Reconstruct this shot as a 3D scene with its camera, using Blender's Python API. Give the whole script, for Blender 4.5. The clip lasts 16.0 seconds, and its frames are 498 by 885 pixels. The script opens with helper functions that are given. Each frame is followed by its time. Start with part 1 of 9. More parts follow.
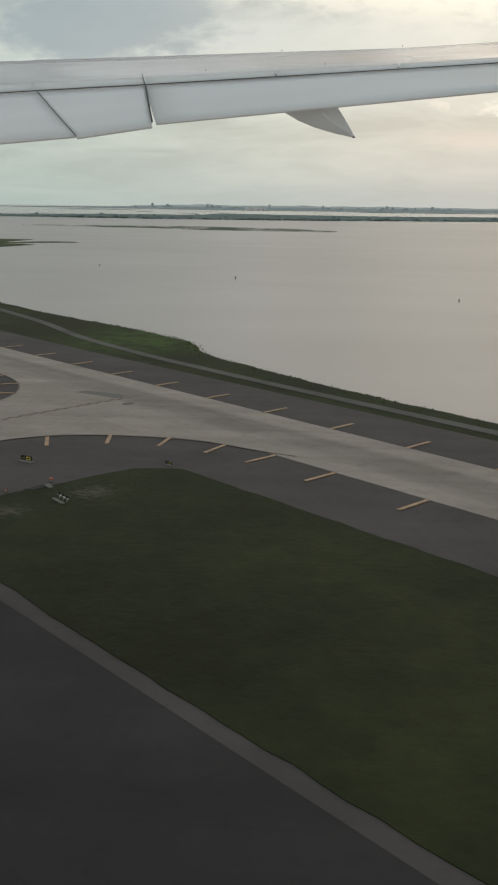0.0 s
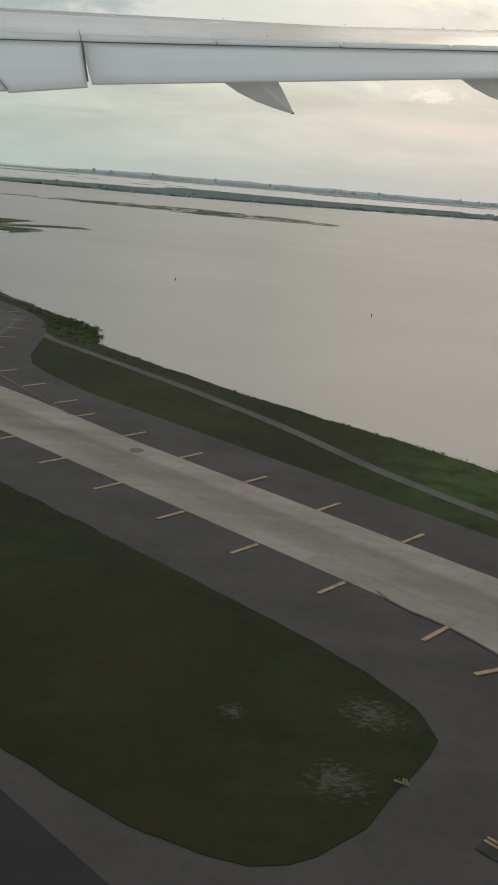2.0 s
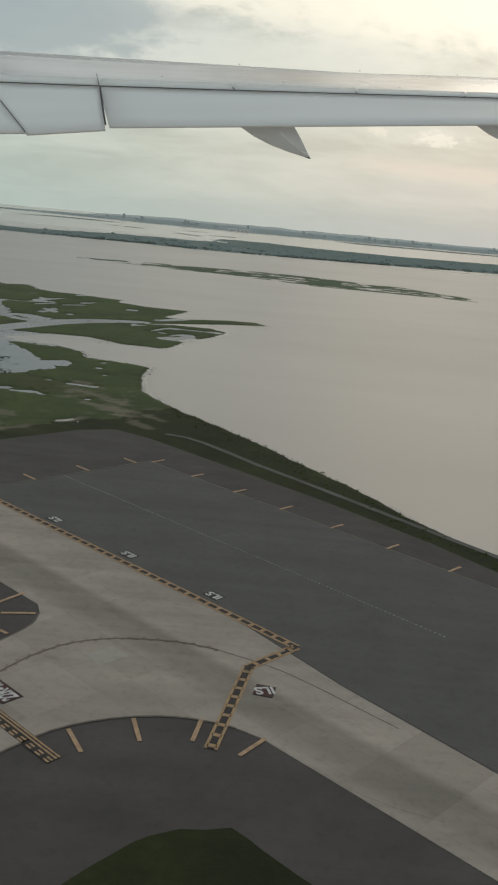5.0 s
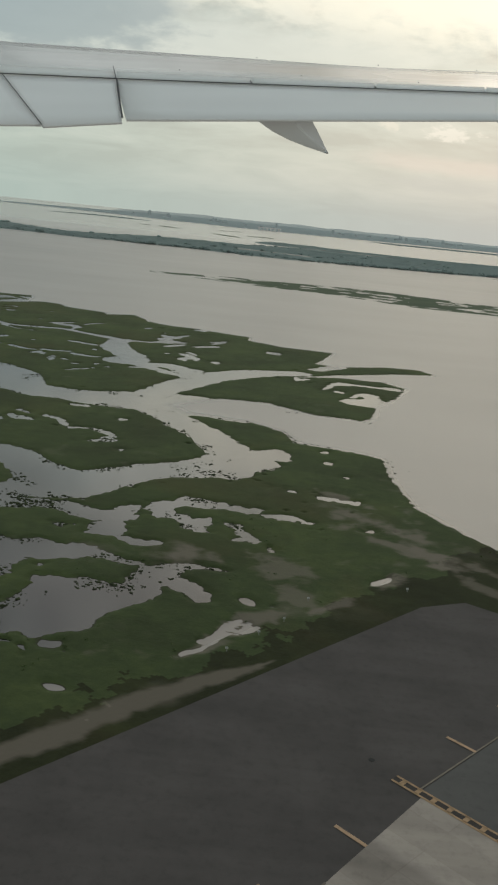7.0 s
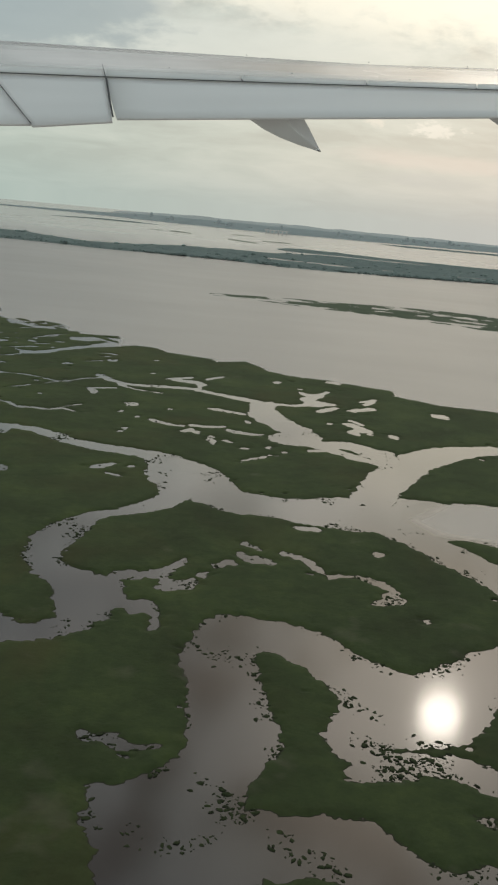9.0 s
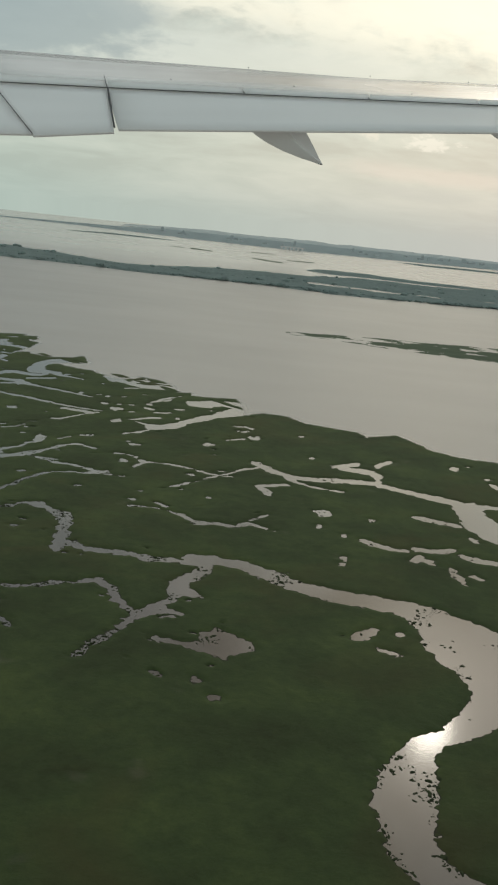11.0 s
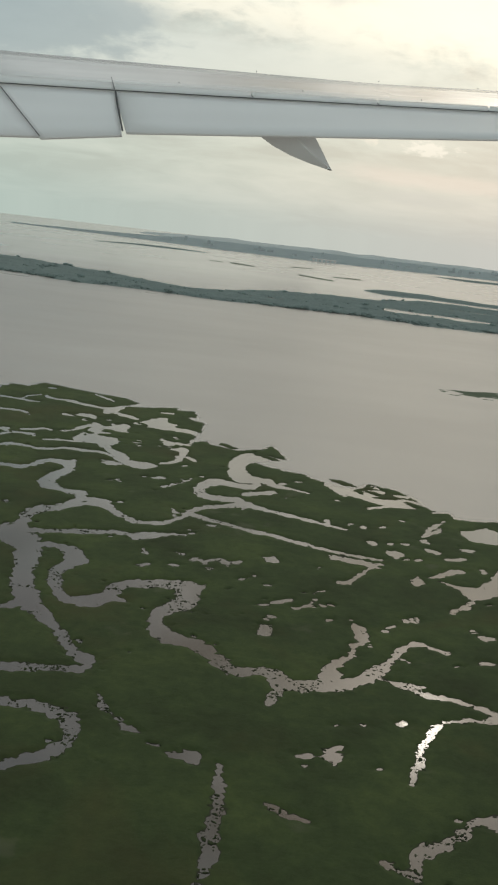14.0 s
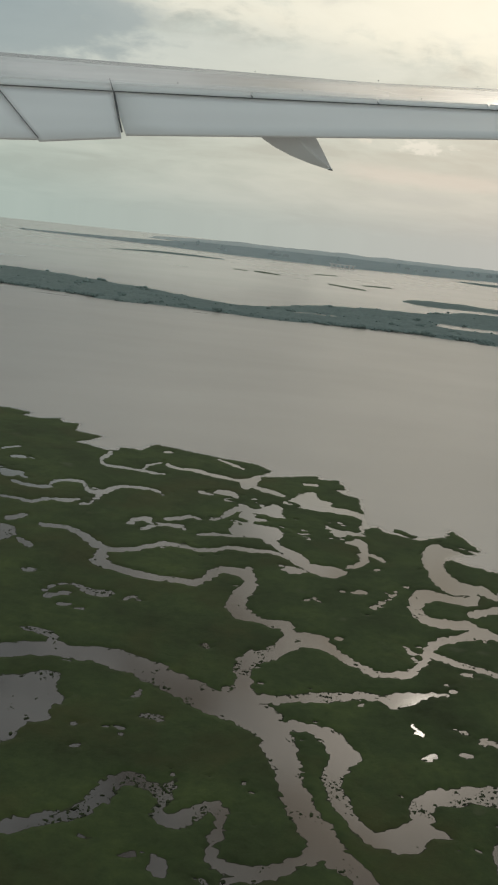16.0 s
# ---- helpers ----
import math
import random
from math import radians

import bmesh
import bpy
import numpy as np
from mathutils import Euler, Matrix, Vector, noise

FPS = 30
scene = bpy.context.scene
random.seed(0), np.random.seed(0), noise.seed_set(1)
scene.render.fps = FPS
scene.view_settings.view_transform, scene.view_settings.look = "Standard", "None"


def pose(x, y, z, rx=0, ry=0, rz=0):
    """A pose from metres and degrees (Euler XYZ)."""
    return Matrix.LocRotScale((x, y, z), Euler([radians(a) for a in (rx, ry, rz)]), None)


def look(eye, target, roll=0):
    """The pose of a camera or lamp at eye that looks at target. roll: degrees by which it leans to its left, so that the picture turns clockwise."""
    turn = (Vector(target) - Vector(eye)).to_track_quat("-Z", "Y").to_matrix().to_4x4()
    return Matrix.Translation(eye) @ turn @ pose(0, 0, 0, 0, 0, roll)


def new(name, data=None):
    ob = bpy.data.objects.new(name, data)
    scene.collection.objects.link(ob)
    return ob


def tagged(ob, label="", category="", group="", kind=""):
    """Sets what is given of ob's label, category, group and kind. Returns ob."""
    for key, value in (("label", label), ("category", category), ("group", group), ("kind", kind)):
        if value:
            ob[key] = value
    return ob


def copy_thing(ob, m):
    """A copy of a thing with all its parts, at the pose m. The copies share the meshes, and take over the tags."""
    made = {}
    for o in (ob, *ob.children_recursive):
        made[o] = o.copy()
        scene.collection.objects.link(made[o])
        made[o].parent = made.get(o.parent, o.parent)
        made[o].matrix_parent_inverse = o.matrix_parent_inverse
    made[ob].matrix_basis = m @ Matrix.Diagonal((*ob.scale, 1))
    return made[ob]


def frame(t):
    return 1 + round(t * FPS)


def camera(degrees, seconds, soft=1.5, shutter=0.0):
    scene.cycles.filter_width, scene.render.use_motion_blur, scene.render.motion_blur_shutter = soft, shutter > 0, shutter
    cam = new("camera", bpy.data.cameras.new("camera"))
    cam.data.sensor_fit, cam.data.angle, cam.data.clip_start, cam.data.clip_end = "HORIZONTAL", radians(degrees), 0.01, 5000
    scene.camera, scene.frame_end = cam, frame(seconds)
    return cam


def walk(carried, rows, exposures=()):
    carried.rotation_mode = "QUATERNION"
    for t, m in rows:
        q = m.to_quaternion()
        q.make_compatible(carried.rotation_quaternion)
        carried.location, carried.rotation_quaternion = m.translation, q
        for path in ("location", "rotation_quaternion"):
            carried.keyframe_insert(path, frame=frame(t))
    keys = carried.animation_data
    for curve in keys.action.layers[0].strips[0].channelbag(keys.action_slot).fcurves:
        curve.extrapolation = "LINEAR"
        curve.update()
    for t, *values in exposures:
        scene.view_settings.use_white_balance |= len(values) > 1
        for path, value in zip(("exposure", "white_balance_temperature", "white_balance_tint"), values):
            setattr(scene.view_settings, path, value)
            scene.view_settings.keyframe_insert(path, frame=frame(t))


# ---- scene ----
EXPOSURES = [(0.0, 0.05, 6500, 13), (3.2, 0.05, 6500, 12), (5.5, 0.0, 6500, 10), (7.0, 0.0, 6500, 9), (9.0, 0.0, 6500, 10), (10.2, 0.0, 6500, 8), (12.5, 0.07, 6500, 7), (13.5, 0.1, 6500, 9), (14.0, 0.08, 6500, 9), (14.5, -0.25, 6500, 10), (15.0, -0.15, 6500, 9), (16.0, -0.15, 6500, 9)]
cam = camera(30.13, 16.0, 2.2)

# seconds, eye, target, lean
PATH = [
    (0, (131.41, -126.73, 11.70), (123.38, -30.28, -13.44), 0.79),
    (0.5, (124.03, -119.59, 12.81), (118.43, -23.71, -15.02), 1.74),
    (1, (116.24, -112.64, 13.87), (114.20, -16.68, -14.19), 2.97),
    (1.5, (108.48, -105.60, 14.90), (108.40, -9.53, -12.85), 4.00),
    (2, (100.87, -98.24, 15.94), (102.01, -2.12, -11.60), 4.99),
    (2.5, (93.40, -90.79, 17.05), (89.22, 4.22, -13.86), 5.17),
    (3, (85.80, -83.39, 18.00), (84.90, 12.42, -10.63), 6.47),
    (3.2, (82.80, -80.46, 18.34), (83.41, 15.75, -8.95), 6.10),
    (5.3, (53.18, -50.46, 22.16), (53.20, 46.71, -1.45), 5.21),
    (5.5, (50.29, -47.67, 22.55), (49.78, 49.43, -1.36), 5.08),
    (6, (43.03, -40.67, 23.51), (42.27, 56.45, -0.32), 5.71),
    (6.5, (35.67, -33.69, 24.46), (34.88, 63.34, 0.28), 5.83),
    (7, (28.39, -26.79, 25.36), (27.97, 70.20, 1.04), 5.93),
    (7.5, (21.19, -19.93, 26.29), (21.23, 77.01, 1.73), 5.78),
    (8, (14.10, -13.16, 27.11), (14.58, 83.72, 2.32), 5.86),
    (8.5, (6.64, -6.15, 28.15), (7.21, 90.77, 3.51), 5.57),
    (9, (-0.58, 0.80, 29.04), (0.28, 97.75, 4.58), 5.54),
    (9.5, (-7.54, 7.57, 29.91), (-6.89, 104.60, 5.73), 5.50),
    (10, (-14.33, 14.20, 30.80), (-13.19, 111.39, 7.29), 6.10),
    (10.2, (-17.12, 16.89, 31.21), (-15.73, 114.16, 8.04), 6.24),
    (12.3, (-46.52, 44.79, 35.00), (-44.76, 141.95, 11.40), 6.12),
    (12.5, (-49.33, 47.57, 35.35), (-47.21, 144.80, 12.07), 6.33),
    (13, (-56.35, 54.82, 36.23), (-54.07, 152.19, 13.56), 6.60),
    (13.5, (-63.48, 62.11, 37.07), (-61.27, 159.53, 14.58), 6.81),
    (14, (-70.55, 69.26, 37.91), (-68.66, 166.57, 14.93), 6.79),
    (14.5, (-77.68, 76.32, 38.87), (-75.75, 173.77, 16.54), 6.59),
    (15, (-84.65, 83.12, 39.83), (-82.71, 180.51, 17.23), 6.24),
    (15.5, (-91.44, 89.76, 40.71), (-89.88, 186.92, 17.08), 6.29),
    (16, (-98.37, 96.53, 41.69), (-96.09, 193.83, 18.69), 6.35),
]
walk(cam, [(t, look(eye, target, roll)) for t, eye, target, roll in PATH], EXPOSURES)

# The place is built at a quarter of its true size: one unit stands for four metres.
# Plan axes: a runs along the runway in the flight's direction, b from the runway towards the bay.
AXIS_A = Vector((-0.7379, 0.6749, 0.0))
AXIS_B = Vector((0.6749, 0.7379, 0.0))
WATER = -0.15


def plan(a, b, z=0.0):
    return AXIS_A * a + AXIS_B * b + Vector((0, 0, z))


# ---- light ----
SUN_AZ, SUN_EL = radians(15.0), radians(28.7)
world = bpy.data.worlds.new("sky")
scene.world = world
world.use_nodes = True


def build_sky():
    nt = world.node_tree
    nt.nodes.clear()
    N, L = nt.nodes.new, nt.links.new
    out = N("ShaderNodeOutputWorld")
    sky = N("ShaderNodeTexSky")
    sky.sky_type = "NISHITA"
    sky.sun_disc = False
    sky.sun_elevation, sky.sun_rotation = SUN_EL, SUN_AZ
    sky.dust_density, sky.air_density = 4.0, 1.5
    clear = N("ShaderNodeBackground")
    clear.inputs["Strength"].default_value = 0.1
    L(sky.outputs[0], clear.inputs["Color"])
    tc = N("ShaderNodeTexCoord")
    sep = N("ShaderNodeSeparateXYZ")
    L(tc.outputs["Generated"], sep.inputs[0])

    def m(op, x, y=None, clamp=False):
        n = N("ShaderNodeMath")
        n.operation, n.use_clamp = op, clamp
        for i, v in enumerate((x, y)):
            if v is None:
                continue
            if isinstance(v, (int, float)):
                n.inputs[i].default_value = v
            else:
                L(v, n.inputs[i])
        return n.outputs[0]

    up = m("MAXIMUM", sep.outputs[2], 0.0)
    den = m("ADD", up, 0.16)
    comb = N("ShaderNodeCombineXYZ")
    L(m("DIVIDE", sep.outputs[0], den), comb.inputs[0])
    L(m("DIVIDE", sep.outputs[1], den), comb.inputs[1])
    comb.inputs[2].default_value = 3.7

    def cloud(scale, detail, rough, seed):
        mp = N("ShaderNodeMapping")
        mp.inputs["Location"].default_value = (seed, seed * 0.7, 0)
        mp.inputs["Rotation"].default_value = (0, 0, radians(20))
        mp.inputs["Scale"].default_value = (1.0, 1.0, 1.0)
        L(comb.outputs[0], mp.inputs[0])
        n = N("ShaderNodeTexNoise")
        n.inputs["Scale"].default_value, n.inputs["Detail"].default_value = scale, detail
        n.inputs["Roughness"].default_value = rough
        n.inputs["Distortion"].default_value = 0.6
        L(mp.outputs[0], n.inputs["Vector"])
        return n.outputs["Fac"]

    big, small = cloud(1.1, 7, 0.58, SKY_SEED), cloud(3.2, 6, 0.6, SKY_SEED + 5.0)
    mixn = m("ADD", m("MULTIPLY", big, 0.7), m("MULTIPLY", small, 0.3))
    # glow of the veiled sun
    sunv = Vector((math.sin(SUN_AZ) * math.cos(SUN_EL), math.cos(SUN_AZ) * math.cos(SUN_EL), math.sin(SUN_EL)))
    dot = N("ShaderNodeVectorMath")
    dot.operation = "DOT_PRODUCT"
    L(tc.outputs["Generated"], dot.inputs[0])
    dot.inputs[1].default_value = sunv
    ang = m("MAXIMUM", dot.outputs["Value"], 0.0)
    glow = m("POWER", ang, 150.0)
    core = m("POWER", ang, 2200.0)
    ramp = N("ShaderNodeValToRGB")
    cr = ramp.color_ramp
    cr.elements[0].position, cr.elements[0].color = 0.40, (0.22, 0.26, 0.275, 1)
    cr.elements[1].position, cr.elements[1].color = 0.64, (0.76, 0.79, 0.74, 1)
    e = cr.elements.new(0.5)
    e.color = (0.44, 0.515, 0.50, 1)
    L(mixn, ramp.inputs[0])
    # clouds that stand ahead, over the bay: x and z as shares of the distance ahead
    ahead = m("MAXIMUM", sep.outputs[1], 0.05)
    fx, fz = m("DIVIDE", sep.outputs[0], ahead), m("DIVIDE", sep.outputs[2], ahead)
    front = N("ShaderNodeCombineXYZ")
    L(fx, front.inputs[0])
    L(fz, front.inputs[1])
    billow_map = N("ShaderNodeMapping")
    billow_map.inputs["Scale"].default_value = (1.0, 2.4, 1.0)
    L(front.outputs[0], billow_map.inputs[0])

    def billow(scale, detail, rough):
        n = N("ShaderNodeTexNoise")
        n.inputs["Scale"].default_value, n.inputs["Detail"].default_value = scale, detail
        n.inputs["Roughness"].default_value, n.inputs["Distortion"].default_value = rough, 0.3
        L(billow_map.outputs[0], n.inputs["Vector"])
        return m("SUBTRACT", n.outputs["Fac"], 0.5)

    puff, wisp, curl = billow(9.0, 6, 0.6), billow(30.0, 6, 0.62), billow(75.0, 5, 0.6)

    def cloud_mass(cx, cz, rx, rz, rag, fine, soft):
        dx, dz = m("DIVIDE", m("SUBTRACT", fx, cx), rx), m("DIVIDE", m("SUBTRACT", fz, cz), rz)
        d = m("SQRT", m("ADD", m("MULTIPLY", dx, dx), m("MULTIPLY", dz, dz)))
        d = m("ADD", d, m("ADD", m("MULTIPLY", curl if rx < 0.04 else puff, rag), m("MULTIPLY", wisp, fine)))
        r = N("ShaderNodeMapRange")
        r.interpolation_type = "SMOOTHSTEP"
        r.inputs["From Min"].default_value, r.inputs["From Max"].default_value = 1.0 + soft, 1.0 - soft
        L(d, r.inputs["Value"])
        return r.outputs[0]

    def over_with(col, mask, colour, amount):
        n = N("ShaderNodeMixRGB")
        L(m("MULTIPLY", mask, amount), n.inputs[0])
        L(col, n.inputs[1])
        n.inputs[2].default_value = (*colour, 1)
        return n.outputs[0]

    # haze thickens towards the horizon, clearer green away from the sun and rosy below it
    side = m("ADD", m("MULTIPLY", sep.outputs[0], 1.7), 0.5, True)
    low = N("ShaderNodeMixRGB")
    L(side, low.inputs[0])
    low.inputs[1].default_value = (0.385, 0.475, 0.435, 1)
    low.inputs[2].default_value = (0.505, 0.510, 0.485, 1)
    haze = m("POWER", m("SUBTRACT", 1.0, m("MULTIPLY", up, 3.4), True), 0.9)
    hz0 = N("ShaderNodeMixRGB")
    L(m("MULTIPLY", haze, 0.94), hz0.inputs[0])
    L(ramp.outputs[0], hz0.inputs[1])
    L(low.outputs[0], hz0.inputs[2])
    # the cloud deck is thicker and darker overhead
    deck = N("ShaderNodeMapRange")
    deck.interpolation_type = "SMOOTHSTEP"
    deck.inputs["From Min"].default_value, deck.inputs["From Max"].default_value = 0.24, 0.75
    deck.inputs["To Min"].default_value, deck.inputs["To Max"].default_value = 1.0, 0.5
    L(up, deck.inputs["Value"])
    broken = N("ShaderNodeMapRange")
    broken.inputs["From Min"].default_value, broken.inputs["From Max"].default_value = 0.42, 0.60
    broken.inputs["To Min"].default_value, broken.inputs["To Max"].default_value = 0.12, 1.85
    L(cloud(5.0, 5, 0.55, 2.4), broken.inputs["Value"])
    high = N("ShaderNodeMapRange")
    high.inputs["From Min"].default_value, high.inputs["From Max"].default_value = 0.24, 0.42
    L(up, high.inputs["Value"])
    rift = m("ADD", m("MULTIPLY", m("SUBTRACT", broken.outputs[0], 1.0), high.outputs[0]), 1.0)
    hz = N("ShaderNodeMixRGB")
    hz.blend_type = "MULTIPLY"
    hz.inputs[0].default_value = 1.0
    # small cumulus and thin streaks low over the far shore
    sky_col = over_with(hz0.outputs[0], cloud_mass(0.13, 0.235, 0.30, 0.055, 2.4, 1.0, 0.4), (0.76, 0.75, 0.65), 0.8)
    sky_col = over_with(sky_col, cloud_mass(-0.06, 0.155, 0.22, 0.030, 2.4, 0.6, 0.6), (0.50, 0.55, 0.53), 0.75)
    sky_col = over_with(sky_col, cloud_mass(-0.23, 0.172, 0.11, 0.036, 2.0, 0.9, 0.32), (0.235, 0.31, 0.345), 0.85)
    sky_col = over_with(sky_col, cloud_mass(0.03, 0.236, 0.05, 0.014, 2.0, 0.8, 0.5), (0.42, 0.45, 0.45), 0.7)
    low_col = over_with(sky_col, cloud_mass(0.170, 0.094, 0.022, 0.0062, 3.4, 2.2, 0.45), (0.75, 0.735, 0.685), 0.55)
    low_col = over_with(low_col, cloud_mass(0.105, 0.098, 0.010, 0.0040, 3.0, 1.6, 0.5), (0.68, 0.66, 0.60), 0.55)
    low_col = over_with(low_col, cloud_mass(0.20, 0.064, 0.10, 0.008, 2.2, 0.9, 0.6), (0.605, 0.56, 0.525), 0.55)
    low_col = over_with(low_col, cloud_mass(0.165, 0.044, 0.05, 0.006, 2.2, 0.9, 0.6), (0.44, 0.475, 0.47), 0.5)
    low_col = over_with(low_col, cloud_mass(0.17, 0.075, 0.06, 0.006, 2.2, 0.9, 0.6), (0.47, 0.505, 0.48), 0.45)
    L(low_col, hz.inputs[1])
    zenith = N("ShaderNodeMapRange")
    zenith.interpolation_type = "SMOOTHSTEP"
    zenith.inputs["From Min"].default_value, zenith.inputs["From Max"].default_value = 0.62, 0.92
    zenith.inputs["To Min"].default_value, zenith.inputs["To Max"].default_value = 0.0, 0.65
    L(up, zenith.inputs["Value"])
    rosy = N("ShaderNodeMixRGB")
    L(m("MULTIPLY", m("SUBTRACT", high.outputs[0], m("MULTIPLY", zenith.outputs[0], 1.5), True), m("MULTIPLY", deck.outputs[0], rift)), rosy.inputs[0])
    L(m("ADD", m("MULTIPLY", deck.outputs[0], rift), zenith.outputs[0]), rosy.inputs[1])
    rosy.inputs[2].default_value = (0.92, 0.82, 0.82, 1)
    L(rosy.outputs[0], hz.inputs[2])
    add = N("ShaderNodeMixRGB")
    add.blend_type = "ADD"
    add.inputs[0].default_value = 1.0
    L(hz.outputs[0], add.inputs[1])
    warm = N("ShaderNodeMixRGB")
    warm.blend_type = "MIX"
    warm.inputs[1].default_value = (0, 0, 0, 1)
    warm.inputs[2].default_value = (1.0, 0.91, 0.80, 1)
    L(m("ADD", m("MULTIPLY", glow, 0.5), m("MULTIPLY", core, 0.9), False), warm.inputs[0])
    warm.use_clamp = False
    L(warm.outputs[0], add.inputs[2])
    over = N("ShaderNodeBackground")
    over.inputs["Strength"].default_value = SKY_LEVEL
    L(add.outputs[0], over.inputs["Color"])
    mix = N("ShaderNodeMixShader")
    mix.inputs[0].default_value = 0.9
    L(clear.outputs[0], mix.inputs[1])
    L(over.outputs[0], mix.inputs[2])
    # below the horizon the dull water goes on
    sea = N("ShaderNodeBackground")
    sea.inputs["Color"].default_value, sea.inputs["Strength"].default_value = (0.19, 0.185, 0.165, 1), 1.0
    under = N("ShaderNodeMapRange")
    under.inputs["From Min"].default_value, under.inputs["From Max"].default_value = -0.05, -0.12
    L(sep.outputs[2], under.inputs["Value"])
    full = N("ShaderNodeMixShader")
    L(under.outputs[0], full.inputs[0])
    L(mix.outputs[0], full.inputs[1])
    L(sea.outputs[0], full.inputs[2])
    L(full.outputs[0], out.inputs[0])


SKY_SEED, SKY_LEVEL = 1.3, 1.16
build_sky()
sun = new("sun", bpy.data.lights.new("sun", "SUN"))
sun.data.energy, sun.data.angle, sun.data.color = 0.011, radians(2.4), (1.0, 0.92, 0.80)
sun.matrix_world = look((math.sin(SUN_AZ) * 50, math.cos(SUN_AZ) * 50, 50 * math.tan(SUN_EL)), (0, 0, 0))


# ---- materials ----
def material(name, rough=0.8, spec=0.5):
    mat = bpy.data.materials.new(name)
    mat.use_nodes = True
    bs = mat.node_tree.nodes["Principled BSDF"]
    bs.inputs["Roughness"].default_value = rough
    bs.inputs["Specular IOR Level"].default_value = spec
    return mat, mat.node_tree, bs


def noise_node(nt, scale, detail=4, rough=0.55, stretch=None, distort=0.0):
    geo = nt.nodes.new("ShaderNodeNewGeometry")
    n = nt.nodes.new("ShaderNodeTexNoise")
    n.inputs["Scale"].default_value, n.inputs["Detail"].default_value = scale, detail
    n.inputs["Roughness"].default_value, n.inputs["Distortion"].default_value = rough, distort
    src = geo.outputs["Position"]
    if stretch:
        mp = nt.nodes.new("ShaderNodeMapping")
        mp.inputs["Rotation"].default_value = (0, 0, stretch[2])
        mp.inputs["Scale"].default_value = (stretch[0], stretch[1], 1)
        nt.links.new(src, mp.inputs[0])
        src = mp.outputs[0]
    nt.links.new(src, n.inputs["Vector"])
    return n.outputs["Fac"]


def ramp_node(nt, fac, stops):
    r = nt.nodes.new("ShaderNodeValToRGB")
    while len(r.color_ramp.elements) < len(stops):
        r.color_ramp.elements.new(0.5)
    for e, (p, c) in zip(r.color_ramp.elements, stops):
        e.position, e.color = p, (*c, 1) if len(c) == 3 else c
    nt.links.new(fac, r.inputs[0])
    return r.outputs[0]


def blend(nt, fac, a, b, mode="MIX"):
    n = nt.nodes.new("ShaderNodeMixRGB")
    n.blend_type = mode
    for i, v in ((0, fac), (1, a), (2, b)):
        if isinstance(v, (int, float)):
            n.inputs[i].default_value = v
        elif isinstance(v, tuple):
            n.inputs[i].default_value = (*v, 1)
        else:
            nt.links.new(v, n.inputs[i])
    return n.outputs[0]


def bump(nt, bs, height, strength, distance):
    b = nt.nodes.new("ShaderNodeBump")
    b.inputs["Strength"].default_value, b.inputs["Distance"].default_value = strength, distance
    nt.links.new(height, b.inputs["Height"])
    nt.links.new(b.outputs[0], bs.inputs["Normal"])


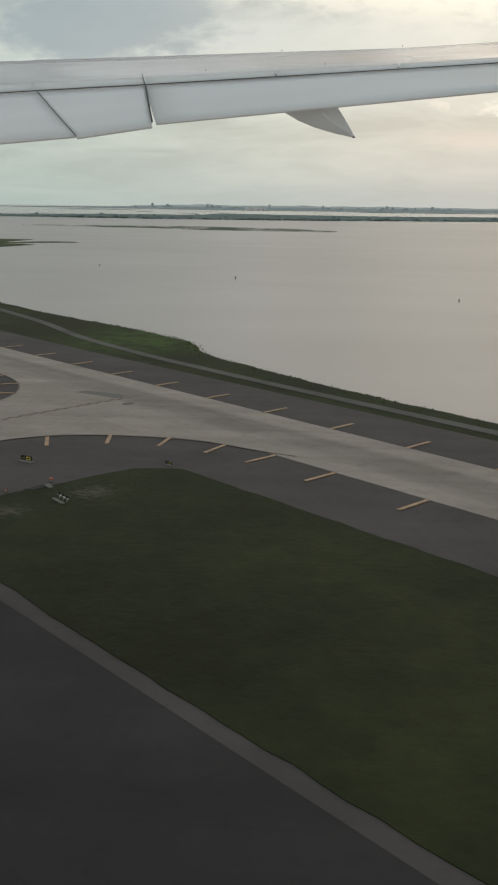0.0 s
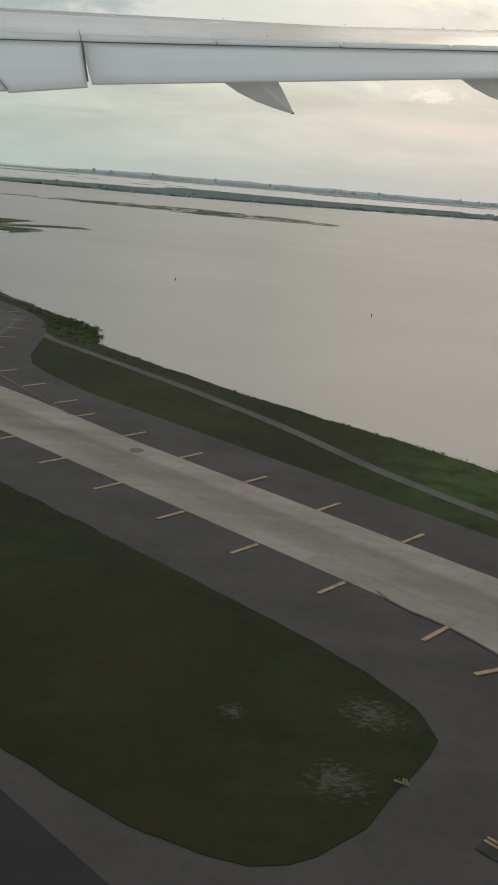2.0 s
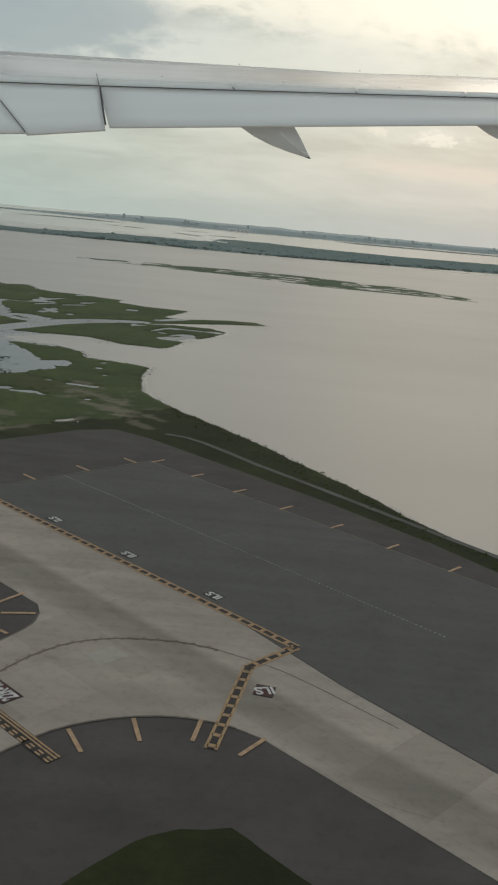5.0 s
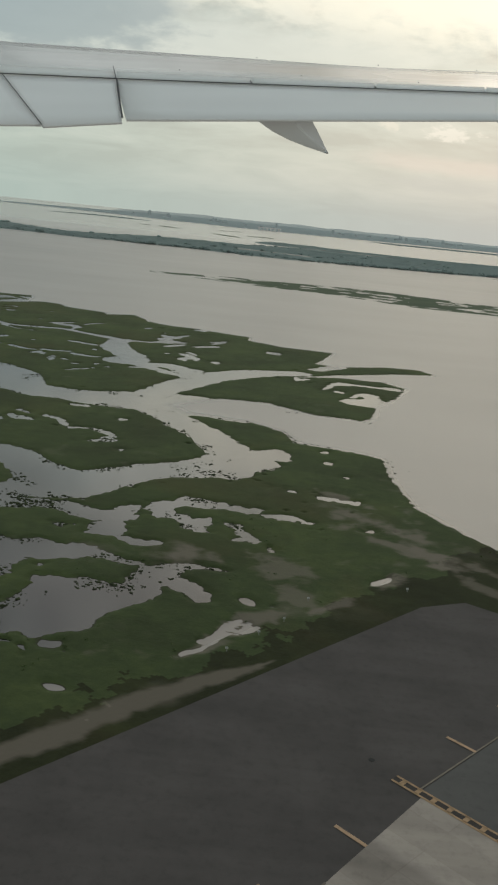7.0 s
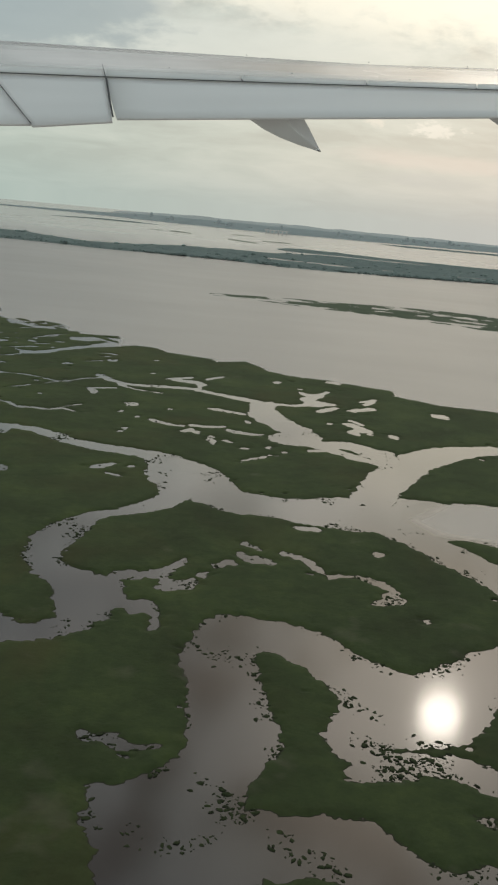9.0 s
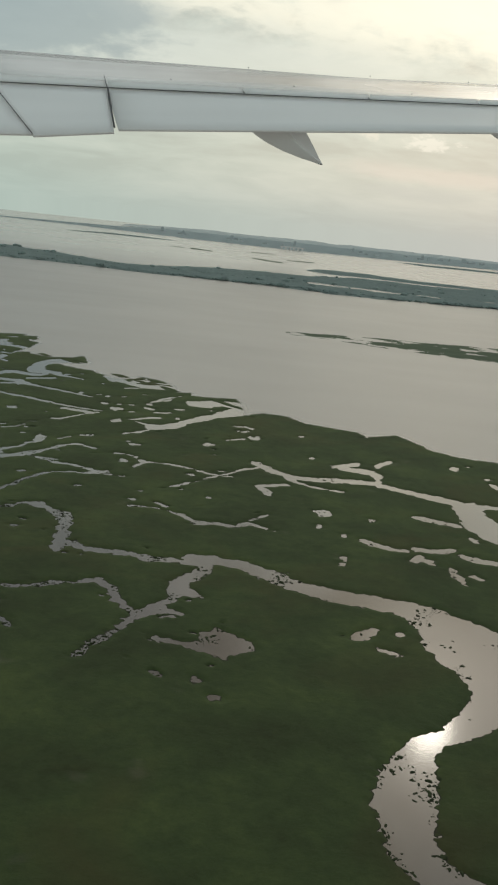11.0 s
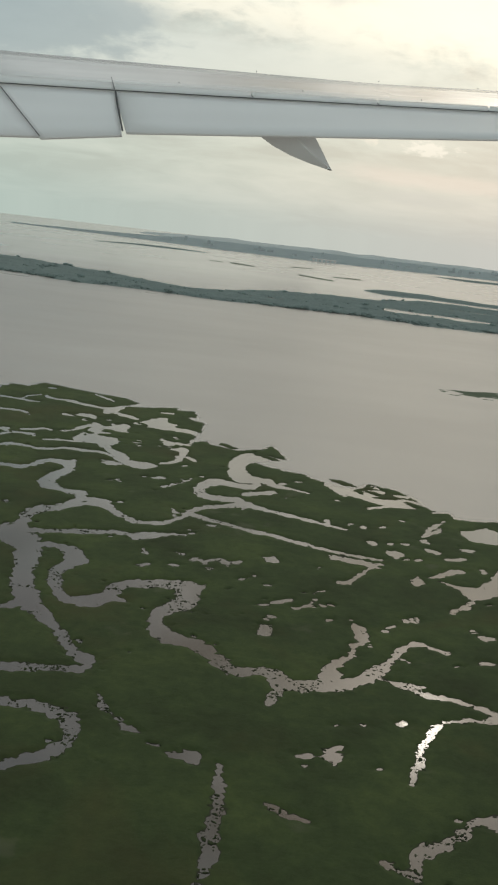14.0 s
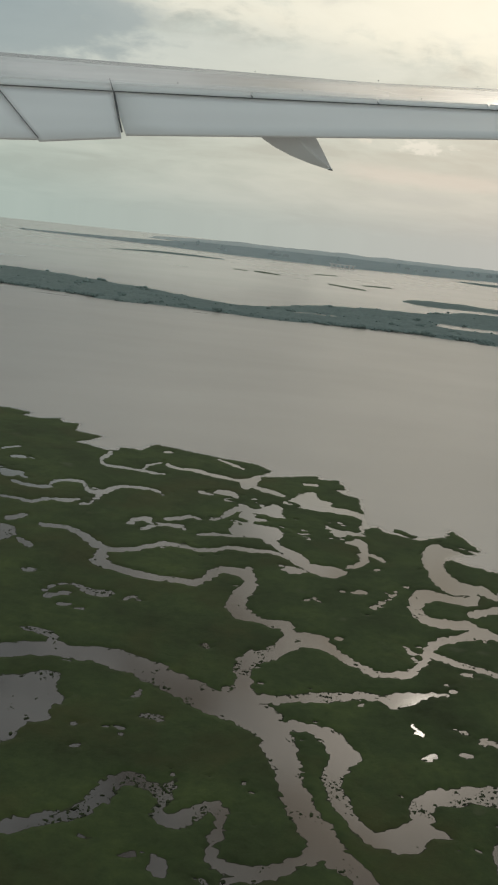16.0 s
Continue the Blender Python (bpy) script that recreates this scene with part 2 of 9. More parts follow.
def grass_material(name, dark, mid, light, mud, sand, spots=(), sheen=0.11):
    mat, nt, bs = material(name, 0.9, 0.15)
    # sheen on upright blades seen side-on, also standing in for haze over far grass
    bs.inputs["Sheen Weight"].default_value, bs.inputs["Sheen Roughness"].default_value = sheen, 0.45
    bs.inputs["Sheen Tint"].default_value = (0.62, 0.70, 0.42, 1)
    col = ramp_node(nt, noise_node(nt, 0.10, 6, 0.65), [(0.32, dark), (0.5, mid), (0.7, light)])
    fine = ramp_node(nt, noise_node(nt, 0.9, 7, 0.75), [(0.28, (0.74, 0.76, 0.74)), (0.5, (1.0, 1.0, 1.0)), (0.75, (1.27, 1.24, 1.16))])
    col = blend(nt, 1.0, col, fine, "MULTIPLY")
    # drier brown swathes
    dry = ramp_node(nt, noise_node(nt, 0.055, 5, 0.6, None, 0.8), [(0.52, (0, 0, 0)), (0.68, (0.55, 0.55, 0.55))])
    col = blend(nt, dry, col, tuple((dark[k] + light[k]) * 0.5 * (1.25, 0.86, 0.95)[k] for k in range(3)))
    geo = nt.nodes.new("ShaderNodeNewGeometry")
    sep = nt.nodes.new("ShaderNodeSeparateXYZ")
    nt.links.new(geo.outputs["Position"], sep.inputs[0])
    low = nt.nodes.new("ShaderNodeMapRange")
    low.inputs["From Min"].default_value, low.inputs["From Max"].default_value = WATER + 0.004, WATER + 0.03
    low.inputs["To Min"].default_value, low.inputs["To Max"].default_value = 1.0, 0.0
    nt.links.new(sep.outputs[2], low.inputs["Value"])
    col = blend(nt, low.outputs[0], col, mud)
    att = nt.nodes.new("ShaderNodeAttribute")
    att.attribute_name = "bare"
    col = blend(nt, att.outputs["Fac"], col, sand)
    # a lusher stand of grass on the shore
    if spots:
        reach = nt.nodes.new("ShaderNodeVectorMath")
        reach.operation = "DISTANCE"
        nt.links.new(geo.outputs["Position"], reach.inputs[0])
        reach.inputs[1].default_value = plan(-117.5, 43.6, 0.0)
        fresh = nt.nodes.new("ShaderNodeMapRange")
        fresh.inputs["From Min"].default_value, fresh.inputs["From Max"].default_value = 10.0, 3.0
        nt.links.new(reach.outputs["Value"], fresh.inputs["Value"])
        patchy = ramp_node(nt, noise_node(nt, 0.5, 4, 0.6), [(0.36, (0, 0, 0)), (0.56, (1, 1, 1))])
        col = blend(nt, blend(nt, 1.0, fresh.outputs[0], patchy, "MULTIPLY"), col, (0.062, 0.098, 0.026))
    # scraped bare spots
    for a, b, size in spots:
        far = nt.nodes.new("ShaderNodeVectorMath")
        far.operation = "DISTANCE"
        nt.links.new(geo.outputs["Position"], far.inputs[0])
        far.inputs[1].default_value = plan(a, b, 0.0)
        near = nt.nodes.new("ShaderNodeMapRange")
        near.inputs["From Min"].default_value, near.inputs["From Max"].default_value = size * 2.2, 0.0
        near.inputs["To Min"].default_value, near.inputs["To Max"].default_value = -0.25, 0.22
        nt.links.new(far.outputs["Value"], near.inputs["Value"])
        both = nt.nodes.new("ShaderNodeMath")
        nt.links.new(near.outputs[0], both.inputs[0])
        nt.links.new(noise_node(nt, 3.2, 8, 0.72, (1.0, 2.0, 0.9)), both.inputs[1])
        worn = ramp_node(nt, both.outputs[0], [(0.56, (0, 0, 0)), (0.74, (0.85, 0.85, 0.85))])
        col = blend(nt, worn, col, (0.125, 0.112, 0.092))
    nt.links.new(col, bs.inputs["Base Color"])
    bump(nt, bs, noise_node(nt, 3.0, 6, 0.75), 0.4, 0.12)
    return mat


MARSH = grass_material("marsh_grass", (0.037, 0.047, 0.019), (0.051, 0.070, 0.0265), (0.077, 0.099, 0.034), (0.037, 0.030, 0.025), (0.198, 0.165, 0.136))
TURF = grass_material("airfield_turf", (0.022, 0.0235, 0.011), (0.030, 0.034, 0.0145), (0.046, 0.052, 0.020), (0.046, 0.039, 0.031), (0.154, 0.131, 0.104), ((-151.4, 15.2, 1.3), (-151.3, 11.4, 1.0), (-127.0, 17.9, 1.2), (-128.3, 14.4, 1.1), (-124.0, 14.6, 0.5)), 0.05)


def pavement_material(name, base, spread, rough, streak, joints=False):
    mat, nt, bs = material(name, rough, 0.35)
    dark = tuple(c * (1 - spread) for c in base)
    light = tuple(c * (1 + spread) for c in base)
    col = ramp_node(nt, noise_node(nt, 0.22, 5, 0.6), [(0.3, dark), (0.7, light)])
    run = ramp_node(nt, noise_node(nt, 0.5, 4, 0.6, (0.06, 1.0, math.atan2(0.7379, 0.6749) - math.pi / 2)), [(0.35, (1 - streak,) * 3), (0.65, (1 + streak * 0.5,) * 3)])
    col = blend(nt, 1.0, col, run, "MULTIPLY")
    spot = ramp_node(nt, noise_node(nt, 1.7, 6, 0.7), [(0.33, (0.86,) * 3), (0.5, (1.0,) * 3)])
    col = blend(nt, 1.0, col, spot, "MULTIPLY")
    geo = nt.nodes.new("ShaderNodeNewGeometry")
    if joints:
        # cast slabs: faint joints and a tone of their own
        mp = nt.nodes.new("ShaderNodeMapping")
        mp.inputs["Rotation"].default_value = (0, 0, -math.atan2(AXIS_A.y, AXIS_A.x))
        nt.links.new(geo.outputs["Position"], mp.inputs[0])
        br = nt.nodes.new("ShaderNodeTexBrick")
        br.offset, br.inputs["Scale"].default_value = 0.0, 1.0
        br.inputs["Brick Width"].default_value, br.inputs["Row Height"].default_value = 3.8, 1.9
        br.inputs["Mortar Size"].default_value = 0.025
        br.inputs["Color1"].default_value, br.inputs["Color2"].default_value = (0.90, 0.90, 0.89, 1), (1.05, 1.05, 1.05, 1)
        br.inputs["Mortar"].default_value = (0.93, 0.92, 0.91, 1)
        nt.links.new(mp.outputs[0], br.inputs["Vector"])
        col = blend(nt, 1.0, col, br.outputs["Color"], "MULTIPLY")
        d = nt.nodes.new("ShaderNodeVectorMath")
        d.operation = "DOT_PRODUCT"
        nt.links.new(geo.outputs["Position"], d.inputs[0])
        d.inputs[1].default_value = AXIS_B
        r = nt.nodes.new("ShaderNodeMapRange")
        r.inputs["From Min"].default_value, r.inputs["From Max"].default_value = 24.0, 34.0
        nt.links.new(d.outputs["Value"], r.inputs["Value"])
        wear = ramp_node(nt, r.outputs[0], [(0.22, (1.0,) * 3), (0.34, (0.76,) * 3), (0.50, (0.74,) * 3), (0.56, (1.06,) * 3), (0.9, (1.0,) * 3)])
        col = blend(nt, 1.0, col, wear, "MULTIPLY")
    nt.links.new(col, bs.inputs["Base Color"])
    bump(nt, bs, noise_node(nt, 14.0, 3), 0.25, 0.02)
    return mat, nt, bs


ASPHALT = pavement_material("asphalt", (0.090, 0.079, 0.075), 0.18, 0.85, 0.10)[0]
ASPHALT_NEW = pavement_material("dark_asphalt", (0.120, 0.114, 0.108), 0.10, 0.85, 0.08)[0]
RUNWAY = pavement_material("runway_asphalt", (0.034, 0.031, 0.031), 0.2, 0.8, 0.16)[0]
CONCRETE = pavement_material("concrete", (0.395, 0.339, 0.296), 0.08, 0.8, 0.14, True)[0]
ROAD = pavement_material("gravel_road", (0.131, 0.123, 0.112), 0.2, 0.9, 0.1)[0]


def paint_material(name, base):
    mat, nt, bs = material(name, 0.7, 0.3)
    worn = ramp_node(nt, noise_node(nt, 2.5, 6, 0.7), [(0.3, tuple(c * 0.62 for c in base)), (0.55, base)])
    nt.links.new(worn, bs.inputs["Base Color"])
    return mat


YELLOW = paint_material("yellow_paint", (0.470, 0.310, 0.180))
STRIPE_PAINT = paint_material("faded_orange_paint", (0.530, 0.350, 0.222))
PALE = paint_material("faded_paint", (0.25, 0.21, 0.165))
DASH_PAINT = paint_material("faded_white_paint", (0.40, 0.39, 0.36))
WHITE = paint_material("white_paint", (0.66, 0.65, 0.64))
LEAD_PAINT = paint_material("faded_yellow_paint", (0.335, 0.270, 0.210))
FADED = paint_material("faded_brown_paint", (0.193, 0.150, 0.112))
WORN = paint_material("worn_dark_paint", (0.175, 0.145, 0.122))
RED = paint_material("red_paint", (0.092, 0.039, 0.039))
BLACK = paint_material("black_paint", (0.050, 0.042, 0.039))


def water_material():
    mat, nt, bs = material("bay_water", 0.06, 0.5)
    # bay: silt brown, lifted by sky reflection put into the base colour
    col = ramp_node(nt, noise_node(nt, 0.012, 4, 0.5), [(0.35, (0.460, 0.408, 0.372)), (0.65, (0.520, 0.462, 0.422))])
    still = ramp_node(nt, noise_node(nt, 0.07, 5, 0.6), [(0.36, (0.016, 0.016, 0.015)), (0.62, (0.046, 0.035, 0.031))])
    # the open bay is ruffled by the wind, the creeks lie still
    geo = nt.nodes.new("ShaderNodeNewGeometry")

    def along(axis, lo, hi):
        d = nt.nodes.new("ShaderNodeVectorMath")
        d.operation = "DOT_PRODUCT"
        nt.links.new(geo.outputs["Position"], d.inputs[0])
        d.inputs[1].default_value = axis
        r = nt.nodes.new("ShaderNodeMapRange")
        r.inputs["From Min"].default_value, r.inputs["From Max"].default_value = lo, hi
        nt.links.new(d.outputs["Value"], r.inputs["Value"])
        return r.outputs[0]

    # sheltered water inside the marsh carries a share of stillness
    sheltered = nt.nodes.new("ShaderNodeAttribute")
    sheltered.attribute_name = "sheltered"
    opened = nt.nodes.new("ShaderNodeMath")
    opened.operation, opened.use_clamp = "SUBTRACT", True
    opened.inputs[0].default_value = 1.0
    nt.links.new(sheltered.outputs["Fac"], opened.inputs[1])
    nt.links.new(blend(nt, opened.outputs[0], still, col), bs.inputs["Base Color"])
    ior = nt.nodes.new("ShaderNodeMapRange")
    ior.inputs["To Min"].default_value, ior.inputs["To Max"].default_value = 2.1, 1.36
    nt.links.new(opened.outputs[0], ior.inputs["Value"])
    nt.links.new(ior.outputs[0], bs.inputs["IOR"])
    patch = nt.nodes.new("ShaderNodeMath")
    patch.operation = "MULTIPLY_ADD"
    nt.links.new(noise_node(nt, 0.02, 4, 0.6, (1.0, 3.0, 0.3)), patch.inputs[0])
    patch.inputs[1].default_value, patch.inputs[2].default_value = 0.14, 0.24
    # the sheltered water behind the long island lies smoother
    calm = along(Vector((0, 1, 0)), 480, 760)
    rough = nt.nodes.new("ShaderNodeMixRGB")
    ruffled = nt.nodes.new("ShaderNodeMath")
    ruffled.operation = "POWER"
    nt.links.new(opened.outputs[0], ruffled.inputs[0])
    ruffled.inputs[1].default_value = 0.6
    nt.links.new(ruffled.outputs[0], rough.inputs[0])
    rough.inputs[1].default_value = (0.09, 0.09, 0.09, 1)
    nt.links.new(blend(nt, calm, patch.outputs[0], (0.16, 0.16, 0.16)), rough.inputs[2])
    nt.links.new(rough.outputs[0], bs.inputs["Roughness"])
    b = nt.nodes.new("ShaderNodeBump")
    b.inputs["Distance"].default_value = 0.05
    st = nt.nodes.new("ShaderNodeMapRange")
    st.inputs["To Min"].default_value, st.inputs["To Max"].default_value = 0.022, 0.35
    nt.links.new(opened.outputs[0], st.inputs["Value"])
    flat = nt.nodes.new("ShaderNodeMath")
    flat.operation = "MULTIPLY_ADD"
    nt.links.new(calm, flat.inputs[0])
    flat.inputs[1].default_value, flat.inputs[2].default_value = -0.9, 1.0
    still_air = nt.nodes.new("ShaderNodeMath")
    still_air.operation = "MULTIPLY"
    nt.links.new(st.outputs[0], still_air.inputs[0])
    nt.links.new(flat.outputs[0], still_air.inputs[1])
    nt.links.new(still_air.outputs[0], b.inputs["Strength"])
    nt.links.new(noise_node(nt, 1.3, 6, 0.7, (1.0, 2.2, 0.4)), b.inputs["Height"])
    nt.links.new(b.outputs[0], bs.inputs["Normal"])
    return mat


WATER_MAT = water_material()


# ---- mesh helpers ----
def mesh_object(name, bm, mat, parent=None, label="", smooth=False):
    me = bpy.data.meshes.new(name)
    bm.normal_update()
    bm.to_mesh(me)
    bm.free()
    if mat:
        me.materials.append(mat)
    if smooth:
        me.polygons.foreach_set("use_smooth", [True] * len(me.polygons))
    ob = new(name, me)
    if parent:
        ob.parent = parent
    if label:
        ob["label"] = label
    return ob


def part(name, bm, mat, parent, label="", smooth=False):
    return mesh_object(name, bm, mat, parent, label, smooth)


def curve_points(pts, step=1.2):
    """Smooth open curve (Catmull-Rom) through plan points."""
    p = [np.array(q, float) for q in pts]
    p = [2 * p[0] - p[1], *p, 2 * p[-1] - p[-2]]
    out = []
    for i in range(1, len(p) - 2):
        n = max(1, int(np.linalg.norm(p[i + 1] - p[i]) / step))
        for k in range(n):
            t = k / n
            out.append(0.5 * (2 * p[i] + (p[i + 1] - p[i - 1]) * t + (2 * p[i - 1] - 5 * p[i] + 4 * p[i + 1] - p[i + 2]) * t * t + (3 * p[i] - p[i - 1] - 3 * p[i + 1] + p[i + 2]) * t**3))
    out.append(p[-2])
    return out


def slab(bm, pts, top, depth=0.05):
    """A flat-topped plate with the given outline in plan."""
    vs = [bm.verts.new(plan(a, b, top)) for a, b in pts]
    f = bm.faces.new(vs)
    f.normal_update()
    if f.normal.z < 0:
        f.normal_flip()
    low = [bm.verts.new(v.co - Vector((0, 0, depth))) for v in vs]
    for i in range(len(vs)):
        j = (i + 1) % len(vs)
        bm.faces.new((vs[i], vs[j], low[j], low[i]))
    return f


def ribbon(bm, pts, width, top, depth=0.012):
    """A band of one width along plan points."""
    p = [np.array(q, float) for q in pts]
    left, right = [], []
    for i, q in enumerate(p):
        d = p[min(i + 1, len(p) - 1)] - p[max(i - 1, 0)]
        d = d / (np.linalg.norm(d) + 1e-9)
        n = np.array((-d[1], d[0])) * width / 2
        left.append(q + n)
        right.append(q - n)
    for i in range(len(p) - 1):
        slab(bm, [left[i], left[i + 1], right[i + 1], right[i]], top, depth)


# ---- ground: one sheet of marsh and airfield land above the water ----
LATTICE = np.random.RandomState(7).rand(256, 256)


def value_noise(x, y):
    xi, yi = np.floor(x).astype(int), np.floor(y).astype(int)
    fx, fy = x - xi, y - yi
    fx, fy = fx * fx * (3 - 2 * fx), fy * fy * (3 - 2 * fy)
    a, b = LATTICE[xi % 256, yi % 256], LATTICE[(xi + 1) % 256, yi % 256]
    c, d = LATTICE[xi % 256, (yi + 1) % 256], LATTICE[(xi + 1) % 256, (yi + 1) % 256]
    return (a * (1 - fx) + b * fx) * (1 - fy) + (c * (1 - fx) + d * fx) * fy


def fbm(x, y, octaves=4, rough=0.5):
    total, amp, norm = 0, 1.0, 0
    for k in range(octaves):
        total = total + amp * value_noise(x * 2**k + 17.3 * k, y * 2**k + 5.1 * k)
        norm += amp
        amp *= rough
    return total / norm - 0.5


SHORE = [(-420, 30), (-260, 37), (-160, 39.5), (-147, 40), (-138, 40.8), (-128, 42.2), (-125.2, 42.9), (-122.8, 44.4), (-119.5, 46.0), (-112, 46.8), (-95, 46.8), (-80, 48.2), (-73, 49.3), (-70.5, 51.5),
         (-66, 54.2), (-57, 55.5), (-45, 57.8), (-33, 61.7), (-16, 66.1), (-5, 68)]
SHORE_MARSH = [(5.3, 71.3), (13, 77.9), (18.1, 83.4), (22.8, 81.7), (27.4, 79), (31.8, 81.8), (38.1, 81.4), (44.2, 77.6), (48, 79), (49, 88), (43.8, 92.8), (36.3, 93.6),
               (31.4, 97.1), (31.8, 100.2), (35.8, 106.3), (39, 115.6), (43, 124), (48.1, 125), (53.7, 120), (57, 112), (55.5, 122.3), (52.6, 134.7), (49.2, 142.2)]
SHORE_BAY = [(53.8, 143.5), (58, 138.7), (60.4, 130.1), (64.2, 126.7), (72.2, 141.4), (80.1, 135.2), (88.3, 134.1), (91.8, 137.9), (99.5, 134.4), (102.6, 134), (107.1, 130.4), (110.1, 129.6), (113.4, 129.1), (117.4, 131), (122.7, 132.7), (124.5, 126.1), (126.5, 127.6), (131.7, 125.6), (135.4, 123.7), (138.6, 124.3), (140.8, 124.8), (144.3, 122.6), (144.6, 118.5), (148.4, 121.9), (151.9, 124.9), (155.2, 126.7), (158, 122.8), (160.5, 120.4), (162.6, 122.1), (163.9, 119.3), (168.8, 123.3), (171.2, 124)]
SHORE_END = [(173.9, 124.4), (178.1, 123.2), (177.1, 119.4), (179.5, 117.7), (182, 116.9), (184, 116.7), (186.3, 117.6), (188.4, 116.3), (192.4, 115.3), (194.9, 115.2), (194.3, 122), (198.7, 124.9), (202, 126.7), (200.4, 123), (202.2, 118.1), (205.4, 116.9), (207, 116.4), (209.1, 117.7), (208.9, 114.7), (216.1, 123.3), (219.1, 126.8), (223.5, 127.1), (223.7, 129.3), (227.6, 132.5), (229.9, 130.1), (231.8, 131.8), (233.3, 127.1), (235, 123), (236.3, 121.8), (237.9, 126.4), (242.5, 126.9), (244.5, 126.1), (247.8, 124.3), (253, 122.2), (258.1, 120.6)]
SHORE_LAST = [(260.8, 119.5), (258.7, 114.2), (261.7, 112.2), (260, 110.3), (261.2, 108.5), (264.5, 107.9), (268.3, 107), (268, 109.9), (269.4, 114), (273.3, 112.7), (275.4, 112.1), (279.7, 116.3), (281.6, 113.9), (284.6, 115.5), (286.1, 111.5), (289.7, 110), (290.8, 112.8), (294.9, 112.1), (297.8, 110.1), (340, 99), (420, 90)]
OUTLINE = SHORE + SHORE_MARSH + SHORE_BAY + SHORE_END + SHORE_LAST + [(420, -400), (-420, -400)]

CREEKS, POOLS = [], []
ISLETS = ((163.3, 72.0, 1.5, 1.3), (204.8, 118.6, 2.2, 0.9), (180.4, 119.6, 2.8, 1.0), (197.0, 119.6, 3.6, 0.8), (166.8, 120.4, 2.6, 1.0), (152.6, 121.4, 4.5, 0.9), (174.0, 119.6, 2.0, 0.8))


def creek(*values):
    """A tidal creek through the marsh: a, b and half width, point after point."""
    CREEKS.append([values[i : i + 3] for i in range(0, len(values), 3)])


creek(58.8, 116.0, 2.47, 61.3, 107.9, 3.52, 60.8, 97.7, 3.60, 58.9, 91.1, 3.37, 55.3, 81.5, 2.98)
creek(34.2, 71.0, 2.31, 38.4, 72.3, 2.35, 42.8, 73.5, 2.53, 47.6, 74.8, 3.09)
creek(37.9, 58.4, 0.77, 37.4, 60.0, 1.13)
creek(45.9, 74.7, 2.99, 38.7, 73.0, 3.06, 32.6, 71.1, 3.05, 26.8, 68.8, 3.67, 24.2, 67.9, 4.31)
creek(37.6, 58.6, 0.74, 38.3, 61.3, 0.63)
creek(12.0, 65.6, 0.73, 9.2, 67.2, 0.72)
creek(60.3, 122.0, 1.78, 60.9, 129.1, 1.59)
creek(39.5, 106.6, 3.05, 37.8, 108.8, 3.98, 35.0, 109.9, 3.05)
creek(49.3, 117.5, 1.07, 43.3, 121.6, 1.33)
creek(85.2, 50.0, 1.17, 84.4, 51.3, 2.21, 83.3, 52.4, 1.17)
creek(88.0, 48.1, 0.22, 85.2, 50.0, 0.29)
creek(94.1, 116.5, 1.10, 91.2, 115.3, 2.20, 89.0, 116.4, 1.47)
creek(84.1, 116.3, 1.17, 83.7, 120.6, 1.23)
creek(79.0, 108.0, 1.20, 74.1, 106.8, 1.13)
creek(41.0, 83.4, 5.75, 45.8, 82.4, 7.00, 48.2, 79.7, 7.86, 52.3, 75.5, 6.77, 55.3, 71.8, 5.22, 59.0, 69.0, 4.39, 62.0, 67.1, 4.30, 66.0, 66.9, 4.29, 70.6, 68.4, 5.61, 75.4, 70.5, 3.78, 79.7, 70.8, 2.27, 84.0, 68.3, 1.82, 89.0, 66.2, 1.60, 96.2, 65.4, 1.45, 99.6, 62.7, 1.49)
creek(68.0, 64.7, 2.82, 65.8, 61.1, 1.35, 65.6, 55.8, 0.83, 65.9, 51.3, 1.54, 64.6, 47.8, 1.91, 62.5, 44.5, 2.11, 59.6, 41.7, 1.64, 56.3, 41.3, 2.16, 54.1, 42.4, 2.07, 51.4, 41.4, 1.16, 49.2, 38.6, 1.79, 48.7, 35.4, 1.31, 50.2, 31.9, 1.07)
creek(67.3, 64.8, 2.24, 65.5, 59.4, 1.84, 65.6, 54.5, 1.17, 66.0, 51.5, 1.17, 64.6, 48.2, 2.31, 63.3, 45.2, 2.13, 60.9, 41.9, 1.15, 58.4, 41.1, 1.20, 55.6, 41.6, 1.55, 53.3, 41.8, 1.80, 50.5, 40.3, 1.38, 49.0, 37.6, 1.58, 49.1, 34.8, 1.63, 50.6, 33.3, 1.28, 52.7, 32.6, 1.31, 55.6, 33.6, 1.31, 58.6, 34.7, 1.27, 61.2, 33.9, 1.33, 63.0, 32.6, 1.37, 62.4, 30.1, 1.42, 61.4, 27.8, 0.77)
creek(61.7, 95.1, 2.56, 64.9, 93.6, 1.44, 69.3, 93.5, 1.49, 73.2, 93.6, 1.79, 77.3, 96.1, 2.74, 81.8, 97.8, 3.37, 86.7, 99.6, 3.27, 92.8, 104.4, 2.22, 95.5, 106.1, 1.75, 100.9, 104.5, 1.37, 107.3, 103.1, 1.20, 109.1, 101.0, 1.44, 114.7, 95.0, 1.19, 121.6, 95.7, 0.99)
creek(93.6, 107.3, 1.33, 90.3, 111.5, 0.88, 93.5, 117.6, 1.20, 94.4, 121.0, 0.94)


def water_outline(*values):
    """Open water in the marsh, by its bank: a and b, point after point."""
    POOLS.append([values[i : i + 2] for i in range(0, len(values), 2)])


